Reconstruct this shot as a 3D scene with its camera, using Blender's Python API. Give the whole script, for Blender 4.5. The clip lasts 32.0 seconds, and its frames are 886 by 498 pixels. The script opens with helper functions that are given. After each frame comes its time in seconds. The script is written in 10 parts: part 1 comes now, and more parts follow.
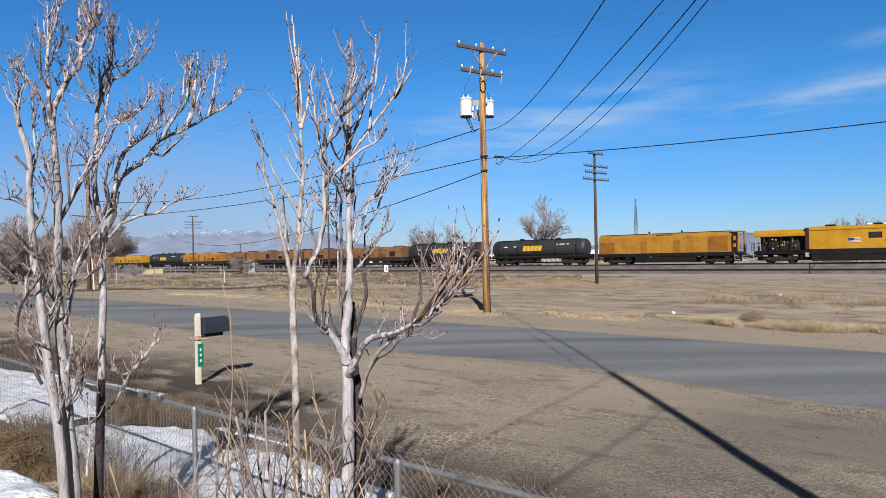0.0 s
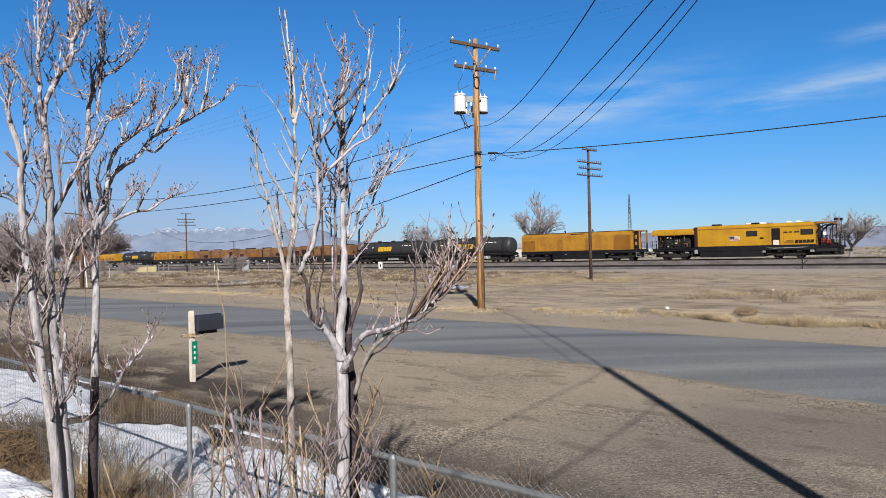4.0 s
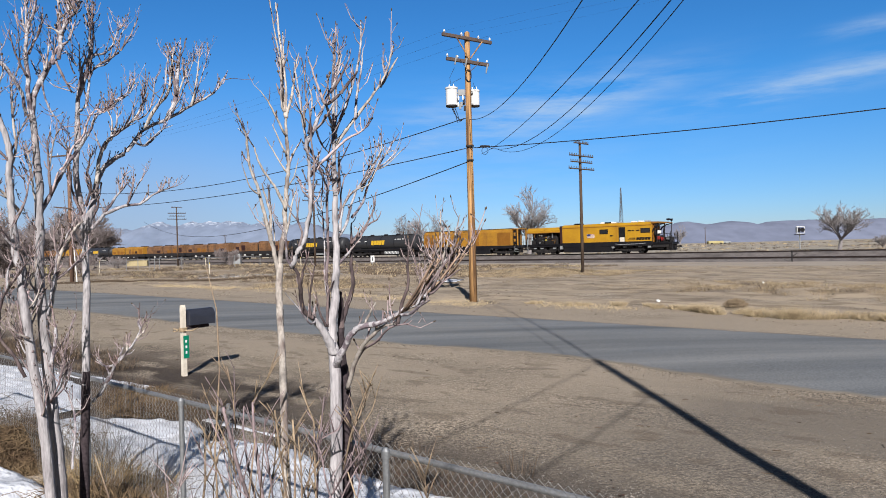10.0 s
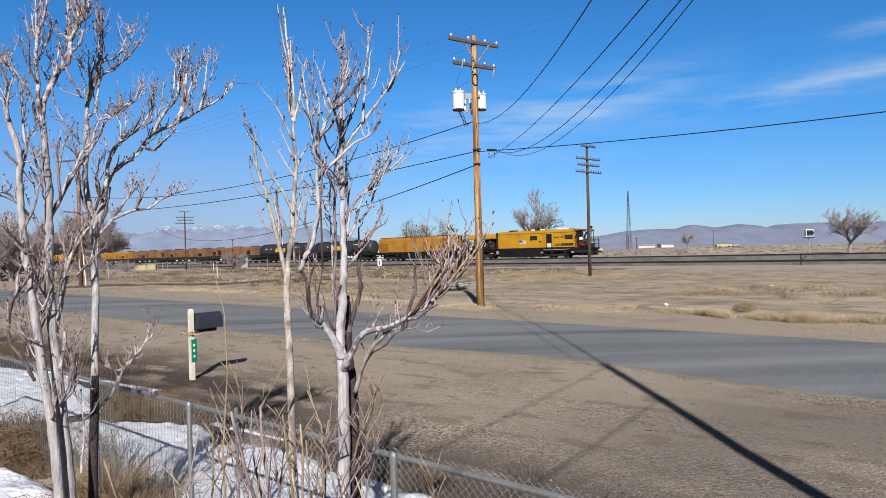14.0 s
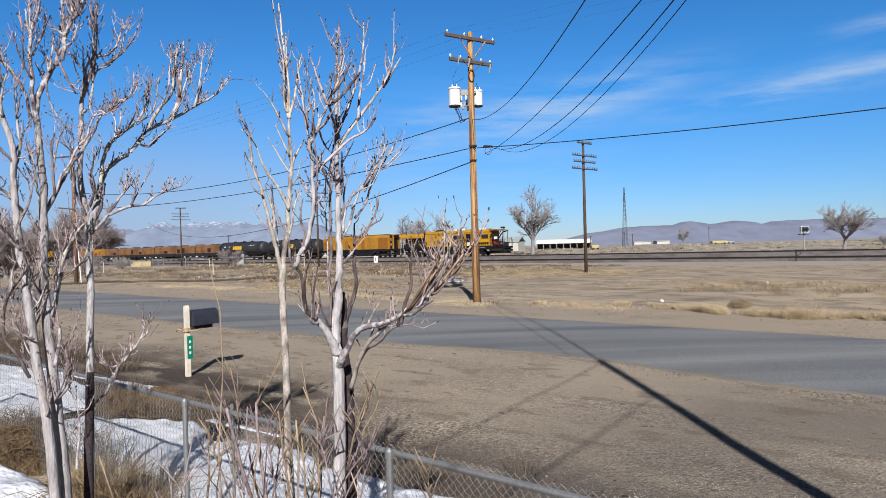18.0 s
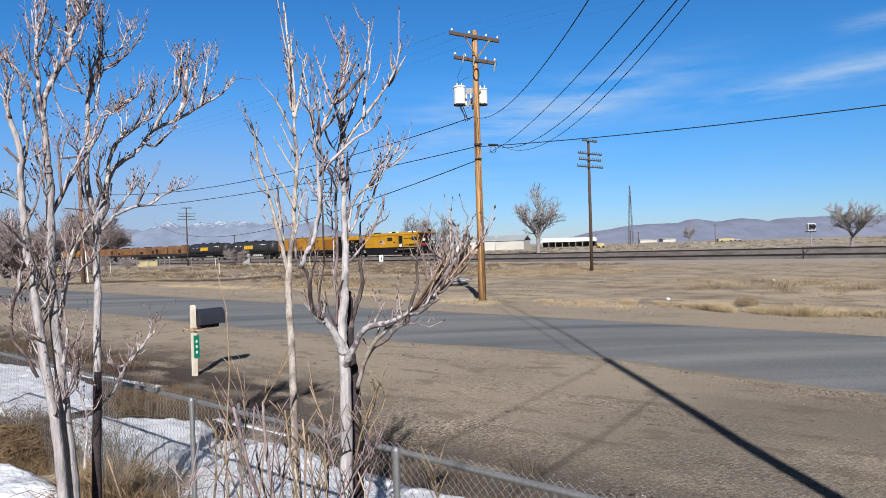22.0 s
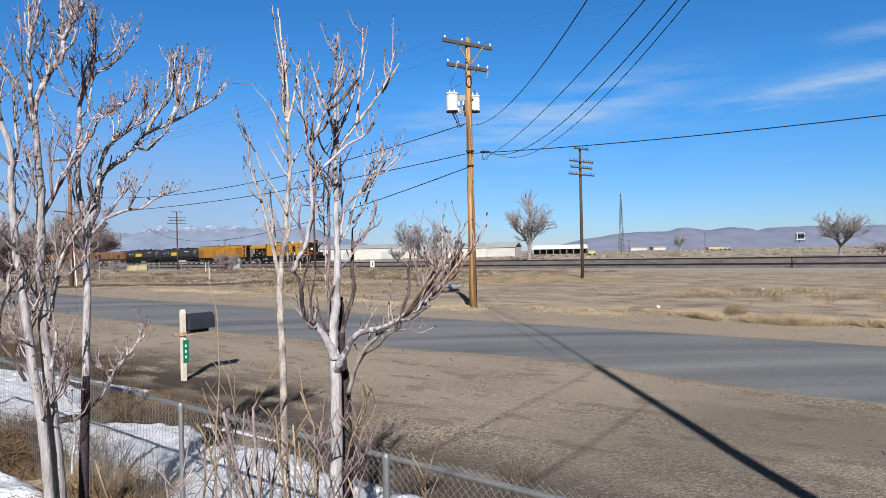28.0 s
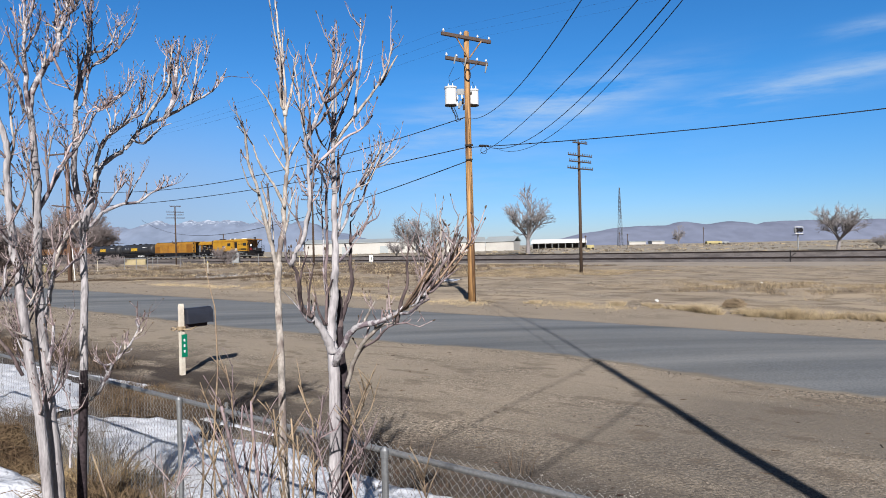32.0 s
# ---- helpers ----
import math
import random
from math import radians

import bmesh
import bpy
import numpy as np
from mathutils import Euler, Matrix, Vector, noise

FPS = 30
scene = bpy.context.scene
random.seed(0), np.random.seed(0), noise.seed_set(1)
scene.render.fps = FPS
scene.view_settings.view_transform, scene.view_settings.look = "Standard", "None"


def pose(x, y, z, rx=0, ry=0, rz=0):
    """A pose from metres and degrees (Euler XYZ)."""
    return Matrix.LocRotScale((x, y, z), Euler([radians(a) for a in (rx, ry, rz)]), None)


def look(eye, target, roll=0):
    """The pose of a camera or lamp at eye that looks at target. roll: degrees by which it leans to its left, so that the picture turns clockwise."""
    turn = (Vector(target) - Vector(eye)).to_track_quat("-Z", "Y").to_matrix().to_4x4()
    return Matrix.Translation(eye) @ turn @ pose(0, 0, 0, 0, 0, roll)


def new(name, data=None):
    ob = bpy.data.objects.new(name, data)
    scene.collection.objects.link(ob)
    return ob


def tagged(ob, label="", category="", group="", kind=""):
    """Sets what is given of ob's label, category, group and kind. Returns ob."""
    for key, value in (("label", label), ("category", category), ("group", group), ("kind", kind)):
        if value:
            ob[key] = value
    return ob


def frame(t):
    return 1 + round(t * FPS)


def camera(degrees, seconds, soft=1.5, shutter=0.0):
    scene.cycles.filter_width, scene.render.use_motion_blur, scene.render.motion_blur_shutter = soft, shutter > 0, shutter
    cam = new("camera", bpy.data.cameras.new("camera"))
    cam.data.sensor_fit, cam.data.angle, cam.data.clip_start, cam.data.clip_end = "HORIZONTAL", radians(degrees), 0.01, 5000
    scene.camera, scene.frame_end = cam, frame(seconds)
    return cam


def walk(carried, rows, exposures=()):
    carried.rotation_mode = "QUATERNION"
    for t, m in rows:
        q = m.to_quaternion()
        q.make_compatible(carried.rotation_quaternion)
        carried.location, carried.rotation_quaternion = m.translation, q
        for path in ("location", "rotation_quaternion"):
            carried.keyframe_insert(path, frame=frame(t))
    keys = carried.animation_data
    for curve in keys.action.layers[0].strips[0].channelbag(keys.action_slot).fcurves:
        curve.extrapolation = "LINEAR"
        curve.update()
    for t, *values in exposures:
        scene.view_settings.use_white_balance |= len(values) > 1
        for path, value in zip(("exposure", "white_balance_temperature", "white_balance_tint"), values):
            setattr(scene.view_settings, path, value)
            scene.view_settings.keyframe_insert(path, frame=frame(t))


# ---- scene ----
cam = camera(67.7, 32.0, soft=0.9)
EYE = 2.4
PATH = [
    (0, pose(0.005, -0.003, EYE + 0.005, 90.39, 1.12, 1.05)),
    (0.5, pose(0.001, 0.000, EYE + 0.000, 90.31, 1.17, 0.91)),
    (1, pose(0.001, 0.001, EYE + 0.002, 90.53, 0.99, 0.53)),
    (1.5, pose(0.004, -0.014, EYE + 0.003, 89.96, 1.38, 0.44)),
    (2, pose(0.002, 0.002, EYE - 0.000, 90.00, 1.29, 0.42)),
    (2.5, pose(-0.000, -0.000, EYE + 0.000, 90.07, 1.29, 0.42)),
    (3, pose(0.002, -0.002, EYE + 0.001, 90.11, 1.15, 0.01)),
    (3.5, pose(0.002, 0.001, EYE - 0.001, 90.04, 1.33, 0.33)),
    (5.5, pose(0.004, 0.003, EYE + 0.001, 90.27, 1.23, 0.82)),
    (6, pose(0.005, -0.010, EYE + 0.004, 90.12, 1.15, 0.24)),
    (6.5, pose(0.006, -0.008, EYE + 0.002, 90.01, 1.36, 0.13)),
    (7, pose(0.000, 0.004, EYE - 0.001, 89.89, 1.12, -0.40)),
    (7.5, pose(0.001, 0.003, EYE - 0.001, 89.81, 1.28, 0.34)),
    (8, pose(0.003, -0.004, EYE + 0.002, 89.52, 1.48, -0.06)),
    (8.5, pose(0.003, -0.005, EYE + 0.001, 89.58, 1.38, -0.04)),
    (9, pose(0.000, 0.000, EYE + 0.000, 89.50, 1.40, -0.00)),
    (9.5, pose(0.001, 0.003, EYE - 0.001, 89.57, 1.38, -0.16)),
    (10, pose(0.001, -0.002, EYE + 0.000, 89.50, 1.45, -0.14)),
    (10.5, pose(-0.001, 0.002, EYE - 0.003, 89.52, 1.55, -0.12)),
    (11, pose(0.000, 0.003, EYE + 0.001, 89.64, 1.48, 0.59)),
    (11.5, pose(-0.001, 0.003, EYE + 0.002, 90.03, 1.19, 0.35)),
    (12, pose(-0.001, 0.001, EYE - 0.002, 90.03, 1.23, 0.31)),
    (12.5, pose(0.000, -0.004, EYE + 0.001, 89.87, 1.48, 0.51)),
    (13, pose(0.000, -0.005, EYE - 0.002, 89.90, 1.52, 0.50)),
    (13.5, pose(-0.001, -0.005, EYE + 0.003, 90.02, 1.57, 1.22)),
    (14, pose(-0.002, 0.002, EYE + 0.002, 89.83, 1.53, 0.46)),
    (14.5, pose(-0.000, -0.002, EYE + 0.001, 89.89, 1.44, 0.19)),
    (16.5, pose(-0.003, 0.001, EYE + 0.002, 89.77, 1.49, 0.37)),
    (17, pose(0.001, -0.002, EYE - 0.001, 89.60, 1.54, 0.24)),
    (17.5, pose(0.001, 0.005, EYE - 0.002, 89.59, 1.63, 0.30)),
    (18, pose(0.002, -0.000, EYE + 0.001, 89.52, 1.53, 0.14)),
    (18.5, pose(-0.001, 0.009, EYE - 0.002, 89.66, 1.41, 0.30)),
    (19, pose(-0.001, 0.001, EYE - 0.000, 89.58, 1.41, 0.13)),
    (19.5, pose(-0.002, -0.000, EYE + 0.003, 89.62, 1.31, 0.07)),
    (20, pose(-0.001, 0.007, EYE - 0.002, 89.64, 1.25, 0.07)),
    (20.5, pose(-0.002, 0.007, EYE - 0.001, 89.59, 1.39, 0.41)),
    (21, pose(-0.003, 0.015, EYE - 0.003, 89.70, 1.49, 0.83)),
    (21.5, pose(-0.002, 0.002, EYE + 0.002, 89.37, 1.58, 0.54)),
    (22, pose(-0.002, 0.007, EYE + 0.000, 89.43, 1.75, 0.60)),
    (22.5, pose(-0.003, 0.008, EYE - 0.001, 89.47, 1.63, 0.07)),
    (23, pose(-0.006, 0.005, EYE - 0.000, 89.41, 1.66, -0.17)),
    (23.5, pose(-0.005, 0.007, EYE + 0.001, 89.44, 1.59, 0.13)),
    (24, pose(-0.002, 0.004, EYE + 0.003, 89.58, 1.57, 0.39)),
    (24.5, pose(-0.004, 0.007, EYE - 0.002, 89.73, 1.40, 0.14)),
    (25, pose(-0.003, 0.010, EYE + 0.000, 89.75, 1.77, 0.65)),
    (25.5, pose(-0.003, -0.003, EYE + 0.005, 89.95, 1.43, 0.24)),
    (27.5, pose(-0.004, 0.003, EYE - 0.002, 89.97, 1.22, -0.47)),
    (28, pose(-0.005, -0.006, EYE + 0.001, 89.95, 1.27, -0.15)),
    (28.5, pose(-0.003, 0.005, EYE - 0.002, 89.91, 1.11, -0.29)),
    (29, pose(-0.003, 0.001, EYE - 0.003, 89.80, 0.99, -0.57)),
    (29.5, pose(-0.004, 0.005, EYE - 0.004, 89.75, 1.17, -0.29)),
    (30, pose(-0.002, 0.007, EYE - 0.001, 89.72, 1.14, -0.35)),
    (30.5, pose(-0.003, -0.000, EYE - 0.001, 89.66, 1.22, -0.46)),
    (31, pose(-0.002, -0.005, EYE + 0.000, 89.58, 1.29, -0.34)),
    (31.5, pose(-0.002, 0.011, EYE - 0.002, 89.47, 1.27, -0.46)),
    (32, pose(-0.004, 0.010, EYE - 0.004, 89.45, 1.32, -0.26)),
]
# the camera's own exposure and white balance creep as the train leaves
walk(cam, PATH, ((0, 0.76, 6440, 10), (7, 0.78, 6430, 10), (13, 0.79, 6410, 10), (20, 0.80, 6390, 10), (32, 0.81, 6375, 10)))

# ---- world and sun ----
SUN_EL = 33.0
SUN_DIR = Vector((0.052, -1.0, 0.0)).normalized()

world = bpy.data.worlds.new("sky")
scene.world = world
world.use_nodes = True
wn, wl = world.node_tree.nodes, world.node_tree.links
wn.clear()
w_out = wn.new("ShaderNodeOutputWorld")
w_bg = wn.new("ShaderNodeBackground")
w_sky = wn.new("ShaderNodeTexSky")
w_sky.sky_type = "NISHITA"
w_sky.sun_disc = False
w_sky.sun_elevation = radians(SUN_EL)
w_sky.sun_rotation = math.atan2(SUN_DIR.x, SUN_DIR.y)
w_sky.altitude = 1300
w_sky.air_density = 1.0
w_sky.dust_density = 0.25
w_sky.ozone_density = 2.6
# the sky's own colour, a little deeper, with thin cirrus streaks over the plain
w_deep = wn.new("ShaderNodeHueSaturation")
w_deep.inputs["Saturation"].default_value = 1.12
w_deep.inputs["Value"].default_value = 1.0
wl.new(w_sky.outputs[0], w_deep.inputs["Color"])
w_tc = wn.new("ShaderNodeTexCoord")
w_sep = wn.new("ShaderNodeSeparateXYZ")
wl.new(w_tc.outputs["Generated"], w_sep.inputs[0])


def w_math(op, a, b=0.0, c=0.0):
    nd = wn.new("ShaderNodeMath")
    nd.operation = op
    for k, v in enumerate((a, b, c)):
        if isinstance(v, (int, float)):
            nd.inputs[k].default_value = v
        else:
            wl.new(v, nd.inputs[k])
    return nd.outputs[0]


w_side = w_math("DIVIDE", w_sep.outputs["X"], w_sep.outputs["Y"])
w_rise = w_math("DIVIDE", w_sep.outputs["Z"], w_sep.outputs["Y"])
w_map = wn.new("ShaderNodeMapping")
w_map.inputs["Rotation"].default_value = (0.0, radians(14), 0.0)
w_map.inputs["Scale"].default_value = (1.6, 1.6, 11.0)
wl.new(w_tc.outputs["Generated"], w_map.inputs["Vector"])
w_noise = wn.new("ShaderNodeTexNoise")
w_noise.inputs["Scale"].default_value = 3.4
w_noise.inputs["Detail"].default_value = 7.0
w_noise.inputs["Roughness"].default_value = 0.6
wl.new(w_map.outputs[0], w_noise.inputs["Vector"])
w_fibre = wn.new("ShaderNodeMapRange")
w_fibre.inputs["From Min"].default_value, w_fibre.inputs["From Max"].default_value = 0.40, 0.70
wl.new(w_noise.outputs[0], w_fibre.inputs["Value"])
w_cloud = None
for side, rise, tilt, long, thick, full in ((0.16, 0.198, 0.22, 0.19, 0.036, 0.85), (-0.03, 0.165, 0.30, 0.11, 0.045, 0.55), (0.58, 0.235, 0.20, 0.22, 0.022, 0.7), (0.66, 0.315, 0.18, 0.07, 0.012, 0.55), (0.0, 0.10, 0.05, 0.35, 0.05, 0.18)):
    off = w_math("SUBTRACT", w_side, side)
    up = w_math("SUBTRACT", w_rise, w_math("MULTIPLY_ADD", off, tilt, rise))
    q = w_math("ADD", w_math("POWER", w_math("DIVIDE", off, long), 2.0), w_math("POWER", w_math("DIVIDE", up, thick), 2.0))
    band = w_math("MULTIPLY", w_math("POWER", 2.718, w_math("MULTIPLY", q, -1.0)), full)
    w_cloud = band if w_cloud is None else w_math("MAXIMUM", w_cloud, band)
w_fac = w_math("MULTIPLY", w_cloud, w_fibre.outputs[0])
w_mix = wn.new("ShaderNodeMixRGB")
w_mix.inputs[2].default_value = (6.6, 8.0, 9.4, 1)
w_tint = wn.new("ShaderNodeMixRGB")
w_tint.blend_type = "MULTIPLY"
w_tint.inputs[0].default_value = 1.0
w_tint.inputs[2].default_value = (0.66, 0.97, 1.27, 1)
w_low = wn.new("ShaderNodeMapRange")
w_low.inputs["From Max"].default_value = 0.22
wl.new(w_sep.outputs["Z"], w_low.inputs["Value"])
w_hue = wn.new("ShaderNodeMixRGB")
w_hue.inputs[1].default_value = (0.60, 0.74, 1.10, 1)
w_hue.inputs[2].default_value = (0.46, 1.08, 1.48, 1)
wl.new(w_low.outputs[0], w_hue.inputs[0])
# above the view the tint turns warm and dim, to keep shade neutral
w_high = wn.new("ShaderNodeMapRange")
w_high.inputs["From Min"].default_value, w_high.inputs["From Max"].default_value = 0.35, 0.52
wl.new(w_sep.outputs["Z"], w_high.inputs["Value"])
w_top = wn.new("ShaderNodeMixRGB")
w_top.inputs[2].default_value = (1.15, 0.70, 0.55, 1)
wl.new(w_high.outputs[0], w_top.inputs[0])
wl.new(w_hue.outputs[0], w_top.inputs[1])
# paler and warmer on the sun's side, so shade turns less blue
w_sunny = wn.new("ShaderNodeMapRange")
w_sunny.inputs["From Min"].default_value, w_sunny.inputs["From Max"].default_value = 0.2, -0.35
wl.new(w_sep.outputs["Y"], w_sunny.inputs["Value"])
w_warm = wn.new("ShaderNodeMixRGB")
w_warm.inputs[2].default_value = (1.05, 0.72, 0.58, 1)
wl.new(w_sunny.outputs[0], w_warm.inputs[0])
wl.new(w_top.outputs[0], w_warm.inputs[1])
wl.new(w_warm.outputs[0], w_tint.inputs[2])
wl.new(w_deep.outputs[0], w_tint.inputs[1])
wl.new(w_fac, w_mix.inputs[0])
wl.new(w_tint.outputs[0], w_mix.inputs[1])
# dusty mauve haze low over the mountains
h_off = w_math("DIVIDE", w_math("SUBTRACT", w_side, -0.50), 0.40)
h_up = w_math("DIVIDE", w_math("SUBTRACT", w_rise, 0.02), 0.15)
h_q = w_math("ADD", w_math("POWER", w_math("ABSOLUTE", h_off), 2.0), w_math("POWER", w_math("ABSOLUTE", h_up), 2.0))
h_front = w_math("GREATER_THAN", w_sep.outputs["Y"], 0.05)
h_fac = w_math("MULTIPLY", w_math("MULTIPLY", w_math("POWER", 2.718, w_math("MULTIPLY", h_q, -1.0)), 0.75), h_front)
w_haze = wn.new("ShaderNodeMixRGB")
w_haze.inputs[2].default_value = (4.3, 5.4, 7.5, 1)
wl.new(h_fac, w_haze.inputs[0])
wl.new(w_mix.outputs[0], w_haze.inputs[1])
wl.new(w_haze.outputs[0], w_bg.inputs["Color"])
w_bg.inputs["Strength"].default_value = 0.050
wl.new(w_bg.outputs[0], w_out.inputs[0])

sun = new("sun", bpy.data.lights.new("sun", "SUN"))
sun.data.energy = 5.0
sun.data.angle = radians(0.65)
sun.data.color = (1.0, 0.948, 0.90)
sun_at = SUN_DIR * math.cos(radians(SUN_EL)) + Vector((0, 0, math.sin(radians(SUN_EL))))
sun.matrix_world = look(sun_at * 60, (0, 0, 0))



# ---- plan: a runs along the railway to the right, b away from it to the far side ----
D = Vector((0.7757, -0.6311))
N = Vector((0.6311, 0.7757))
HEAD = math.degrees(math.atan2(D.y, D.x))
TRACK_B = 93.8
SIDING_B = 78.0
GRADE = 0.0042
FENCE_B = 2.77
ROAD_NEAR, ROAD_FAR = 11.3, 17.55


def spot(a, b, z=0.0):
    return Vector((a * D.x + b * N.x, a * D.y + b * N.y, z))


def plan(x, y):
    return x * D.x + y * D.y, x * N.x + y * N.y


def smooth(e0, e1, v):
    k = min(1.0, max(0.0, (v - e0) / (e1 - e0)))
    return k * k * (3 - 2 * k)


def rail_z(a):
    return 0.38 + GRADE * (a + 8)


# low grassy banks and rut ridges on the dirt flat; the last entry lowers the pole's foot to fit the camera's view
BANKS = ((-4.5, 31.5, 5.5, 3.6, 0.22), (-27.5, 43.5, 4.0, 3.0, 0.16), (-38.0, 31.0, 8.0, 3.0, 0.22), (-11.0, 33.0, 3.0, 0.7, 0.20), (-2.0, 29.0, 5.0, 0.8, 0.12), (-16.0, 29.5, 6.0, 0.6, 0.10), (-16.4, 22.1, 4.0, 2.2, -0.2))


def ground_z(a, b):
    base = smooth(46, 74, b) * (max(-1.4, min(0.9, rail_z(a))) - 0.75)
    rough = smooth(20.0, 23.0, b) * (1 - smooth(60, 72, b))
    lumps = noise.noise((a * 0.11, b * 0.13, 0.3)) * 0.13 + noise.noise((a * 0.45, b * 0.5, 4.0)) * 0.07
    ditch = -0.30 * math.exp(-((b - 31) / 2.6) ** 2) * smooth(-40, -30, a) * (1 - smooth(-24, -20, a))
    verge = 0.03 * noise.noise((a * 0.6, b * 0.6, 9.0)) * (1 - smooth(9, 11, b)) * smooth(3, 4, b)
    bank = 0.0
    for ca, cb, wa, wb, up in BANKS:
        bank += up * math.exp(-(((a - ca) / wa) ** 2) - ((b - cb) / wb) ** 2)
    return base - 30.0 * smooth(300, 1500, b) + rough * (lumps + 0.04) + ditch + verge + bank * (1 + 0.6 * noise.noise((a * 0.7, b * 0.8, 3.0)))


# ---- materials ----
def mat(name, color, rough=0.8, metal=0.0, vary=0.18, scale=4.0, fine=40.0, bump=0.2, dist=0.01, second=None, stain=0.5, spec=0.3, coord="Object", ramp=(0.38, 0.68), stretch=None, each=0.0):
    """A surface with two scales of colour variation and a fine relief."""
    m = bpy.data.materials.new(name)
    m.use_nodes = True
    nt = m.node_tree
    nd, ln = nt.nodes, nt.links
    p = nd["Principled BSDF"]
    p.inputs["Roughness"].default_value = rough
    p.inputs["Metallic"].default_value = metal
    p.inputs["Specular IOR Level"].default_value = spec
    tc = nd.new("ShaderNodeTexCoord")
    n1, n2 = nd.new("ShaderNodeTexNoise"), nd.new("ShaderNodeTexNoise")
    for nn, sc, det in ((n1, scale, 5.0), (n2, fine, 3.0)):
        nn.inputs["Scale"].default_value = sc
        nn.inputs["Detail"].default_value = det
        if stretch:
            mp = nd.new("ShaderNodeMapping")
            mp.inputs["Scale"].default_value = stretch
            ln.new(tc.outputs[coord], mp.inputs["Vector"])
            ln.new(mp.outputs[0], nn.inputs["Vector"])
        else:
            ln.new(tc.outputs[coord], nn.inputs["Vector"])
    other = second or tuple(c * 0.55 for c in color)
    r1 = nd.new("ShaderNodeValToRGB")
    r1.color_ramp.elements[0].position, r1.color_ramp.elements[1].position = ramp
    r1.color_ramp.elements[0].color, r1.color_ramp.elements[1].color = (0, 0, 0, 1), (stain, stain, stain, 1)
    ln.new(n1.outputs[0], r1.inputs[0])
    mx = nd.new("ShaderNodeMixRGB")
    mx.inputs[1].default_value, mx.inputs[2].default_value = (*color, 1), (*other, 1)
    ln.new(r1.outputs[0], mx.inputs[0])
    hs = nd.new("ShaderNodeHueSaturation")
    ln.new(mx.outputs[0], hs.inputs["Color"])
    mr = nd.new("ShaderNodeMapRange")
    mr.inputs["From Min"].default_value, mr.inputs["From Max"].default_value = 0.3, 0.7
    mr.inputs["To Min"].default_value, mr.inputs["To Max"].default_value = 1 - vary, 1 + vary
    ln.new(n2.outputs[0], mr.inputs["Value"])
    ln.new(mr.outputs[0], hs.inputs["Value"])
    ln.new(hs.outputs[0], p.inputs["Base Color"])
    if each:
        # joined pieces and like objects differ a little in tone
        geo, obi, add, fr = nd.new("ShaderNodeNewGeometry"), nd.new("ShaderNodeObjectInfo"), nd.new("ShaderNodeMath"), nd.new("ShaderNodeMath")
        ln.new(geo.outputs["Random Per Island"], add.inputs[0])
        ln.new(obi.outputs["Random"], add.inputs[1])
        fr.operation = "FRACT"
        ln.new(add.outputs[0], fr.inputs[0])
        tone, sc = nd.new("ShaderNodeMapRange"), nd.new("ShaderNodeMixRGB")
        tone.inputs["To Min"].default_value, tone.inputs["To Max"].default_value = 1 - each, 1 + each * 0.35
        ln.new(fr.outputs[0], tone.inputs["Value"])
        sc.blend_type = "MULTIPLY"
        sc.inputs[0].default_value = 1.0
        ln.new(hs.outputs[0], sc.inputs[1])
        ln.new(tone.outputs[0], sc.inputs[2])
        ln.new(sc.outputs[0], p.inputs["Base Color"])
    if bump:
        bp = nd.new("ShaderNodeBump")
        bp.inputs["Strength"].default_value, bp.inputs["Distance"].default_value = bump, dist
        ln.new(n2.outputs[0], bp.inputs["Height"])
        ln.new(bp.outputs[0], p.inputs["Normal"])
    return m


M_YELLOW = mat("yellow_paint", (0.345, 0.186, 0.010), 0.45, vary=0.10, scale=0.5, fine=6, bump=0.03, stain=0.6, second=(0.195, 0.090, 0.010))
M_ORANGE = mat("weathered_orange_paint", (0.275, 0.136, 0.014), 0.55, vary=0.14, scale=0.5, fine=5, bump=0.05, stain=0.75, second=(0.165, 0.072, 0.014))
# worn orange, dulled further to put the smoke haze into it
M_RUST = mat("faded_orange_paint", (0.158, 0.080, 0.035), 0.65, vary=0.25, scale=0.5, fine=3, bump=0.05, stain=0.85, second=(0.060, 0.033, 0.020))
M_LOUVER = mat("brown_orange_louvre", (0.208, 0.088, 0.011), 0.6, vary=0.12, scale=1.0, fine=9, bump=0.1)
M_BLACK = mat("black_painted_steel", (0.005, 0.005, 0.007), 0.5, vary=0.3, scale=0.8, fine=7, bump=0.05, second=(0.014, 0.013, 0.013), spec=0.2)
M_TANK = mat("charcoal_tank_paint", (0.020, 0.021, 0.024), 0.5, vary=0.25, scale=0.4, fine=5, bump=0.03, second=(0.031, 0.030, 0.032))
M_GREASE = mat("greasy_dark_steel", (0.014, 0.013, 0.014), 0.65, vary=0.4, scale=1.2, fine=9, bump=0.2, second=(0.023, 0.020, 0.018), spec=0.2)
M_WHITE = mat("white_paint", (0.594, 0.594, 0.579), 0.5, vary=0.05, scale=2, fine=12, bump=0.03, stain=0.2)
M_GLASS = mat("dark_window_glass", (0.011, 0.013, 0.016), 0.12, vary=0.1, scale=1, fine=5, bump=0.0, spec=0.6)
M_RED = mat("red_paint", (0.301, 0.027, 0.022), 0.5, vary=0.08, bump=0.02)
M_BLUE = mat("navy_paint", (0.016, 0.027, 0.121), 0.5, vary=0.08, bump=0.02)
M_LOGO = mat("yellow_lettering_paint", (0.50, 0.31, 0.022), 0.5, vary=0.05, bump=0.0)
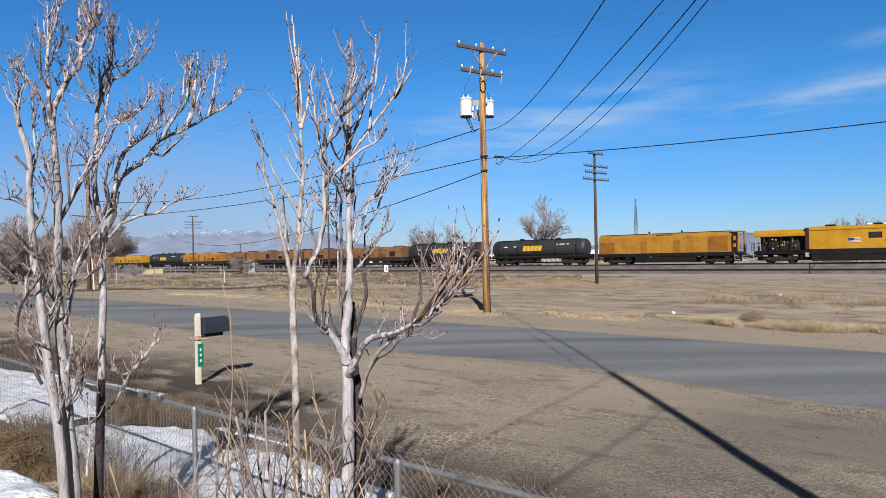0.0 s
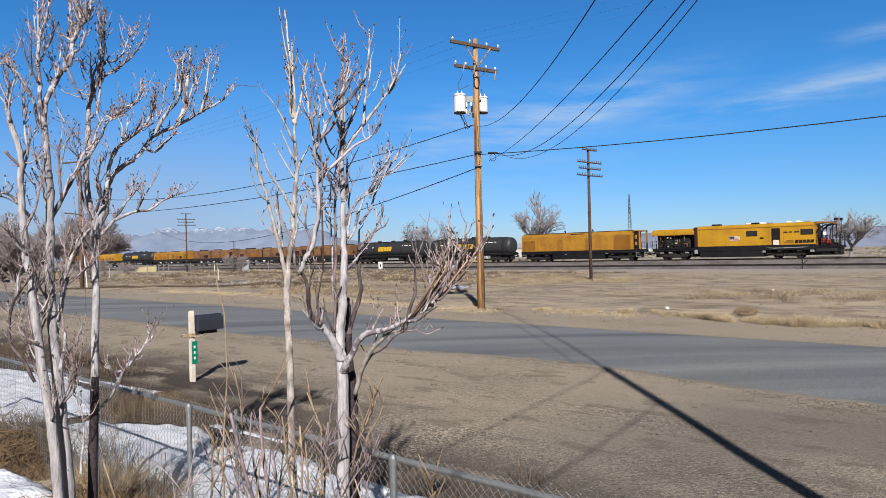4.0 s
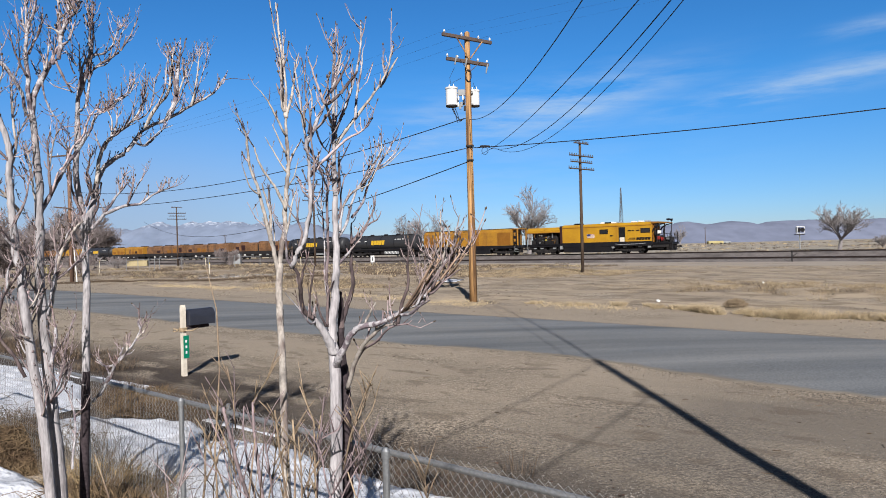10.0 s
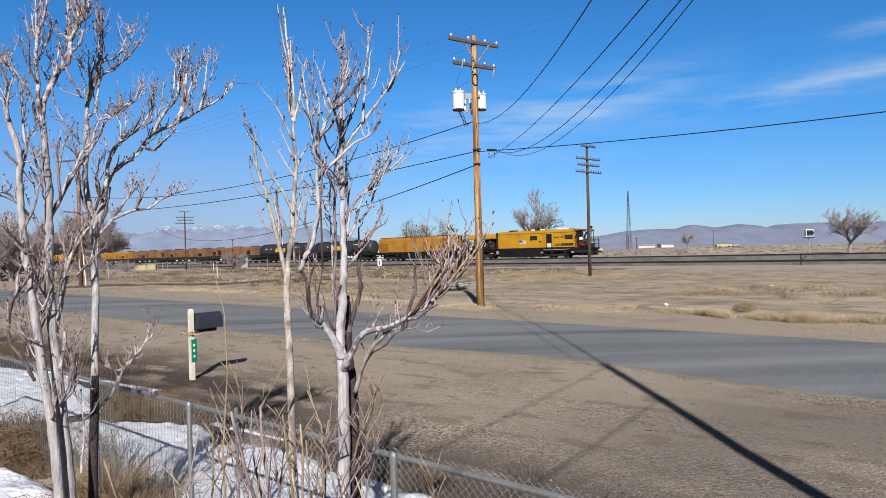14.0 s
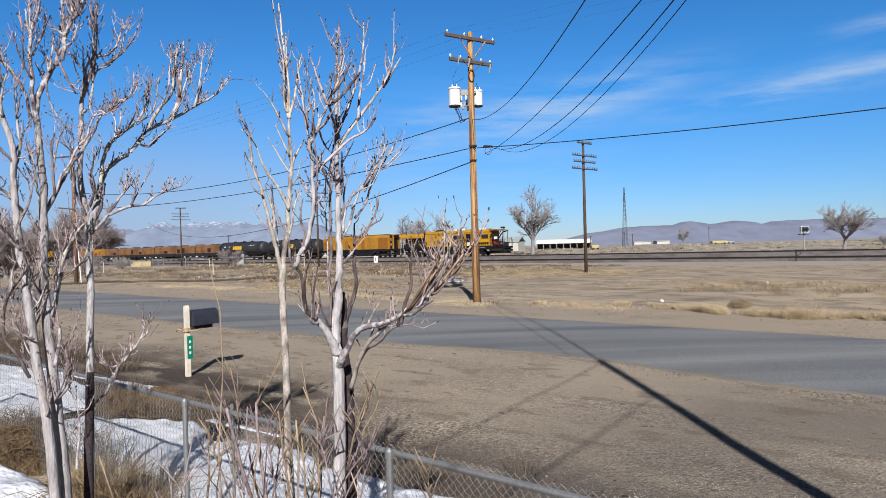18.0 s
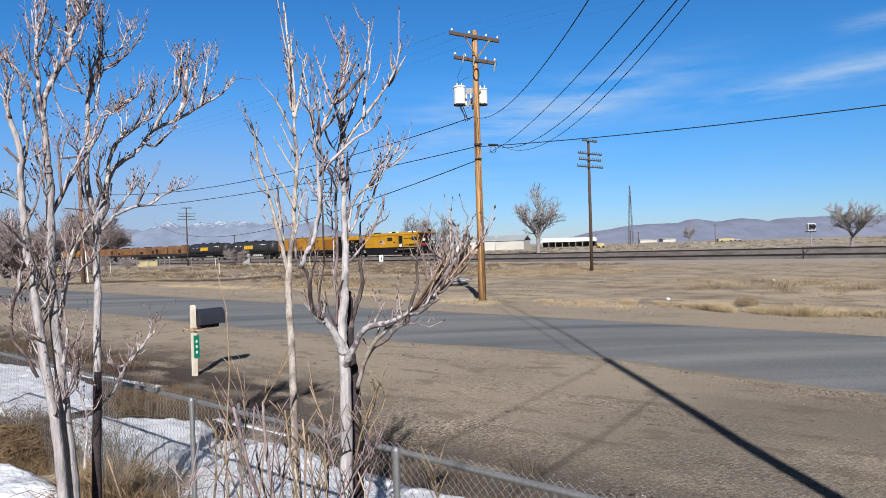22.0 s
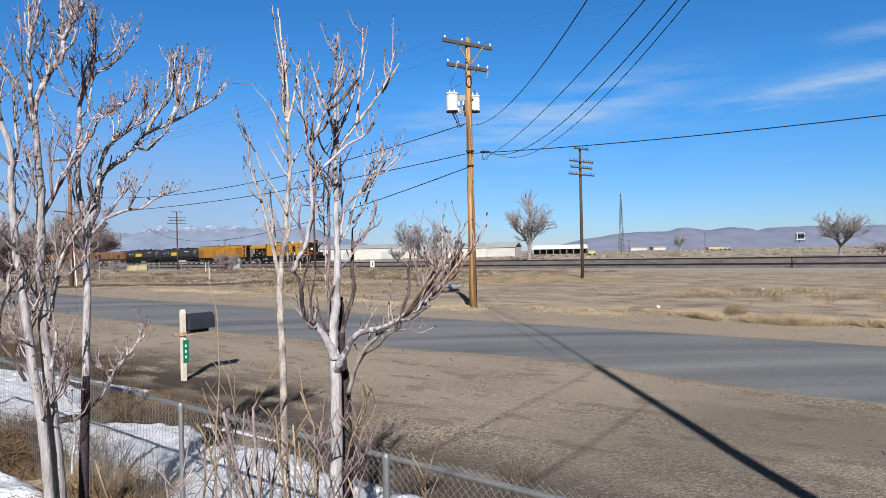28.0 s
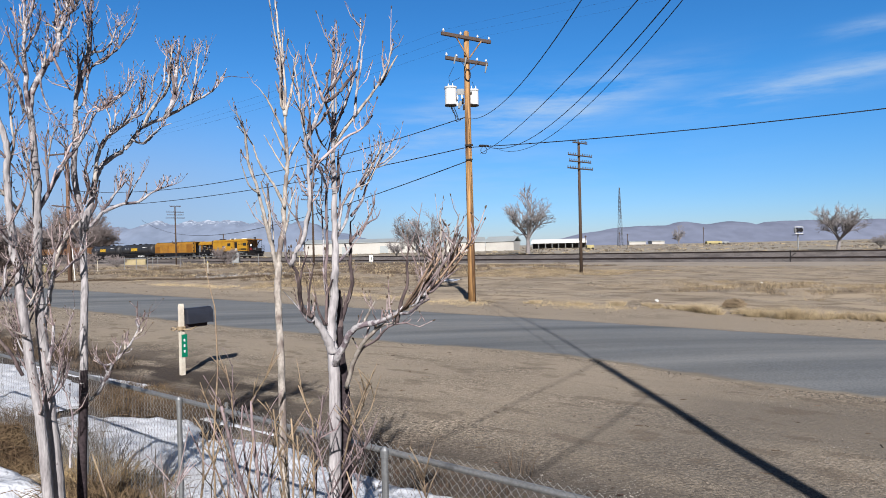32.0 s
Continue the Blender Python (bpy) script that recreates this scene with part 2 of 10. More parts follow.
M_STEEL = mat("rail_steel", (0.033, 0.024, 0.022), 0.5, 0.4, vary=0.2, scale=2, fine=12, bump=0.1)
M_TIE = mat("tarred_wood", (0.027, 0.022, 0.017), 0.9, vary=0.3, scale=3, fine=20, bump=0.3)
M_BALLAST = mat("grey_ballast", (0.108, 0.097, 0.094), 0.95, vary=0.45, scale=0.6, fine=9.0, bump=0.8, dist=0.05, second=(0.055, 0.048, 0.047), stain=0.8)
M_POLE = mat("tan_brown_pole_wood", (0.333, 0.194, 0.086), 0.9, vary=0.45, scale=8.0, fine=45, bump=0.6, second=(0.090, 0.052, 0.031), stain=0.95, ramp=(0.46, 0.60), stretch=(1, 1, 0.035), spec=0.15)
M_BROWNPOLE = mat("brown_pole_wood", (0.165, 0.098, 0.066), 0.9, vary=0.35, scale=6.0, fine=30, bump=0.4, second=(0.07, 0.045, 0.034), stain=0.9, stretch=(1, 1, 0.05))
M_OLDPOLE = mat("old_dark_pole_wood", (0.061, 0.041, 0.029), 0.9, vary=0.3, scale=5.0, fine=24, bump=0.4, stretch=(1, 1, 0.08))
M_ARM = mat("grey_weathered_wood", (0.077, 0.056, 0.047), 0.9, vary=0.3, scale=3.0, fine=30, bump=0.3)
M_CAN = mat("pale_grey_enamel", (0.532, 0.539, 0.546), 0.35, vary=0.05, scale=3, fine=14, bump=0.02, stain=0.15)
M_PORC = mat("white_porcelain", (0.545, 0.545, 0.540), 0.3, vary=0.06, bump=0.0, stain=0.2)
M_GLASSINS = mat("dull_glass_insulator", (0.085, 0.092, 0.100), 0.3, vary=0.1, bump=0.0)
M_CABLE = mat("black_cable_sheath", (0.010, 0.010, 0.012), 0.6, vary=0.1, bump=0.0)
M_GALV = mat("galvanized_steel", (0.234, 0.243, 0.252), 0.5, 0.6, vary=0.15, scale=8, fine=60, bump=0.05, stain=0.3)
M_WIRE = mat("galvanized_wire", (0.235, 0.232, 0.228), 0.5, 0.15, vary=0.2, scale=6, fine=80, bump=0.0, stain=0.5)
M_BARK = mat("pale_smooth_bark", (0.335, 0.318, 0.325), 0.85, vary=0.26, scale=14, fine=70, bump=0.9, dist=0.007, second=(0.155, 0.138, 0.146), stain=0.8, ramp=(0.46, 0.68), stretch=(1, 1, 0.22), each=0.2)
# dark blotches are scars plus painted-in shadow contrast
M_LIMB = mat("pale_blotched_limb_bark", (0.365, 0.350, 0.362), 0.85, vary=0.30, scale=17, fine=75, bump=1.0, dist=0.008, second=(0.115, 0.086, 0.100), stain=0.9, ramp=(0.46, 0.58), stretch=(1, 1, 0.8), each=0.3)
M_CREAM = mat("cream_bark", (0.385, 0.348, 0.312), 0.8, vary=0.26, scale=13, fine=60, bump=0.8, dist=0.006, second=(0.14, 0.108, 0.098), stain=0.85, ramp=(0.47, 0.62), stretch=(1, 1, 0.6), each=0.2)
M_MAUVE = mat("mauve_brown_bark", (0.235, 0.182, 0.187), 0.85, vary=0.28, scale=11, fine=55, bump=0.5, dist=0.005, second=(0.11, 0.085, 0.088), stain=0.85, ramp=(0.45, 0.65), stretch=(1, 1, 0.6), each=0.3)
M_TWIG = mat("mixed_twig_bark", (0.335, 0.270, 0.268), 0.85, vary=0.22, scale=13, fine=60, bump=0.2, second=(0.105, 0.062, 0.062), stain=0.85, ramp=(0.50, 0.66), each=0.6)
M_SHOOT = mat("warm_brown_shoot_bark", (0.40, 0.285, 0.205), 0.8, vary=0.25, scale=9, fine=60, bump=0.2, second=(0.12, 0.075, 0.06), stain=0.8, each=0.5)
M_SPROUT = mat("dull_tan_cane_bark", (0.27, 0.205, 0.135), 0.8, vary=0.25, scale=6, fine=50, bump=0.2, second=(0.155, 0.11, 0.085), stain=0.8, each=0.4)
M_THICKET = mat("brown_thicket_bark", (0.180, 0.153, 0.150), 0.9, vary=0.2, scale=1.0, fine=6, bump=0.3)
# lighter and cooler bark, with the distance haze put into its colour
M_FARBARK = mat("hazed_grey_tree_bark", (0.190, 0.176, 0.177), 0.9, vary=0.2, scale=1.0, fine=6, bump=0.3)
M_DRY = mat("dry_straw_grass", (0.49, 0.395, 0.25), 0.9, vary=0.22, scale=0.7, fine=5, bump=0.0, second=(0.30, 0.235, 0.15), stain=0.7, each=0.4)
M_FIELD = mat("flattened_field_straw", (0.41, 0.325, 0.205), 0.9, vary=0.25, scale=0.5, fine=4, bump=0.0, second=(0.235, 0.180, 0.115), stain=0.85, each=0.5)
M_BROWNWEED = mat("brown_dead_weed", (0.098, 0.071, 0.049), 0.9, vary=0.3, scale=1.5, fine=9, bump=0.0, second=(0.082, 0.058, 0.042), stain=0.8, each=0.4)
M_SNOW = mat("old_crusted_snow", (0.50, 0.52, 0.565), 0.6, vary=0.08, scale=2.6, fine=14, bump=0.8, dist=0.04, second=(0.40, 0.40, 0.41), stain=0.7, ramp=(0.50, 0.72))
M_POST = mat("whitewashed_wood", (0.518, 0.475, 0.402), 0.8, vary=0.12, scale=5, fine=40, bump=0.3, second=(0.319, 0.269, 0.208), stain=0.6)
M_MAILBOX = mat("charcoal_enamel", (0.022, 0.025, 0.036), 0.42, vary=0.1, scale=5, fine=40, bump=0.05)
M_ROPE = mat("hemp_rope", (0.301, 0.230, 0.148), 0.95, vary=0.3, scale=20, fine=120, bump=0.5)
M_GREEN = mat("green_reflective_sheet", (0.000, 0.139, 0.081), 0.4, vary=0.05, bump=0.02, stain=0.1)
M_SHED = mat("cream_sheet_metal", (0.375, 0.366, 0.342), 0.6, vary=0.05, scale=0.2, fine=2, bump=0.02, stain=0.3)
M_SHEDROOF = mat("pale_blue_roof_sheet", (0.274, 0.301, 0.307), 0.5, vary=0.06, scale=0.2, fine=2, bump=0.02, stain=0.3)
# shade inside the open shed, as a plain dark colour
M_SHEDSHADE = mat("shed_inside_shade", (0.033, 0.031, 0.027), 0.8, vary=0.2, scale=0.3, fine=2, bump=0.0)
M_STONE = mat("loose_gravel", (0.190, 0.174, 0.156), 0.9, vary=0.3, scale=4, fine=18, bump=0.2, second=(0.07, 0.06, 0.054), stain=0.9, each=0.8)
M_CRUMB = mat("broken_asphalt", (0.075, 0.068, 0.062), 0.9, vary=0.3, scale=4, fine=18, bump=0.2, second=(0.035, 0.031, 0.028), stain=0.9, each=0.6)
M_LEAF = mat("dead_brown_leaf", (0.085, 0.048, 0.034), 0.8, vary=0.3, scale=6, fine=40, bump=0.0, second=(0.035, 0.022, 0.018), stain=0.9, each=0.7)
M_SCRUB = mat("grey_brown_scrub", (0.149, 0.124, 0.095), 0.9, vary=0.3, scale=0.5, fine=4, bump=0.0, second=(0.090, 0.074, 0.059), stain=0.8, each=0.4)
M_TUMBLE = mat("straw_brown_tumbleweed", (0.255, 0.196, 0.128), 0.9, vary=0.3, scale=2, fine=12, bump=0.0, second=(0.15, 0.112, 0.075), stain=0.8)
M_OCHRE = mat("ochre_dead_grass", (0.315, 0.228, 0.118), 0.9, vary=0.3, scale=3, fine=20, bump=0.0, second=(0.135, 0.093, 0.052), stain=0.9, each=0.4)
# yellow paled for haze over the plain; barrel and fittings share it
M_PALEYELLOW = mat("pale_hazed_yellow", (0.324, 0.279, 0.135), 0.7, vary=0.1, scale=1, fine=6, bump=0.0)
M_DULLRED = mat("dull_red_stripe", (0.234, 0.068, 0.056), 0.6, vary=0.1, bump=0.0)
M_BULKHEAD = mat("dark_maroon_bulkhead", (0.027, 0.009, 0.008), 0.6, vary=0.3, scale=1, fine=8, bump=0.05)
M_RUBBLE = mat("pale_grey_rubble", (0.243, 0.234, 0.225), 0.9, vary=0.2, scale=2, fine=12, bump=0.1, second=(0.135, 0.122, 0.113), stain=0.8, each=0.5)
M_CLOD = mat("dry_dirt_clod", (0.175, 0.142, 0.107), 0.95, vary=0.2, scale=1.5, fine=14, bump=0.2, second=(0.10, 0.08, 0.06), stain=0.8, each=0.4)
M_PLASTIC = mat("yellow_plastic", (0.539, 0.446, 0.072), 0.5, vary=0.05, bump=0.0)
M_TANBOX = mat("tan_painted_metal", (0.301, 0.252, 0.142), 0.7, vary=0.1, scale=1, fine=8, bump=0.02)
M_GREYBOX = mat("grey_painted_metal", (0.219, 0.230, 0.236), 0.6, vary=0.08, scale=1, fine=8, bump=0.02)
M_MAST = mat("dull_blue_grey_steel", (0.085, 0.095, 0.108), 0.6, vary=0.1, scale=1, fine=8, bump=0.02)
M_DEADSTALK = mat("dull_ochre_dead_stalk", (0.150, 0.104, 0.058), 0.9, vary=0.3, scale=4, fine=30, bump=0.0, second=(0.079, 0.050, 0.029), stain=0.9, each=0.35)
# dark bark that also carries the limbs' shadowed tone in its colour
M_DARKBARKSHADE = mat("dark_bark_and_limb_shade", (0.125, 0.095, 0.092), 0.9, vary=0.3, scale=14, fine=45, bump=0.7, second=(0.045, 0.033, 0.036), stain=0.9, ramp=(0.42, 0.58), stretch=(1, 1, 0.5), each=0.3)
# bark with cast shadow put into its colour; the mailbox arm's dark wood too
M_DARKWOODSHADE = mat("dark_wood_and_bark_shade", (0.040, 0.031, 0.035), 0.9, vary=0.4, scale=8, fine=50, bump=0.4, second=(0.022, 0.017, 0.017), spec=0.15)


def mat_ground():
    """Dry dirt: tan dust, darker streaks along the traffic, gravel close to the verge, straw patches past the road."""
    m = mat("dry_tan_dirt", (0.205, 0.172, 0.133), 0.95, vary=0.16, scale=0.23, fine=30.0, bump=0.9, dist=0.02, second=(0.124, 0.102, 0.079), stain=0.8, spec=0.15)
    nt = m.node_tree
    nd, ln = nt.nodes, nt.links
    p = nd["Principled BSDF"]
    hs = [x for x in nd if x.type == "HUE_SAT"][0]
    tc = [x for x in nd if x.type == "TEX_COORD"][0]
    last = hs.outputs[0]
    for sx, sy, ns, lo, hi, full in ((0.2, 0.7, 0.8, 0.54, 0.62, 0.2), (0.35, 1.6, 2.6, 0.585, 0.63, 0.42), (0.8, 1.5, 5.0, 0.57, 0.61, 0.45)):
        mp = nd.new("ShaderNodeMapping")
        mp.inputs["Rotation"].default_value = (0, 0, radians(-HEAD))
        mp.inputs["Scale"].default_value = (sx, sy, 1.0)
        ln.new(tc.outputs["Object"], mp.inputs["Vector"])
        streak = nd.new("ShaderNodeTexNoise")
        streak.inputs["Scale"].default_value = ns
        streak.inputs["Detail"].default_value = 9
        streak.inputs["Roughness"].default_value = 0.74
        ln.new(mp.outputs[0], streak.inputs["Vector"])
        rs = nd.new("ShaderNodeMapRange")
        rs.inputs["From Min"].default_value, rs.inputs["From Max"].default_value, rs.inputs["To Max"].default_value = lo, hi, full
        ln.new(streak.outputs[0], rs.inputs["Value"])
        mix = nd.new("ShaderNodeMixRGB")
        mix.inputs[2].default_value = (0.095, 0.071, 0.052, 1)
        ln.new(rs.outputs[0], mix.inputs[0])
        ln.new(last, mix.inputs[1])
        last = mix.outputs[0]
    # stones of two sizes, thick in patches
    patch = nd.new("ShaderNodeTexNoise")
    patch.inputs["Scale"].default_value, patch.inputs["Detail"].default_value = 0.45, 5
    ln.new(tc.outputs["Object"], patch.inputs["Vector"])
    thick = nd.new("ShaderNodeMapRange")
    thick.inputs["From Min"].default_value, thick.inputs["From Max"].default_value = 0.40, 0.60
    thick.inputs["To Min"].default_value, thick.inputs["To Max"].default_value = 0.4, 1.0
    ln.new(patch.outputs[0], thick.inputs["Value"])
    mul = None
    for vs, lo, hi in ((42.0, 0.30, 1.95), (95.0, 0.42, 1.7)):
        cell = nd.new("ShaderNodeTexVoronoi")
        cell.inputs["Scale"].default_value = vs
        ln.new(tc.outputs["Object"], cell.inputs["Vector"])
        sp = nd.new("ShaderNodeSeparateColor")
        ln.new(cell.outputs["Color"], sp.inputs[0])
        mr = nd.new("ShaderNodeMapRange")
        mr.inputs["To Min"].default_value, mr.inputs["To Max"].default_value = lo, hi
        ln.new(sp.outputs[0], mr.inputs["Value"])
        mul = nd.new("ShaderNodeMixRGB")
        mul.blend_type = "MULTIPLY"
        ln.new(thick.outputs[0], mul.inputs[0])
        ln.new(last, mul.inputs[1])
        ln.new(mr.outputs[0], mul.inputs[2])
        last = mul.outputs[0]
    # straw litter past the road, darker soil beside the fence
    flat = nd.new("ShaderNodeMapping")
    flat.inputs["Rotation"].default_value = (0, 0, radians(-HEAD))
    ln.new(tc.outputs["Object"], flat.inputs["Vector"])
    sep = nd.new("ShaderNodeSeparateXYZ")
    ln.new(flat.outputs[0], sep.inputs[0])
    last = mul.outputs[0]
    for b0, b1, b2, b3, color, nscale, lo, hi, full in ((97.0, 115.0, 9000.0, 9001.0, (0.261, 0.236, 0.194), 0.05, 0.30, 0.55, 0.9), (17.0, 18.0, 21.0, 23.0, (0.245, 0.205, 0.159), 0.5, 0.34, 0.50, 0.8), (20.5, 23.0, 62.0, 74.0, (0.298, 0.244, 0.180), 0.5, 0.38, 0.54, 0.8), (3.6, 4.2, 6.8, 8.8, (0.034, 0.026, 0.021), 1.2, 0.40, 0.52, 0.9), (7.0, 8.4, 11.4, 12.2, (0.252, 0.211, 0.163), 0.4, 0.36, 0.54, 0.8), (3.0, 3.5, 5.5, 6.6, (0.036, 0.028, 0.024), 1.3, 0.34, 0.46, 0.92), (-2.0, -1.0, 10.0, 11.6, (0.095, 0.084, 0.073), 0.55, 0.24, 0.50, 0.66), (6.5, 7.0, 11.0, 12.0, (0.10, 0.078, 0.058), 1.9, 0.57, 0.62, 0.5), (20.4, 22.4, 60.0, 72.0, (0.098, 0.076, 0.056), 1.1, 0.53, 0.61, 0.6), (21.0, 23.5, 62.0, 74.0, (0.125, 0.100, 0.076), 0.30, 0.53, 0.62, 0.35), (56.0, 64.0, 76.0, 77.0, (0.262, 0.230, 0.195), 0.2, 0.28, 0.48, 0.85)):
        up, dn = nd.new("ShaderNodeMapRange"), nd.new("ShaderNodeMapRange")
        up.inputs["From Min"].default_value, up.inputs["From Max"].default_value = b0, b1
        dn.inputs["From Min"].default_value, dn.inputs["From Max"].default_value = b2, b3
        dn.inputs["To Min"].default_value, dn.inputs["To Max"].default_value = 1, 0
        ln.new(sep.outputs["Y"], up.inputs["Value"])
        ln.new(sep.outputs["Y"], dn.inputs["Value"])
        nz = nd.new("ShaderNodeTexNoise")
        nz.inputs["Scale"].default_value, nz.inputs["Detail"].default_value = nscale, 9
        stretch = nd.new("ShaderNodeMapping")
        stretch.inputs["Scale"].default_value = (0.6, 1.3, 1)
        ln.new(flat.outputs[0], stretch.inputs["Vector"])
        ln.new(stretch.outputs[0], nz.inputs["Vector"])
        cut = nd.new("ShaderNodeMapRange")
        cut.inputs["From Min"].default_value, cut.inputs["From Max"].default_value, cut.inputs["To Max"].default_value = lo, hi, full
        ln.new(nz.outputs[0], cut.inputs["Value"])
        m1, m2 = nd.new("ShaderNodeMath"), nd.new("ShaderNodeMath")
        m1.operation = m2.operation = "MULTIPLY"
        ln.new(up.outputs[0], m1.inputs[0])
        ln.new(dn.outputs[0], m1.inputs[1])
        ln.new(m1.outputs[0], m2.inputs[0])
        ln.new(cut.outputs[0], m2.inputs[1])
        fac = m2.outputs[0]
        if b0 < 6:
            west = nd.new("ShaderNodeMapRange")
            west.inputs["From Min"].default_value, west.inputs["From Max"].default_value = (3.5, 1.5) if 0 < b0 < 3.2 else (-5.5, -9.0) if b0 > 0 else (-5.5, -2.8)
            ln.new(sep.outputs["X"], west.inputs["Value"])
            m3 = nd.new("ShaderNodeMath")
            m3.operation = "MULTIPLY"
            ln.new(fac, m3.inputs[0])
            ln.new(west.outputs[0], m3.inputs[1])
            fac = m3.outputs[0]
        mm = nd.new("ShaderNodeMixRGB")
        mm.inputs[2].default_value = (*color, 1)
        ln.new(fac, mm.inputs[0])
        ln.new(last, mm.inputs[1])
        last = mm.outputs[0]
    ln.new(last, p.inputs["Base Color"])
    return m


def mat_road():
    """Old grey asphalt with paler wheel tracks along it and dusty patches."""
    m = mat("worn_grey_asphalt", (0.103, 0.109, 0.115), 0.85, vary=0.22, scale=0.35, fine=30.0, bump=0.35, dist=0.008, second=(0.120, 0.122, 0.122), stain=0.8, spec=0.25)
    nt = m.node_tree
    nd, ln = nt.nodes, nt.links
    p = nd["Principled BSDF"]
    hs = [x for x in nd if x.type == "HUE_SAT"][0]
    tc = [x for x in nd if x.type == "TEX_COORD"][0]
    mp = nd.new("ShaderNodeMapping")
    mp.inputs["Rotation"].default_value = (0, 0, radians(-HEAD))
    mp.inputs["Scale"].default_value = (0.03, 0.62, 1.0)
    ln.new(tc.outputs["Object"], mp.inputs["Vector"])
    band = nd.new("ShaderNodeTexNoise")
    band.inputs["Scale"].default_value = 1.3
    band.inputs["Detail"].default_value = 4
    ln.new(mp.outputs[0], band.inputs["Vector"])
    rs = nd.new("ShaderNodeValToRGB")
    rs.color_ramp.elements[0].position, rs.color_ramp.elements[1].position = 0.35, 0.66
    rs.color_ramp.elements[0].color, rs.color_ramp.elements[1].color = (0.76, 0.77, 0.79, 1), (1.42, 1.40, 1.37, 1)
    ln.new(band.outputs[0], rs.inputs[0])
    mul = nd.new("ShaderNodeMixRGB")
    mul.blend_type = "MULTIPLY"
    mul.inputs[0].default_value = 1.0
    ln.new(hs.outputs[0], mul.inputs[1])
    ln.new(rs.outputs[0], mul.inputs[2])
    # dust blown over both edges
    flat = nd.new("ShaderNodeMapping")
    flat.inputs["Rotation"].default_value = (0, 0, radians(-HEAD))
    ln.new(tc.outputs["Object"], flat.inputs["Vector"])
    sep = nd.new("ShaderNodeSeparateXYZ")
    ln.new(flat.outputs[0], sep.inputs[0])
    off = nd.new("ShaderNodeMath")
    off.operation = "SUBTRACT"
    ln.new(sep.outputs["Y"], off.inputs[0])
    off.inputs[1].default_value = (ROAD_NEAR + ROAD_FAR) / 2
    ab = nd.new("ShaderNodeMath")
    ab.operation = "ABSOLUTE"
    ln.new(off.outputs[0], ab.inputs[0])
    nz = nd.new("ShaderNodeTexNoise")
    nz.inputs["Scale"].default_value, nz.inputs["Detail"].default_value = 1.1, 9
    ln.new(tc.outputs["Object"], nz.inputs["Vector"])
    jit = nd.new("ShaderNodeMath")
    jit.operation = "MULTIPLY_ADD"
    jit.inputs[1].default_value = 1.5
    ln.new(nz.outputs[0], jit.inputs[0])
    ln.new(ab.outputs[0], jit.inputs[2])
    cut = nd.new("ShaderNodeMapRange")
    cut.inputs["From Min"].default_value, cut.inputs["From Max"].default_value, cut.inputs["To Max"].default_value = 3.75, 4.05, 0.7
    ln.new(jit.outputs[0], cut.inputs["Value"])
    dust = nd.new("ShaderNodeMixRGB")
    dust.inputs[2].default_value = (0.185, 0.153, 0.116, 1)
    ln.new(cut.outputs[0], dust.inputs[0])
    ln.new(mul.outputs[0], dust.inputs[1])
    at = nd.new("ShaderNodeAttribute")
    at.attribute_name = "edge"
    crumb = nd.new("ShaderNodeMath")
    crumb.operation = "MULTIPLY_ADD"
    crumb.inputs[1].default_value = 0.9
    ln.new(nz.outputs[0], crumb.inputs[0])
    ln.new(at.outputs["Fac"], crumb.inputs[2])
    rim = nd.new("ShaderNodeMapRange")
    rim.inputs["From Min"].default_value, rim.inputs["From Max"].default_value, rim.inputs["To Max"].default_value = 1.02, 1.30, 0.9
    ln.new(crumb.outputs[0], rim.inputs["Value"])
    old = nd.new("ShaderNodeMixRGB")
    old.inputs[2].default_value = (0.135, 0.115, 0.092, 1)
    ln.new(rim.outputs[0], old.inputs[0])
    ln.new(dust.outputs[0], old.inputs[1])
    # dark lip: broken asphalt and the drop-off's shadow, both in the colour
    lip = nd.new("ShaderNodeMath")
    lip.operation = "MULTIPLY_ADD"
    lip.inputs[1].default_value = 0.5
    ln.new(nz.outputs[0], lip.inputs[0])
    ln.new(at.outputs["Fac"], lip.inputs[2])
    torn = nd.new("ShaderNodeMapRange")
    torn.inputs["From Min"].default_value, torn.inputs["From Max"].default_value, torn.inputs["To Max"].default_value = 1.19, 1.25, 0.8
    ln.new(lip.outputs[0], torn.inputs["Value"])
    dark_lip = nd.new("ShaderNodeMixRGB")
    dark_lip.inputs[2].default_value = (0.048, 0.042, 0.038, 1)
    ln.new(torn.outputs[0], dark_lip.inputs[0])
    ln.new(old.outputs[0], dark_lip.inputs[1])
    ln.new(dark_lip.outputs[0], p.inputs["Base Color"])
    return m


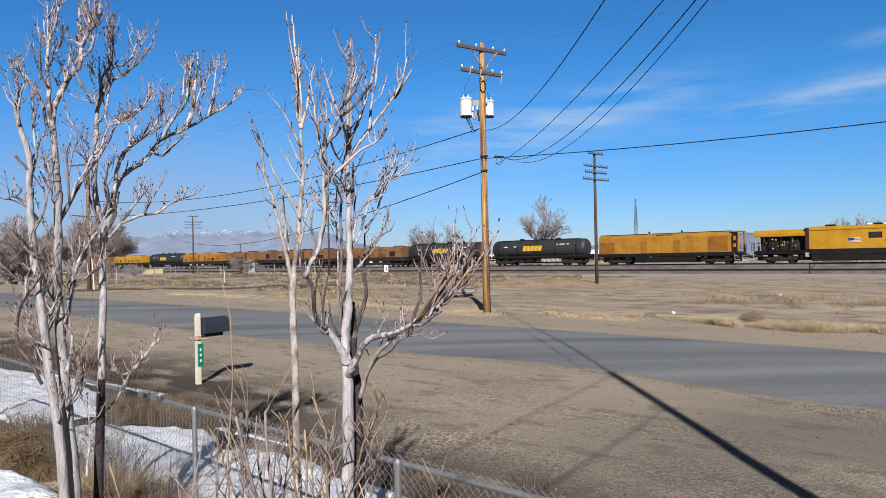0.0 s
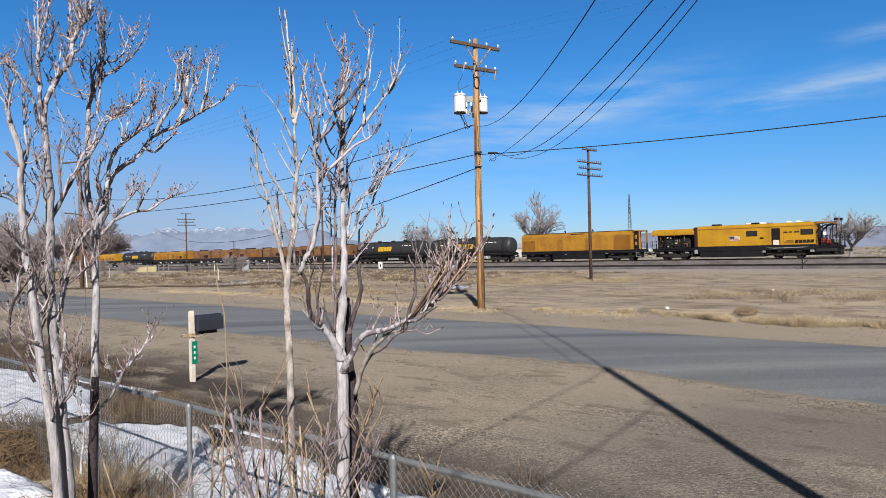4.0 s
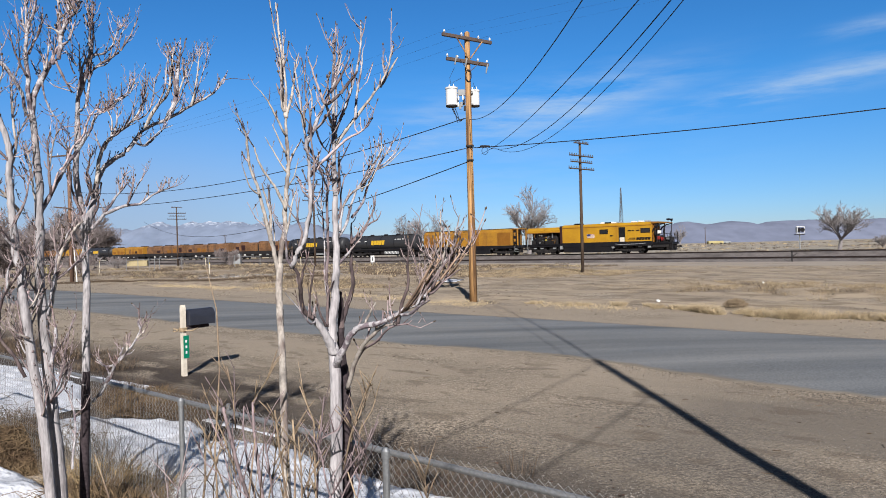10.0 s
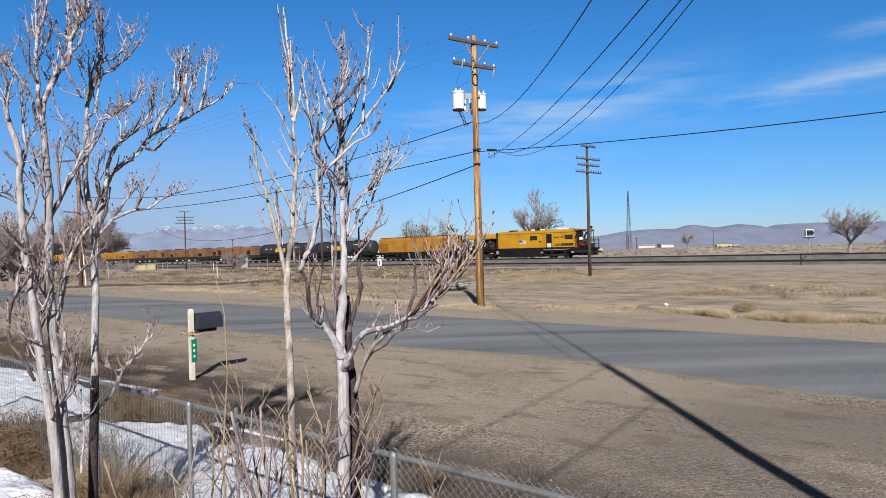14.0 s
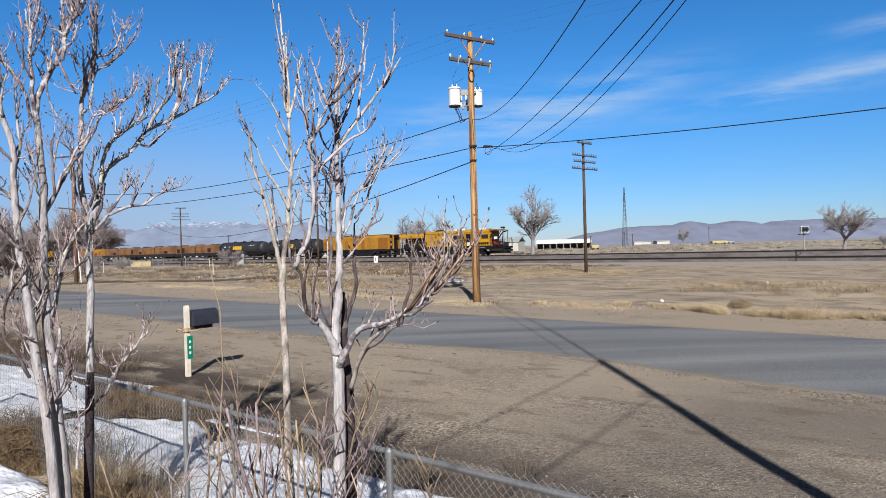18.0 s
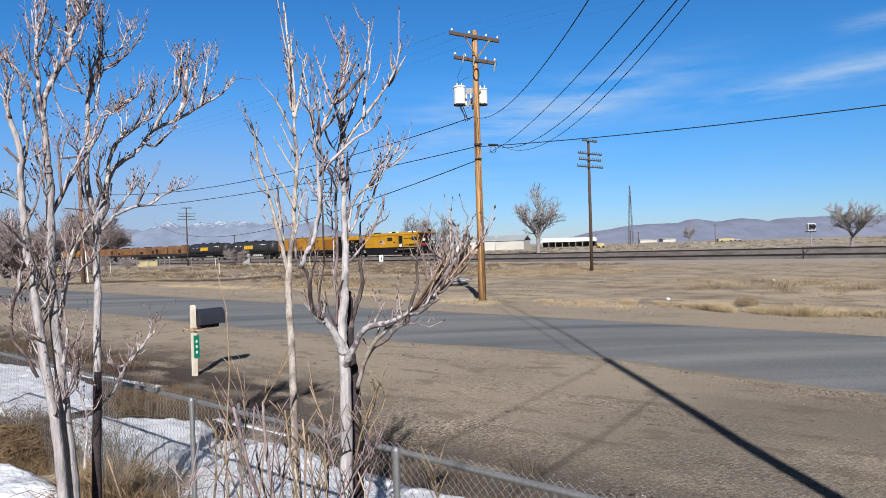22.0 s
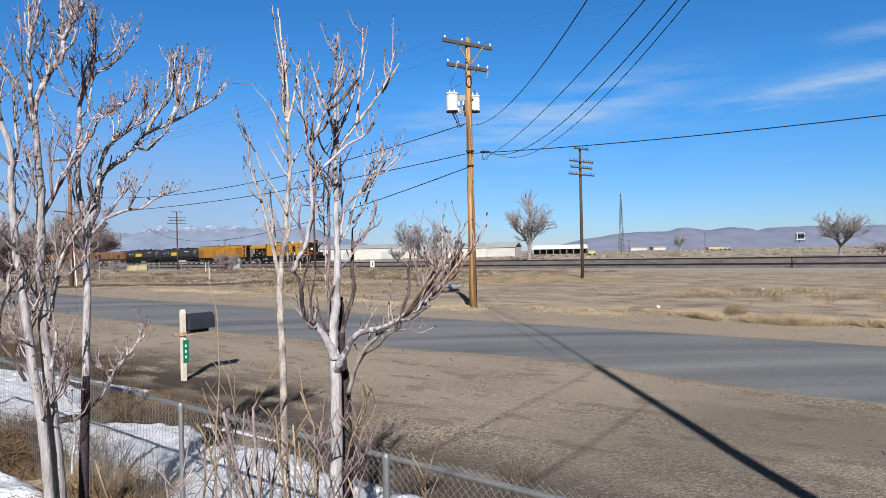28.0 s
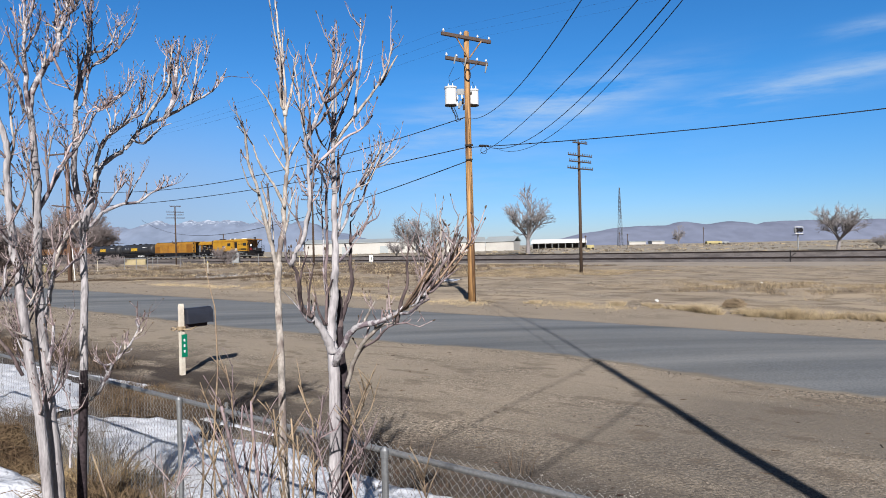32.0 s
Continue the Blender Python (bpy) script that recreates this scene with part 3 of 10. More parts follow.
def mat_mountain(name, low, high, snow_from, snow_to):
    """Bare far slopes, haze painted into the colour, snow above a ragged height where given."""
    m = mat(name, low, 0.95, vary=0.12, scale=0.002, fine=0.012, bump=0.0, second=high, stain=0.9)
    if snow_to:
        nt = m.node_tree
        nd, ln = nt.nodes, nt.links
        p = nd["Principled BSDF"]
        hs = [x for x in nd if x.type == "HUE_SAT"][0]
        tc = [x for x in nd if x.type == "TEX_COORD"][0]
        sp = nd.new("ShaderNodeSeparateXYZ")
        ln.new(tc.outputs["Object"], sp.inputs[0])
        nz = nd.new("ShaderNodeTexNoise")
        nz.inputs["Scale"].default_value = 0.026
        nz.inputs["Detail"].default_value = 10
        nz.inputs["Roughness"].default_value = 0.72
        ln.new(tc.outputs["Object"], nz.inputs["Vector"])
        ad = nd.new("ShaderNodeMath")
        ad.operation = "MULTIPLY_ADD"
        ad.inputs[1].default_value = 210.0
        ln.new(nz.outputs[0], ad.inputs[0])
        ln.new(sp.outputs["Z"], ad.inputs[2])
        mr = nd.new("ShaderNodeMapRange")
        mr.inputs["From Min"].default_value, mr.inputs["From Max"].default_value = snow_from, snow_to
        ln.new(ad.outputs[0], mr.inputs["Value"])
        mx = nd.new("ShaderNodeMixRGB")
        # snow dimmed and blued to paint in the distance haze
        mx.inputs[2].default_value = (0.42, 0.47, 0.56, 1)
        ln.new(mr.outputs[0], mx.inputs[0])
        ln.new(hs.outputs[0], mx.inputs[1])
        ln.new(mx.outputs[0], p.inputs["Base Color"])
    return m


M_GROUND = mat_ground()
M_ROAD = mat_road()
# blue-grey slope colours stand in for the haze before the ranges
M_HILL = mat_mountain("hazy_hill_slope", (0.140, 0.160, 0.223), (0.106, 0.122, 0.176), 0, 0)
M_PEAK = mat_mountain("hazy_snowy_mountain_slope", (0.160, 0.196, 0.272), (0.112, 0.143, 0.206), 252, 292)


# ---- mesh tools ----
class Geo:
    """Collects corners and faces of one mesh."""

    def __init__(self):
        self.v, self.f = [], []

    def box(self, x0, x1, y0, y1, z0, z1, c=0.0):
        if c <= 0:
            o = len(self.v)
            self.v += [(x, y, z) for x in (x0, x1) for y in (y0, y1) for z in (z0, z1)]
            for q in ((0, 1, 3, 2), (4, 6, 7, 5), (0, 4, 5, 1), (2, 3, 7, 6), (0, 2, 6, 4), (1, 5, 7, 3)):
                self.f.append(tuple(o + i for i in q))
            return self
        o = len(self.v)
        lo, hi = (x0, y0, z0), (x1, y1, z1)
        for k in range(8):
            s = ((k >> 2) & 1, (k >> 1) & 1, k & 1)
            for ax in range(3):
                self.v.append(tuple((hi[i] if s[i] else lo[i]) + (0 if i == ax else (-c if s[i] else c)) for i in range(3)))
        idx = lambda k, ax: o + 3 * k + ax
        for q in ((0, 1, 3, 2), (4, 6, 7, 5)):
            self.f.append(tuple(idx(k, 0) for k in q))
        for q in ((0, 4, 5, 1), (2, 3, 7, 6)):
            self.f.append(tuple(idx(k, 1) for k in q))
        for q in ((0, 2, 6, 4), (1, 5, 7, 3)):
            self.f.append(tuple(idx(k, 2) for k in q))
        for ax, bit in ((0, 4), (1, 2), (2, 1)):
            i, j = [q for q in range(3) if q != ax]
            for k in range(8):
                if not k & bit:
                    self.f.append((idx(k, i), idx(k | bit, i), idx(k | bit, j), idx(k, j)))
        for k in range(8):
            self.f.append((idx(k, 0), idx(k, 1), idx(k, 2)))
        return self

    def tube(self, pts, radii, n=8, cap=True):
        pts = [Vector(p) for p in pts]
        o = len(self.v)
        ref = Vector((0.31, 0.2, 0.93))
        for i, p in enumerate(pts):
            t = (pts[min(i + 1, len(pts) - 1)] - pts[max(i - 1, 0)]).normalized()
            side = t.cross(ref if abs(t.dot(ref)) < 0.92 else Vector((1, 0, 0))).normalized()
            up = side.cross(t)
            r = radii[i] if isinstance(radii, (list, tuple)) else radii
            for k in range(n):
                w = 2 * math.pi * k / n
                self.v.append(tuple(p + side * (math.cos(w) * r) + up * (math.sin(w) * r)))
        for i in range(len(pts) - 1):
            for k in range(n):
                a, b = o + i * n + k, o + i * n + (k + 1) % n
                self.f.append((a, b, b + n, a + n))
        if cap and n > 2:
            self.f.append(tuple(o + k for k in reversed(range(n))))
            self.f.append(tuple(o + (len(pts) - 1) * n + k for k in range(n)))
        return self

    def prism(self, section, x0, x1):
        """A section in y and z drawn out along x."""
        o, k = len(self.v), len(section)
        self.v += [(x0, y, z) for y, z in section] + [(x1, y, z) for y, z in section]
        for i in range(k):
            j = (i + 1) % k
            self.f.append((o + i, o + j, o + k + j, o + k + i))
        self.f.append(tuple(o + i for i in reversed(range(k))))
        self.f.append(tuple(o + k + i for i in range(k)))
        return self

    def plate(self, outline, y0, y1):
        """An outline in x and z with thickness along y."""
        o, k = len(self.v), len(outline)
        self.v += [(x, y0, z) for x, z in outline] + [(x, y1, z) for x, z in outline]
        for i in range(k):
            j = (i + 1) % k
            self.f.append((o + i, o + j, o + k + j, o + k + i))
        self.f.append(tuple(o + i for i in reversed(range(k))))
        self.f.append(tuple(o + k + i for i in range(k)))
        return self

    def mesh(self, name, material, shade=False, fix=True):
        me = bpy.data.meshes.new(name)
        me.from_pydata(self.v, [], self.f)
        if fix:
            bm = bmesh.new()
            bm.from_mesh(me)
            bmesh.ops.recalc_face_normals(bm, faces=bm.faces)
            bm.to_mesh(me)
            bm.free()
        if shade:
            me.polygons.foreach_set("use_smooth", [True] * len(me.polygons))
        me.materials.append(material)
        return me


def part(name, geo, material, parent=None, label="", shade=False, m=None, fix=True):
    me = geo if isinstance(geo, bpy.types.Mesh) else geo.mesh(name, material, shade, fix)
    ob = new(name, me)
    if parent is not None:
        ob.parent = parent
    if m is not None:
        ob.matrix_basis = m
    return tagged(ob, label)


def thing(name, m, label, category, group="", kind=""):
    ob = new(name)
    ob.empty_display_size = 0.2
    ob.matrix_basis = m
    return tagged(ob, label, category, group, kind)


# ---- ground, road, railway bed, far hills ----
def steps(marks):
    out = []
    for lo, hi, k in marks:
        out += [lo + (hi - lo) * i / k for i in range(k)]
    return out + [marks[-1][1]]


def build_ground():
    aa = steps(((-4600, -900, 14), (-900, -200, 26), (-200, -70, 44), (-70, 45, 170), (45, 200, 40), (200, 900, 16), (900, 4600, 12)))
    bb = steps(((-500, -40, 6), (-40, 0, 10), (0, 60, 120), (60, 130, 46), (130, 400, 20), (400, 4700, 16)))
    g = Geo()
    for a in aa:
        for b in bb:
            g.v.append(tuple(spot(a, b, ground_z(a, b))))
    k = len(bb)
    for i in range(len(aa) - 1):
        for j in range(k - 1):
            g.f.append((i * k + j, (i + 1) * k + j, (i + 1) * k + j + 1, i * k + j + 1))
    tagged(part("ground", g, M_GROUND, shade=True, fix=False), "dry tan dirt flat with gravel and straw patches", "ground", kind="structure")


def build_road():
    g = Geo()
    aa = steps(((-420, -60, 60), (-60, -20, 160), (-20, 5, 250), (5, 200, 60)))
    bb = [0.0, 0.01, 0.03, 0.06] + [0.1 * k for k in range(1, 10)] + [0.94, 0.97, 0.99, 1.0]
    for a in aa:
        bulge = 0.75 * smooth(-2.6, -6.4, a) * (1 - 0.6 * smooth(-7.5, -11.0, a)) * (1 - smooth(-12.0, -18.0, a))
        near = ROAD_NEAR + bulge + 0.10 * noise.noise((a * 0.5, 2.0, 0)) + 0.07 * noise.noise((a * 2.3, 7.0, 0)) + 0.05 * noise.noise((a * 6.0, 4.0, 0)) + 0.012 * max(0, -a - 20)
        far = ROAD_FAR + 0.14 * noise.noise((a * 0.5, 5.0, 0)) + 0.06 * noise.noise((a * 2.0, 9.0, 0)) - 0.25 * smooth(-12, -20, a)
        for w in bb:
            crown = 0.05 * (1 - (2 * w - 1) ** 2)
            edge = -0.03 if w in (0.0, 1.0) else 0.012
            g.v.append(tuple(spot(a, near + (far - near) * w, crown + edge)))
    k = len(bb)
    for i in range(len(aa) - 1):
        for j in range(k - 1):
            g.f.append((i * k + j, (i + 1) * k + j, (i + 1) * k + j + 1, i * k + j + 1))
    road = part("road", g, M_ROAD, shade=True, fix=False)
    worn = road.data.attributes.new("edge", "FLOAT", "POINT")
    worn.data.foreach_set("value", [max(0.0, 1.0 - 10.0 * min(w, 1 - w)) for _ in aa for w in bb])
    tagged(road, "worn grey asphalt road with dusty ragged edges", "road", kind="structure")


def railway(name, b, lift, label, a0=-700.0, a1=260.0):
    """A ballast bed with sleepers and two rails along the plan's a."""
    turn = pose(0, 0, 0, 0, -math.degrees(math.atan(GRADE)), HEAD)
    m = Matrix.Translation(spot(0, b, rail_z(0) + lift)) @ turn
    t = thing(name, m, label, "railway", kind="structure")
    bed = [(-3.6, -0.95), (-1.9, -0.19), (-1.3, -0.15), (1.3, -0.15), (1.9, -0.19), (3.6, -0.95)]
    part("ballast_bed", Geo().prism(bed, a0, a1), M_BALLAST, t, "grey crushed stone ballast")
    for y in (-0.72, 0.72):
        rail = [(y - 0.07, -0.14), (y - 0.07, -0.12), (y - 0.012, -0.1), (y - 0.012, -0.04), (y - 0.036, -0.03), (y - 0.036, 0.0),
                (y + 0.036, 0.0), (y + 0.036, -0.03), (y + 0.012, -0.04), (y + 0.012, -0.1), (y + 0.07, -0.12), (y + 0.07, -0.14)]
        part("rail", Geo().prism(rail, a0, a1), M_STEEL, t, "dark steel rail")
    g = Geo()
    x = -260.0
    while x < 60:
        g.box(x, x + 0.23, -1.28, 1.28, -0.2, -0.142)
        x += 0.55
    tagged(part("sleepers", g, M_TIE, t, "dark timber sleepers", fix=False), kind="stuff")


def ridge(name, xs, hs, y, depth, seed, material, label, rough):
    """A far range: crest heights hs over xs, falling to the plain in front and behind."""
    g = Geo()
    nx, ny = 220, 26
    for i in range(nx + 1):
        x = xs[0] + (xs[-1] - xs[0]) * i / nx
        k = max(q for q in range(len(xs) - 1) if xs[q] <= x + 1e-6)
        w = (x - xs[k]) / (xs[k + 1] - xs[k])
        w = w * w * (3 - 2 * w)
        top = hs[k] * (1 - w) + hs[k + 1] * w
        for j in range(ny + 1):
            q = j / ny
            rise = smooth(0, 0.62, q) if q < 0.62 else 1 - smooth(0.62, 1.0, q) * 0.9
            n1 = noise.fractal((x * 0.006, q * 2.6 + seed, seed), 0.8, 2.1, 6)
            z = top * rise * (1 + rough * n1) - 55 * (1 - rise)
            g.v.append((x, y + depth * (q - 0.62), z))
    k = ny + 1
    for i in range(nx):
        for j in range(ny):
            g.f.append((i * k + j, (i + 1) * k + j, (i + 1) * k + j + 1, i * k + j + 1))
    tagged(part(name, g, material, shade=True, fix=False), label, "mountains", kind="structure")


build_ground()
build_road()
railway("railway_main", TRACK_B, 0.0, "straight main railway track on grey ballast")
railway("railway_siding", SIDING_B, -0.32, "low siding track on dark ballast")
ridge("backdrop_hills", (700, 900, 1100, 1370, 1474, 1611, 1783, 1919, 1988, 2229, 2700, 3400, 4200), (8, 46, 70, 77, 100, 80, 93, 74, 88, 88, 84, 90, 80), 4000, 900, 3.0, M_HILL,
      "low bare hills across the plain, tinted purple-grey for haze", 0.10)
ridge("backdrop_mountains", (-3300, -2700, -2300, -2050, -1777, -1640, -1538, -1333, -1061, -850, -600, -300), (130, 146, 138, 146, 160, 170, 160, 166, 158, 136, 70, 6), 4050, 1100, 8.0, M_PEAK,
      "snow-capped mountain range on the horizon, tinted blue for haze", 0.22)


# ---- chain-link fence ----
def build_fence():
    a0, a1, top = -11.4, 1.9, 1.2
    t = thing("chain_link_fence", Matrix.Translation(spot(0, FENCE_B)) @ pose(0, 0, 0, 0, 0, HEAD), "galvanized chain-link yard fence with rounded top rail", "fence")
    posts = [-11.3, -6.62, -4.91, -2.67, -0.50, 1.65]
    for a in posts:
        g = Geo().tube([(a, -0.045, -0.05), (a, -0.045, top + 0.005)], 0.020, 10)
        p = part("post", g, M_GALV, t, shade=False)
        part("cap", Geo().tube([(a, -0.045, top - 0.03), (a, -0.045, top + 0.012), (a, -0.045, top + 0.03)], [0.025, 0.025, 0.012], 10), M_GALV, p)
    part("post", Geo().tube([(-4.45, 0.08, -0.05), (-4.45, 0.08, top + 0.02)], 0.013, 8), M_GALV, t, "thin galvanized gate stop")
    part("top_rail", Geo().tube([(a0, 0, top - 0.01), (a1, 0, top - 0.01)], 0.018, 10), M_GALV, t)
    cell = 0.053
    for p0, p1 in zip([a0, -8.9] + posts[1:-1], [-8.9] + posts[1:-1] + [a1]):
        g = Geo()
        k = 0
        x = p0
        while x < p1:
            pts = []
            z, s = 0.03, k % 2
            while z < top + 0.055:
                pts.append((x + (cell / 2 if s else 0), -0.022 + (0.004 if s else -0.004), z))
                s, z = 1 - s, z + cell / 2
            gauge = 0.0013 if p1 < -6.0 else 0.0017
            g.tube(pts, gauge, 3, cap=False)
            pts2 = [(x + cell / 2 - (q[0] - x) + cell / 2, q[1] + 0.003, q[2]) for q in pts]
            g.tube(pts2, gauge, 3, cap=False)
            x += cell
        part("wire_mesh", g, M_WIRE, t, "diamond wire mesh", fix=False)


build_fence()


# ---- poles, arms and cables ----
def insulator(parent, m, h=0.16, r=0.05, material=None):
    g = Geo().tube([(0, 0, 0), (0, 0, h * 0.3), (0, 0, h * 0.35), (0, 0, h * 0.6), (0, 0, h * 0.65), (0, 0, h)], [r * 0.35, r * 0.35, r, r, r * 0.7, r * 0.55], 8)
    part("insulator", g, material or M_PORC, parent, "dull glass insulator" if material else "white porcelain insulator", shade=False, m=m)


def utility_pole():
    base = Vector((1.28, 27.5, 0))
    t = thing("utility_pole", Matrix.Translation(base), "tall orange-brown wooden power pole with two crossarms", "utility pole")
    g = Geo().tube([(0, 0, -0.3), (0.0, 0, 3), (-0.01, 0, 7), (0.0, 0, 11.1), (0.0, 0, 11.15)], [0.165, 0.15, 0.13, 0.11, 0.06], 18)
    part("pole", g, M_POLE, t, "weathered orange-brown timber", shade=True)
    turn = math.degrees(math.atan2(0.5, 0.866))
    for z, half, pins in ((10.83, 1.2, (-1.1, -0.28, 0.55, 1.12)), (9.87, 1.02, (-0.98, -0.5, 0.5, 0.95))):
        arm = part("crossarm", Geo().box(-half, half, -0.055, 0.055, -0.07, 0.07, 0.012), M_ARM, t, "grey weathered timber crossarm", m=pose(0, -0.14, z, 0, 1.2, turn))
        for x in pins:
            insulator(arm, pose(x, 0, 0.07), 0.13, 0.048)
    for s in (-1, 1):
        part("brace", Geo().tube([(s * 0.62, -0.2, 10.77), (s * 0.05, -0.16, 10.02)], 0.026, 6), M_POLE, t, m=pose(0, 0, 0, 0, 0, turn))
        part("brace", Geo().tube([(s * 0.5, -0.2, 9.9), (s * 0.05, -0.14, 9.5)], 0.014, 6), M_ARM, t, m=pose(0, 0, 0, 0, 0, turn))
    for x, z in ((-0.56, 9.95), (-0.06, 9.9), (0.96, 9.75)):
        g = Geo().tube([(0, 0, -0.28), (0, 0, -0.05), (0, 0, 0.1)], [0.025, 0.036, 0.03], 8)
        part("cutout", g, M_GREYBOX, t, "grey fuse cutout", m=pose(x * 0.866, -0.22 + x * 0.5, z, 0, 12, 0))
    part("hanger", Geo().box(-0.5, 0.2, -0.02, 0.05, 8.12, 8.18, 0.01).box(-0.5, 0.2, -0.02, 0.05, 8.6, 8.66, 0.01).box(-0.44, -0.14, -0.06, 0.0, 8.5, 8.76, 0.02), M_GREYBOX, t, "grey steel transformer bracket")
    for k, (x, z, w) in enumerate(((-0.46, 8.3, 0.045), (-0.3, 8.12, 0.05), (-0.2, 8.25, 0.04), (-0.36, 8.02, 0.05), (-0.17, 7.95, 0.04))):
        part("terminal", Geo().box(x - w, x + w, -0.14, -0.05, z - 0.09, z + 0.11, 0.015), (M_GREASE, M_GREYBOX)[k % 2], t, "dark terminal fitting")
    for x, z in ((-0.42, 8.38), (-0.44, 8.12), (-0.24, 8.4)):
        part("arrester", Geo().tube([(x, -0.16, z - 0.09), (x, -0.16, z), (x, -0.16, z + 0.1)], [0.028, 0.04, 0.02], 8), M_PORC, t, "small white surge arrester")
    for x, y, z, h, r in ((-0.70, -0.05, 8.08, 0.78, 0.245), (0.27, 0.26, 8.12, 0.68, 0.2)):
        can = part("transformer", Geo().tube([(x, y, z - 0.02), (x, y, z), (x, y, z + h - 0.09), (x, y, z + h - 0.08), (x, y, z + h - 0.02), (x, y, z + h)],
                                             [r * 0.9, r, r, r * 1.06, r * 1.06, r * 0.55], 20), M_CAN, t, "white enamelled transformer can")
        part("seam", Geo().tube([(x, y, z + h - 0.105), (x, y, z + h - 0.085)], r * 1.03, 20), M_GREYBOX, can)
        part("foot_band", Geo().tube([(x, y, z - 0.03), (x, y, z + 0.02)], r * 1.02, 20), M_GREASE, can)
        for q in (-0.09, 0.09):
            part("bushing", Geo().tube([(x + q, y, z + h - 0.04), (x + q, y, z + h + 0.04), (x + q, y, z + h + 0.13)], [0.025, 0.03, 0.012], 8), M_PORC, can)
    for x0, z0, x1, z1 in ((-0.7, 8.85, -0.55, 9.65), (-0.62, 8.85, -0.3, 9.2), (0.3, 8.78, 0.2, 9.0)):
        part("jumper", Geo().tube([(x0, -0.05, z0), (x0 - 0.06, -0.08, (z0 + z1) / 2), (x1, -0.15, z1)], 0.008, 5), M_CABLE, t, "thin dark jumper wire")
    leads = ((-0.7, 8.0, -0.12, 7.55, -0.34), (-0.58, 8.0, -0.2, 7.52, -0.42), (-0.66, 8.0, -0.3, 7.45, -0.5))
    for x0, z0, x1, z1, low in leads:
        pts = [(x0, -0.06, z0), (x0 + 0.08, -0.1, z0 - 0.2), ((x0 + x1) / 2, -0.16, z1 - 0.08), (x1, -0.16, z1)]
        part("jumper", Geo().tube(pts, 0.016, 6), M_CABLE, t, "drooping black jumper wire")
    loop = [(0.12 + 0.11 * math.cos(w / 14 * 6.283) - 0.1, -0.15, 9.3 + 0.24 * math.sin(w / 14 * 6.283)) for w in range(15)]
    part("cable_coil", Geo().tube(loop, 0.02, 6), M_CABLE, t, "coiled black cable")
    closure = Geo().tube([(0.42, -0.12, 6.36), (0.46, -0.12, 6.38), (0.8, -0.12, 6.36), (0.84, -0.12, 6.34)], [0.02, 0.045, 0.045, 0.02], 8)
    loop = [(0.62 + 0.13 * math.cos(w / 12 * 6.283), -0.12, 6.18 + 0.15 * math.sin(w / 12 * 6.283)) for w in range(13)]
    closure.tube(loop, 0.012, 5)
    part("splice_case", closure, M_CABLE, t, "black cable splice with a slack loop")
    part("bracket", Geo().box(-0.17, 0.17, -0.2, -0.13, 6.36, 6.44, 0.01), M_GREASE, t, "dark cable bracket")
    part("bracket", Geo().box(-0.15, 0.15, -0.19, -0.13, 5.78, 5.84, 0.01), M_GREASE, t, "dark cable bracket")


def telegraph_pole(x, y, h, label, lean=0.0, arms=((-0.08, 0.86), (-1.0, 1.42), (-1.45, 1.29), (-1.95, 1.52))):
    a, b = plan(x, y)
    t = thing("telegraph_pole", pose(x, y, ground_z(a, b), 0, lean, 0), label, "telegraph pole", "old telegraph poles along the railway")
    part("pole", Geo().tube([(0, 0, -0.4), (0, 0, h * 0.5), (0, 0, h)], [0.125, 0.11, 0.09], 12), M_OLDPOLE, t, shade=True)
    turn = 42.0
    for dz, half in arms:
        arm = part("crossarm", Geo().box(-half, half, -0.045, 0.045, -0.042, 0.042, 0.01), M_OLDPOLE, t, m=pose(0, 0, h + dz, 0, 0, turn) @ pose(0, -0.12, 0))
        for k in range(5):
            for s in (-1, 1):
                q = s * half * (0.2 + 0.78 * k / 4)
                if half > 0.6 or k in (2, 4):
                    insulator(arm, pose(q, 0, 0.04), 0.14, 0.042, M_GLASSINS)


def line_pole():
    x, y = -29.5, 52.7
    a, b = plan(x, y)
    t = thing("utility_pole", pose(x, y, ground_z(a, b)), "tan wooden power pole beside the road with one crossarm", "utility pole")
    part("pole", Geo().tube([(0, 0, -0.3), (0, 0, 5), (0, 0, 10.7)], [0.17, 0.15, 0.12], 12), M_BROWNPOLE, t, shade=True)
    arm = part("crossarm", Geo().box(-1.9, 0.4, -0.05, 0.05, -0.06, 0.06, 0.01), M_ARM, t, m=pose(0, -0.17, 10.1, 0, 0, -20))
    for q in (-1.8, -1.0, 0.3):
        insulator(arm, pose(q, 0, 0.06))
    part("crossarm", Geo().box(-1.6, 0.3, -0.05, 0.05, -0.05, 0.05, 0.01), M_ARM, t, m=pose(0, -0.17, 5.9, 0, 6, -20))
    part("guy_guard", Geo().tube([(0.5, -0.2, 0), (0.3, -0.15, 2.8)], 0.04, 6), M_WHITE, t, "pale guy wire guard")


def yard_pole():
    t = thing("service_pole", pose(3.64, 1.0, 0), "slim wooden service pole beside the yard", "utility pole")
    part("pole", Geo().tube([(0, 0, -0.3), (0, 0, 4), (0, 0, 7.85)], [0.100, 0.094, 0.086], 14), M_OLDPOLE, t, shade=True)
    part("bracket", Geo().box(-0.1, 0.1, 0.06, 0.12, 7.1, 7.18, 0.01), M_GALV, t)
    part("bracket", Geo().tube([(0, 0, 7.7), (-0.465, 0.08, 7.95)], 0.012, 6), M_GALV, t)


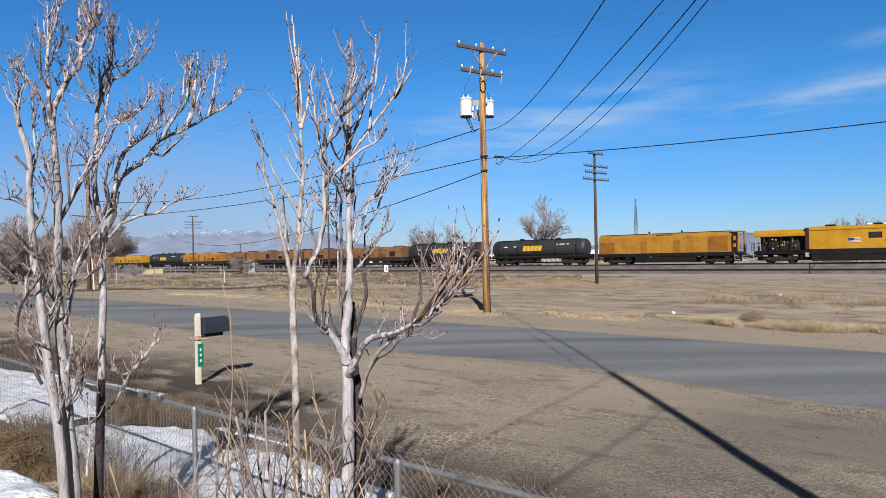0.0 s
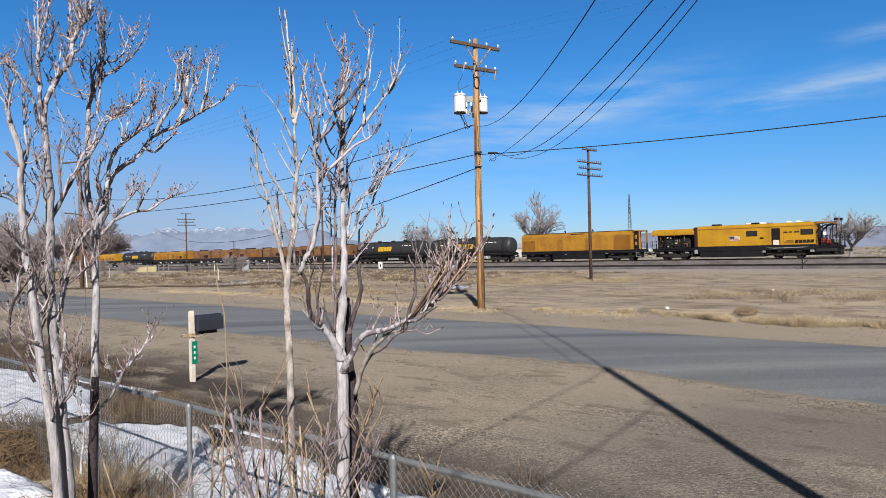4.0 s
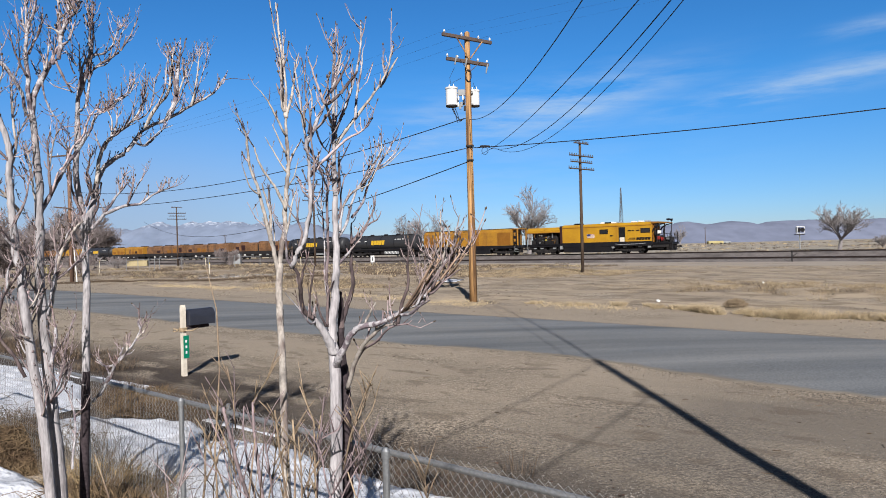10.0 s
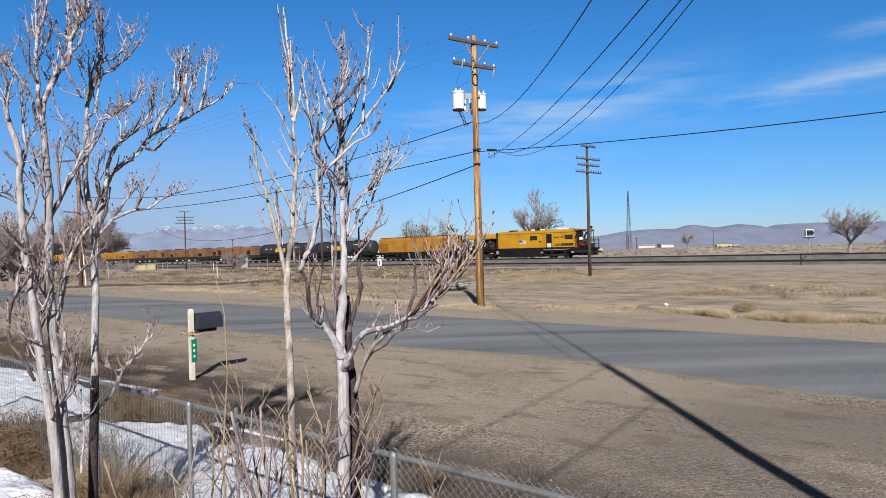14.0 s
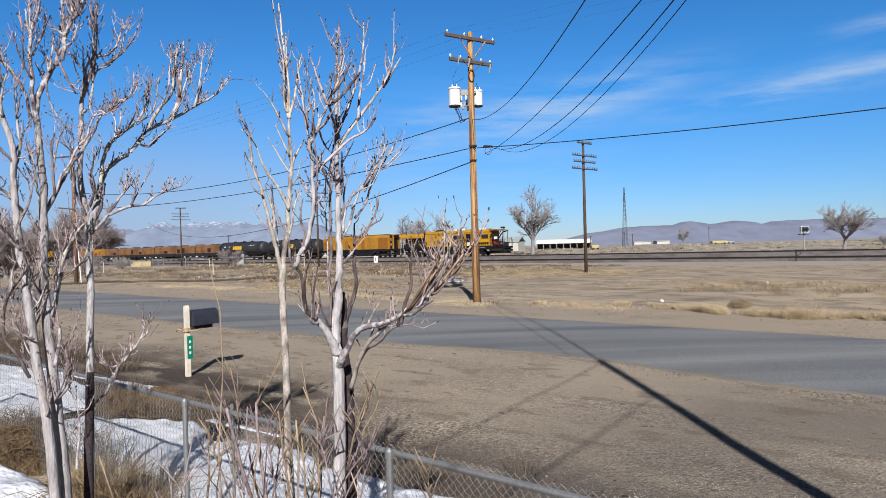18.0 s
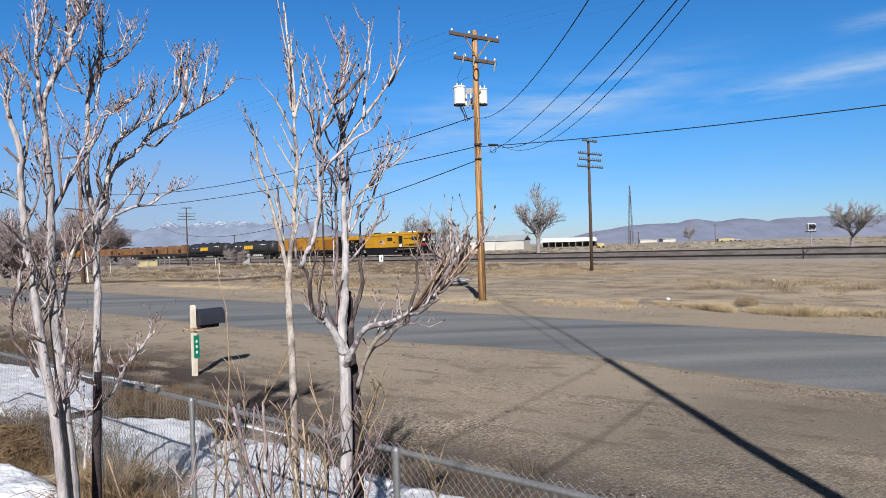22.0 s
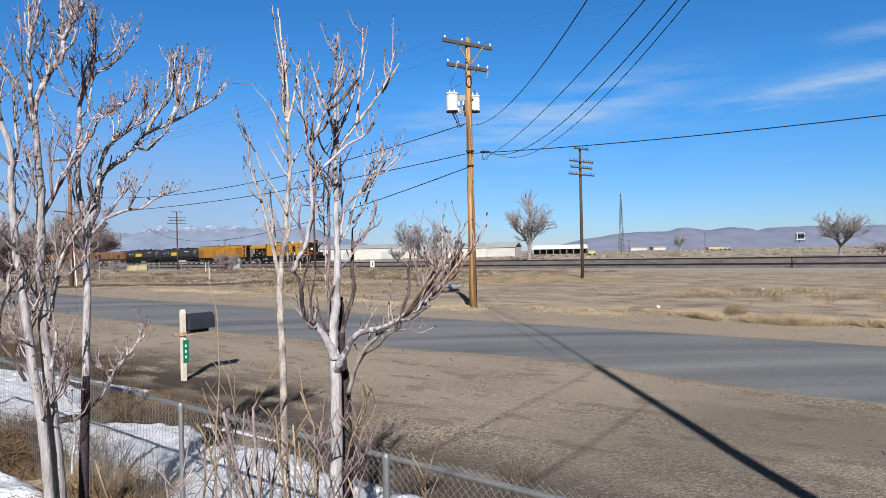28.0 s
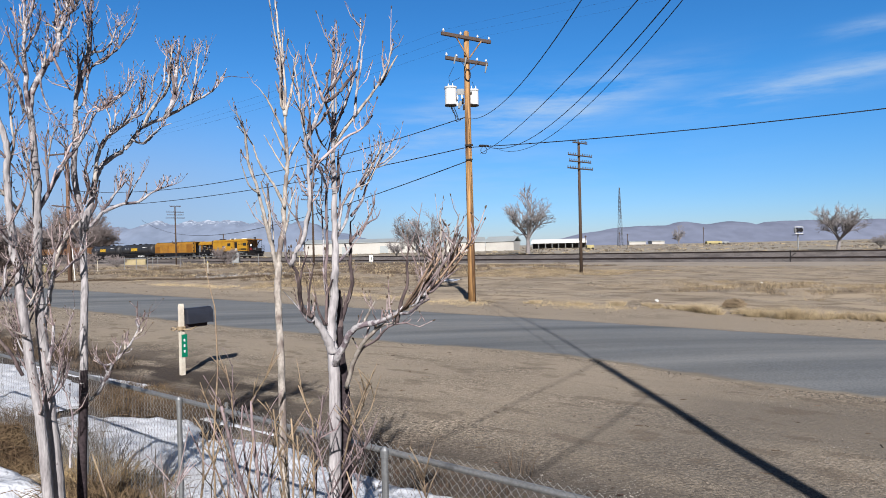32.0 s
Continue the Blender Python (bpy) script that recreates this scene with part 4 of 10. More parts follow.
def cable(p0, p1, sag, r, label="black overhead service cable", group="overhead wires", n=40):
    p0, p1 = Vector(p0), Vector(p1)
    pts = []
    for i in range(n + 1):
        s = i / n
        p = p0.lerp(p1, s)
        p.z -= 4 * sag * s * (1 - s)
        pts.append(p)
    tagged(part("power_line", Geo().tube(pts, r, 6), M_CABLE, shade=True, fix=False), label, "cable", group)


utility_pole()
telegraph_pole(10.27, 48.2, 9.5, "dark old telegraph pole with four crossarms")
telegraph_pole(-14.5, 75.7, 9.5, "dark old telegraph pole with four crossarms")
telegraph_pole(-42.7, 107.0, 9.5, "dark old telegraph pole with four crossarms")
line_pole()
yard_pole()
YARD = (3.64, 1.08)
cable((1.3, 27.4, 7.5), (3.175, 1.08, 7.95), 1.452, 0.0105)
cable((1.75, 27.4, 6.06), (*YARD, 6.76), 0.675, 0.0095)
cable((1.92, 27.4, 6.38), (*YARD, 7.05), 1.564, 0.009)
cable((2.18, 27.4, 6.38), (*YARD, 7.15), 1.779, 0.007)
cable((1.3, 27.36, 6.31), (32.4, 2.26, 7.15), 0.838, 0.016)
cable((1.1, 27.4, 7.55), (-29.4, 52.5, 7.24), 1.19, 0.018)
cable((1.1, 27.4, 6.3), (-29.4, 52.5, 5.92), 0.61, 0.018)
cable((1.2, 27.4, 5.75), (-54.8, 122, 7.77), 2.94, 0.02)
for off, z in ((-1.0, 11.05), (0.05, 11.1), (0.95, 11.05)):
    q = Vector((1.28 + off * 0.866, 27.4 + off * 0.5))
    cable((q.x, q.y, z), (-29.5 + off, 52.5, 10.25), 0.5, 0.0028, "thin bare primary wire")
    cable((q.x, q.y, z), (32.3 + off, 2.3 + off * 0.5, 11.0), 0.5, 0.0016, "thin bare primary wire")


cable((3.58, 0.92, 7.7), (-4.4, -3.45, 3.2), 0.15, 0.012)
cable((3.58, 0.92, 5.9), (-2.4, -3.45, 3.5), 0.1, 0.012)
tagged(part("wall_house", Geo().box(-6.0, 5.0, -3.8, -3.5, -0.1, 3.6, 0.02), M_SHED), "plain cream house wall behind the yard", "wall", kind="structure")


# ---- mailbox ----
def build_mailbox():
    m = pose(-4.95, 12.56, 0, 0, 0, HEAD)
    t = thing("mailbox", m, "charcoal metal mailbox on a whitewashed wooden post", "mailbox")
    post = [(-0.040, -0.1), (0.040, -0.1), (0.040, 1.28), (0.034, 1.32), (0.018, 1.35), (-0.018, 1.35), (-0.034, 1.32), (-0.040, 1.28)]
    part("post", Geo().plate(post, -0.040, 0.040), M_POST, t, "whitewashed square wooden post")
    w, z0, side = 0.135, 0.96, 0.165
    sec = [(-w, z0), (w, z0), (w, z0 + side)] + [(w * math.cos(q / 10 * math.pi), z0 + side + w * math.sin(q / 10 * math.pi)) for q in range(1, 10)] + [(-w, z0 + side)]
    g = Geo()
    o, k = 0, len(sec)
    g.v += [(x, 0.07, z) for x, z in sec] + [(x, 0.58, z) for x, z in sec]
    for i in range(k):
        j = (i + 1) % k
        g.f.append((i, j, k + j, k + i))
    g.f.append(tuple(reversed(range(k))))
    g.f.append(tuple(k + i for i in range(k)))
    part("box", g, M_MAILBOX, t, "charcoal enamelled box with an arched top")
    d = Geo()
    sec2 = [(x * 1.04, z0 + (z - z0) * 1.03 - 0.004) for x, z in sec]
    d.v += [(x, 0.565, z) for x, z in sec2] + [(x, 0.595, z) for x, z in sec2]
    for i in range(k):
        j = (i + 1) % k
        d.f.append((i, j, k + j, k + i))
    d.f.append(tuple(reversed(range(k))))
    d.f.append(tuple(k + i for i in range(k)))
    door = part("door", d, M_MAILBOX, t, "closed charcoal door")
    part("latch", Geo().box(-0.02, 0.02, 0.58, 0.62, z0 + 0.27, z0 + 0.31, 0.005), M_GALV, door)
    part("arm", Geo().box(-0.045, 0.045, 0.05, 0.52, 0.885, 0.955, 0.008), M_DARKWOODSHADE, t, "dark timber support arm")
    rope = Geo()
    for h in range(4):
        rope.tube([(0.056 * math.cos(w / 12 * 6.283) * 1.25, 0.056 * math.sin(w / 12 * 6.283) * 1.25, 0.86 + 0.018 * h) for w in range(13)], 0.012, 6)
    rope.tube([(-0.08, -0.05, 0.88), (-0.16, -0.1, 0.9), (-0.2, -0.1, 0.86), (-0.14, -0.08, 0.84), (-0.08, -0.06, 0.87)], 0.014, 6)
    rope.tube([(0.08, -0.02, 0.87), (0.15, 0.1, 0.86), (0.14, 0.22, 0.9)], 0.014, 6)
    part("rope", rope, M_ROPE, t, "knotted hemp rope", shade=True)
    plate = part("number_plate", Geo().box(0.046, 0.052, -0.03, 0.085, 0.34, 0.77, 0.002), M_GREEN, t, "green reflective house marker with white bars")
    for k in range(3):
        z = 0.66 - 0.105 * k
        part("bar", Geo().box(0.052, 0.055, 0.008, 0.04, z - 0.025, z + 0.025), M_WHITE, plate)


build_mailbox()


# ---- the train: x along the car to the right, y away from the road, z up from the rail head ----
CARS = []
WHEELS = []
WHEEL_R = 0.46


def wheelset_mesh():
    g = Geo()
    for s in (-1, 1):
        g.tube([(0, s * 0.66, 0), (0, s * 0.69, 0), (0, s * 0.70, 0), (0, s * 0.82, 0)], [0.50, 0.50, WHEEL_R, WHEEL_R], 20)
        g.tube([(0, s * 0.82, 0), (0, s * 0.86, 0)], [0.16, 0.12], 10)
        g.box(-0.06, 0.06, s * 0.815, s * 0.83, 0.16, 0.38)
    g.tube([(0, -0.66, 0), (0, 0.66, 0)], 0.09, 10)
    return g.mesh("wheelset", M_GREASE)


WHEELSET = wheelset_mesh()


def truck_mesh():
    g = Geo()
    for s in (-1, 1):
        side = [(-2.05, 0.55), (-1.75, 0.80), (-0.8, 0.74), (0.8, 0.74), (1.75, 0.80), (2.05, 0.55), (1.9, 0.36), (1.35, 0.44), (0.85, 0.24), (-0.85, 0.24), (-1.35, 0.44), (-1.9, 0.36)]
        g.plate(side, s * 0.92 - 0.07, s * 0.92 + 0.07)
        for x in (-1.3, 1.3):
            g.tube([(x, s * 0.9, 0.46), (x, s * 1.05, 0.46)], [0.17, 0.14], 10)
        for x in (-0.75, -0.45, -0.15, 0.15, 0.45, 0.75):
            g.tube([(x, s * 1.0, 0.3), (x, s * 1.0, 0.66)], 0.07, 8)
    g.box(-0.3, 0.3, -1.0, 1.0, 0.6, 0.86, 0.02)
    return g.mesh("truck", M_GREASE)


TRUCK = truck_mesh()


def truck(car, x):
    t = part("truck", TRUCK, None, car, "dark greasy wheel truck", m=pose(x, 0, 0))
    for q in (-1.3, 1.3):
        w = part("wheelset", WHEELSET, None, t, m=pose(q, 0, WHEEL_R))
        WHEELS.append(w)


def brake_gear(car, x0, x1):
    """Dark block and beams added between the trucks to close off daylight below."""
    g = Geo().box(x0, x1, -0.5, 0.5, 0.34, 1.18, 0.03)
    x = x0 + 0.5
    k = 0
    while x < x1 - 1.2:
        g.box(x, x + 0.7 + 0.3 * (k % 3), -1.05, 1.05, 0.62 - 0.14 * (k % 2), 1.17, 0.03)
        x += 1.5 + 0.2 * (k % 2)
        k += 1
    part("brake_gear", g, M_GREASE, car, "dark block and beams that close off daylight under the frame")


def coupler(car, x, way):
    g = Geo().box(min(x, x + way * 0.75), max(x, x + way * 0.75), -0.1, 0.1, 0.78, 0.98, 0.02)
    g.box(min(x + way * 0.55, x + way * 0.85), max(x + way * 0.55, x + way * 0.85), -0.17, 0.17, 0.72, 1.04, 0.04)
    g.tube([(x, -0.4, 1.0), (x + way * 0.3, -0.42, 0.6), (x + way * 0.7, -0.4, 0.7)], 0.03, 5)
    part("coupler", g, M_GREASE, car, "dark knuckle coupler with air hose")


def car_at(name, x_mid, label):
    """x_mid: the car's middle in the train, counted from the front end of the rear car's yellow body."""
    ob = thing(name, Matrix(), label, "rail car", "cars of the work train")
    CARS.append((ob, x_mid))
    return ob


def logo(car, x0, x1, z0, z1, material, y=-1.5, slant=0.12, count=5):
    """A brand mark as plain slanted shapes."""
    w = (x1 - x0) / count
    for k in range(count):
        a = x0 + k * w
        s = slant * (z1 - z0) / 0.5
        h = z1 - z0
        out = [(a, z0), (a + w * 0.88, z0), (a + w * 0.88 + s, z0 + h), (a + s, z0 + h)]
        part("logo_shape", Geo().plate(out, y - 0.012, y - 0.004), material, car, "slanted plain logo block")


def railing(car, x0, x1, y, z0, z1, material, posts=4):
    g = Geo()
    for z in (z1, (z0 + z1) / 2):
        g.tube([(x0, y, z), (x1, y, z)], 0.025, 6)
    for k in range(posts):
        x = x0 + (x1 - x0) * k / (posts - 1)
        g.tube([(x, y, z0), (x, y, z1)], 0.025, 6)
    part("railing", g, material, car, "dark tubular handrail")


def panel(name, car, x0, x1, z0, z1, material, label="", y=-1.5, proud=0.03, slats=0):
    p = part(name, Geo().box(x0, x1, y - proud, y + 0.02, z0, z1, 0.008), material, car, label)
    if slats:
        g = Geo()
        for k in range(slats):
            z = z0 + (z1 - z0) * (k + 0.5) / slats
            g.box(x0 + 0.06, x1 - 0.06, y - proud - 0.03, y - proud + 0.005, z - 0.03, z + 0.02)
        tagged(part("slats", g, material, p, fix=False), kind="stuff")
    return p


def hood(x0, x1, z0, z1, half=1.5, slope=0.28, c=0.0):
    """A body with chamfered roof edges."""
    sec = [(-half, z0), (half, z0), (half, z1 - slope), (half - slope * 1.3, z1), (-half + slope * 1.3, z1), (-half, z1 - slope)]
    return Geo().prism(sec, x0, x1)


def rear_car():
    car = car_at("rail_grinder_cab_car", 5.5, "yellow and black control car with rear platform and canopy")
    o = -5.5
    truck(car, -3.5 + o)
    truck(car, 11.1 + o)
    part("frame", Geo().box(-6.5 + o, 17.2 + o, -1.35, 1.35, 1.18, 1.5, 0.03), M_BLACK, car, "black underframe")
    part("body", hood(0 + o, 14.35 + o, 1.6, 4.42, 1.5, 0.2), M_YELLOW, car, "glossy yellow body shell")
    part("roof", Geo().prism([(-1.25, 4.425), (1.25, 4.425), (1.1, 4.5), (-1.1, 4.5)], 0.05 + o, 14.3 + o), M_YELLOW, car, "dusty yellow roof cap")
    part("gutter", Geo().box(0.0 + o, 14.35 + o, -1.54, -1.49, 4.0, 4.08), M_LOUVER, car, "brown gutter rail along the roof edge")
    brake_gear(car, -6.3 + o, 17.0 + o)
    part("skirt", Geo().box(0.2 + o, 8.3 + o, -1.48, 1.48, 0.24, 1.55, 0.04), M_BLACK, car, "black tank skirt")
    part("sill", Geo().box(-0.02 + o, 14.4 + o, -1.53, 1.53, 1.05, 1.72, 0.02), M_BLACK, car, "black side sill")
    for x0, x1 in ((6.3, 7.65), (12.7, 14.1)):
        w = panel("window", car, x0 + o, x1 + o, 2.92, 3.62, M_BLACK, "dark tinted window")
        part("pane", Geo().box(x0 + 0.1 + o, x1 - 0.1 + o, -1.545, -1.52, 3.0, 3.54), M_GLASS, w)
    # black panel put where the open doorway is in shade
    dr = panel("door", car, 9.35 + o, 10.35 + o, 1.66, 3.85, M_BLACK, "open dark side door")
    part("door_panel", Geo().box(9.5 + o, 10.25 + o, -1.56, -1.53, 1.72, 2.35, 0.01), M_POST, dr, "white lower half door")
    flag = panel("flag_panel", car, 4.2 + o, 5.45 + o, 2.35, 3.0, M_POST, "flag decal with red stripes and blue field", proud=0.012)
    for k in range(4):
        part("stripe", Geo().box(4.22 + o, 5.43 + o, -1.518, -1.511, 2.37 + 0.165 * k, 2.45 + 0.165 * k), M_DULLRED, flag)
    part("canton", Geo().box(4.22 + o, 4.8 + o, -1.522, -1.512, 2.66, 2.98), M_BLUE, flag)
    panel("vent", car, 7.95 + o, 8.4 + o, 2.55, 2.75, M_BLACK, "small dark vent")
    logo(car, 12.0 + o, 14.15 + o, 1.9, 2.3, M_BLACK)
    for k in range(4):
        part("pinstripe", Geo().box(10.7 + o + 0.15 * k, 11.9 + o, -1.512, -1.503, 1.92 + 0.1 * k, 1.97 + 0.1 * k), M_BLACK, car, "thin dark speed stripe")
    for k, wdt in enumerate((0.5, 0.35, 0.55)):
        part("lettering_bar", Geo().box(10.75 + o + 0.62 * k, 10.75 + o + 0.62 * k + wdt, -1.511, -1.503, 3.22, 3.38), M_BLACK, car, "small dark lettering bar")
    for k in range(8):
        x = 0.25 + 1.75 * k + o
        part("seam", Geo().box(x, x + 0.025, -1.506, -1.498, 1.68, 4.2), M_ORANGE, car)
    for x0, x1, mt, lb in ((1.6, 2.7, M_BLACK, "black roof fan"), (6.0, 6.5, M_WHITE, "white roof air unit"), (6.7, 7.5, M_BLACK, "black roof fan"), (7.7, 8.3, M_WHITE, "white roof air unit"), (8.6, 9.1, M_GREYBOX, "grey roof vent"),
                           (10.9, 11.4, M_WHITE, "white roof air unit"), (12.0, 12.5, M_WHITE, "white roof air unit"), (13.0, 13.5, M_GREYBOX, "grey roof vent")):
        part("roof_unit", Geo().box(x0 + o, x1 + o, -0.6, 0.6, 4.48, 4.72, 0.06), mt, car, lb)
    # engine deck under its own canopy
    part("deck", Geo().box(-6.4 + o, 0 + o, -1.45, 1.45, 1.45, 1.62, 0.03), M_BLACK, car, "black engine deck")
    part("canopy", Geo().prism([(-1.5, 3.45), (1.5, 3.45), (1.5, 3.8), (0.95, 4.25), (-0.95, 4.25), (-1.5, 3.8)], -6.5 + o, -0.45 + o), M_YELLOW, car, "yellow deck canopy")
    # shade under the canopy's edge, painted as a brown strip
    part("canopy_edge", Geo().box(-6.52 + o, -0.45 + o, -1.53, -1.49, 3.4, 3.5), M_LOUVER, car, "brown strip painted as shade along the canopy edge")
    part("inner_housing", Geo().box(-6.0 + o, -0.5 + o, -0.5, 1.4, 1.6, 3.46, 0.05), M_GREASE, car, "dark machinery housing behind the deck")
    part("bulkhead", Geo().box(-0.5 + o, 0.0 + o, -1.49, 1.49, 1.6, 4.4, 0.08), M_BULKHEAD, car, "dark maroon bulkhead")
    for x in (-6.25, -5.7, -4.6, -3.2, -2.0):
        for y in (-1.42, 1.42):
            part("canopy_post", Geo().box(x - 0.05 + o, x + 0.05 + o, y - 0.05, y + 0.05, 1.6, 3.85), M_GREYBOX if x < -5 else M_BLACK, car)
    eng = Geo().box(-6.1 + o, -4.9 + o, -1.0, 1.0, 1.6, 2.3, 0.05).box(-4.8 + o, -1.2 + o, -1.1, 1.1, 1.6, 2.75, 0.08).box(-4.3 + o, -2.9 + o, -0.9, 0.9, 2.7, 3.3, 0.1).box(-2.6 + o, -1.3 + o, -1.0, 1.0, 2.7, 3.15, 0.08)
    for k in range(5):
        eng.tube([(-4.5 + 0.6 * k + o, -1.12, 1.7), (-4.4 + 0.6 * k + o, -1.16, 2.5), (-4.1 + 0.6 * k + o, -1.0, 2.9)], 0.05, 6)
    part("engine", eng, M_GREASE, car, "dark exposed diesel engine")
    for x, z, w in ((-3.4, 2.2, 0.35), (-2.2, 2.6, 0.25), (-4.0, 2.9, 0.2)):
        part("gauge_panel", Geo().box(x + o, x + w + o, -1.2, -1.12, z, z + 0.25, 0.02), M_GREYBOX if w < 0.3 else M_PLASTIC, car)
    rnd = random.Random(17)
    for k in range(9):
        x, z = rnd.uniform(-6.0, -1.2), rnd.uniform(1.75, 2.9)
        up = rnd.random() < 0.5
        e = (x + (0.05 if up else rnd.uniform(0.4, 1.1)) + o, -1.2, z + (rnd.uniform(0.3, 0.7) if up else 0.05))
        part("pipe", Geo().tube([(x + o, -1.2, z), ((x + o + e[0]) / 2 + 0.04, -1.24, (z + e[2]) / 2), e], 0.035, 6), rnd.choice((M_GREYBOX, M_GALV, M_ORANGE)), car, "thin engine pipe")
    for k in range(10):
        x, z, w = rnd.uniform(-6.1, -1.0), rnd.uniform(1.7, 3.1), rnd.uniform(0.10, 0.26)
        part("fitting", Geo().box(x + o, x + w + o, -1.30, -1.18, z, z + w * 0.8, 0.02), rnd.choice((M_GREYBOX, M_GALV, M_PALEYELLOW, M_GREASE)), car, "small engine fitting")
    for y in (-0.9, -0.3, 0.5):
        part("air_hose", Geo().tube([(-6.5 + o, y, 1.3), (-6.9 + o, y - 0.05, 0.75), (-7.4 + o, y, 0.9), (-7.9 + o, y, 1.35)], 0.045, 6), M_GREASE, car, "drooping black air hose")
    part("end_ladder", Geo().tube([(-6.62 + o, -1.3, 0.5), (-6.62 + o, -1.3, 2.6)], 0.03, 6).tube([(-6.62 + o, -0.95, 0.5), (-6.62 + o, -0.95, 2.6)], 0.03, 6)
         .box(-6.65 + o, -6.59 + o, -1.3, -0.95, 0.6, 0.65).box(-6.65 + o, -6.59 + o, -1.3, -0.95, 1.0, 1.05).box(-6.65 + o, -6.59 + o, -1.3, -0.95, 1.4, 1.45), M_GALV, car, "grey end ladder")
    # pale cylinders added for the bright glints on the lower gear
    for x in (-5.4, -4.2, -1.9, 9.9, 12.2):
        part("highlight_cylinder", Geo().tube([(x + o, -1.12, 0.95), (x + 0.5 + o, -1.12, 0.95)], [0.12, 0.1], 10), M_GREYBOX, car, "pale cylinder added as a highlight on the underframe")
    railing(car, -6.4 + o, -1.1 + o, -1.44, 1.6, 2.65, M_BLACK, 6)
    railing(car, -6.9 + o, -6.4 + o, -0.9, 1.5, 2.6, M_BLACK, 3)
    # rear platform under a curved canopy
    part("platform", Geo().box(14.3 + o, 17.2 + o, -1.4, 1.4, 1.3, 1.5, 0.03), M_BLACK, car, "black rear platform")
    roof = [(14.3 + o, 4.2), (14.3 + o, 4.5), (15.4 + o, 4.46), (16.3 + o, 4.3), (16.35 + o, 4.18), (15.4 + o, 4.28)]
    part("rear_canopy", Geo().plate(roof, -1.5, 1.5), M_LOUVER, car, "curved brown platform canopy")
    arch = [(14.35 + o, 3.0), (14.6 + o, 3.6), (15.2 + o, 4.05), (16.3 + o, 4.25), (16.3 + o, 4.12), (15.3 + o, 3.9), (14.75 + o, 3.45), (14.5 + o, 3.0)]
    for y in (-1.45, 1.4):
        part("arch_brace", Geo().plate(arch, y, y + 0.08), M_BLACK, car, "black curved brace")
    for x in (15.1, 16.2, 17.0):
        for y in (-1.36, 1.36):
            part("canopy_post", Geo().tube([(x + o, y, 1.5), (x + o, y, 4.2 if x < 16.5 else 3.0)], 0.05, 6), M_BLACK, car)
    railing(car, 14.4 + o, 17.1 + o, -1.4, 1.5, 2.75, M_BLACK, 6)
    railing(car, 14.4 + o, 17.1 + o, 1.4, 1.5, 2.75, M_BLACK, 6)
    part("machinery", Geo().box(14.7 + o, 15.3 + o, -1.0, 0.9, 1.5, 2.5, 0.05).box(15.4 + o, 16.7 + o, -0.9, 0.9, 1.5, 2.25, 0.05).box(14.6 + o, 15.0 + o, -1.2, -0.2, 2.5, 3.3, 0.04).tube([(15.8 + o, -1.0, 2.2), (15.9 + o, -1.0, 3.4), (16.3 + o, -0.9, 4.1)], 0.06, 6), M_GREASE, car, "dark platform machinery")
    part("under_gear", Geo().box(13.5 + o, 17.0 + o, -1.3, 1.3, 0.75, 1.32, 0.05).box(16.3 + o, 17.0 + o, -1.2, 1.2, 0.35, 0.8, 0.05), M_GREASE, car, "dark gear under the platform")
    part("under_gear", Geo().box(-6.3 + o, -4.9 + o, -1.2, 1.2, 0.8, 1.3, 0.05), M_GREASE, car, "dark gear under the deck")
    part("end_wall", Geo().box(14.36 + o, 14.5 + o, -1.3, 1.3, 1.55, 4.1, 0.02), M_LOUVER, car, "brown end wall with door")
    for x, z, mt in ((14.9, 1.9, M_RED), (15.5, 1.75, M_RED), (16.3, 1.8, M_GREYBOX), (15.0, 2.7, M_WHITE)):
        part("equipment_box", Geo().box(x + o, x + 0.4 + o, -1.1, -0.6, z, z + 0.5, 0.03), mt, car, "small platform equipment box")
    part("ladder", Geo().tube([(16.9 + o, -1.45, 0.4), (16.9 + o, -1.45, 2.7)], 0.03, 6).tube([(17.25 + o, -1.45, 0.4), (17.25 + o, -1.45, 2.7)], 0.03, 6)
         .box(16.9 + o, 17.25 + o, -1.5, -1.4, 0.45, 0.5).box(16.9 + o, 17.25 + o, -1.5, -1.4, 0.8, 0.85).box(16.9 + o, 17.25 + o, -1.5, -1.4, 1.15, 1.2), M_BLACK, car, "black steps")
    part("light_mast", Geo().tube([(16.5 + o, -0.8, 4.2), (16.5 + o, -0.8, 4.85)], 0.04, 6).box(16.3 + o, 16.75 + o, -0.95, -0.65, 4.6, 4.85, 0.03).tube([(17.05 + o, -1.1, 2.9), (17.1 + o, -1.1, 4.6)], 0.04, 6)
         .box(16.95 + o, 17.25 + o, -1.25, -0.95, 4.5, 4.8, 0.03), M_BLACK, car, "dark work lights on masts")
    for x in (8.1, 13.7, -0.5):
        part("tool_box", Geo().box(x + o, x + 0.45 + o, -1.48, -1.0, 0.75, 1.3, 0.03), M_GREYBOX, car, "pale equipment box")
    part("fuel_hose", Geo().tube([(8.6 + o, -1.48, 1.42), (9.6 + o, -1.52, 1.3), (12.4 + o, -1.52, 1.34), (13.6 + o, -1.48, 1.42)], 0.05, 6), M_GREYBOX, car, "pale hose under the sill")
    coupler(car, -6.5 + o, -1)
    coupler(car, 17.2 + o, 1)


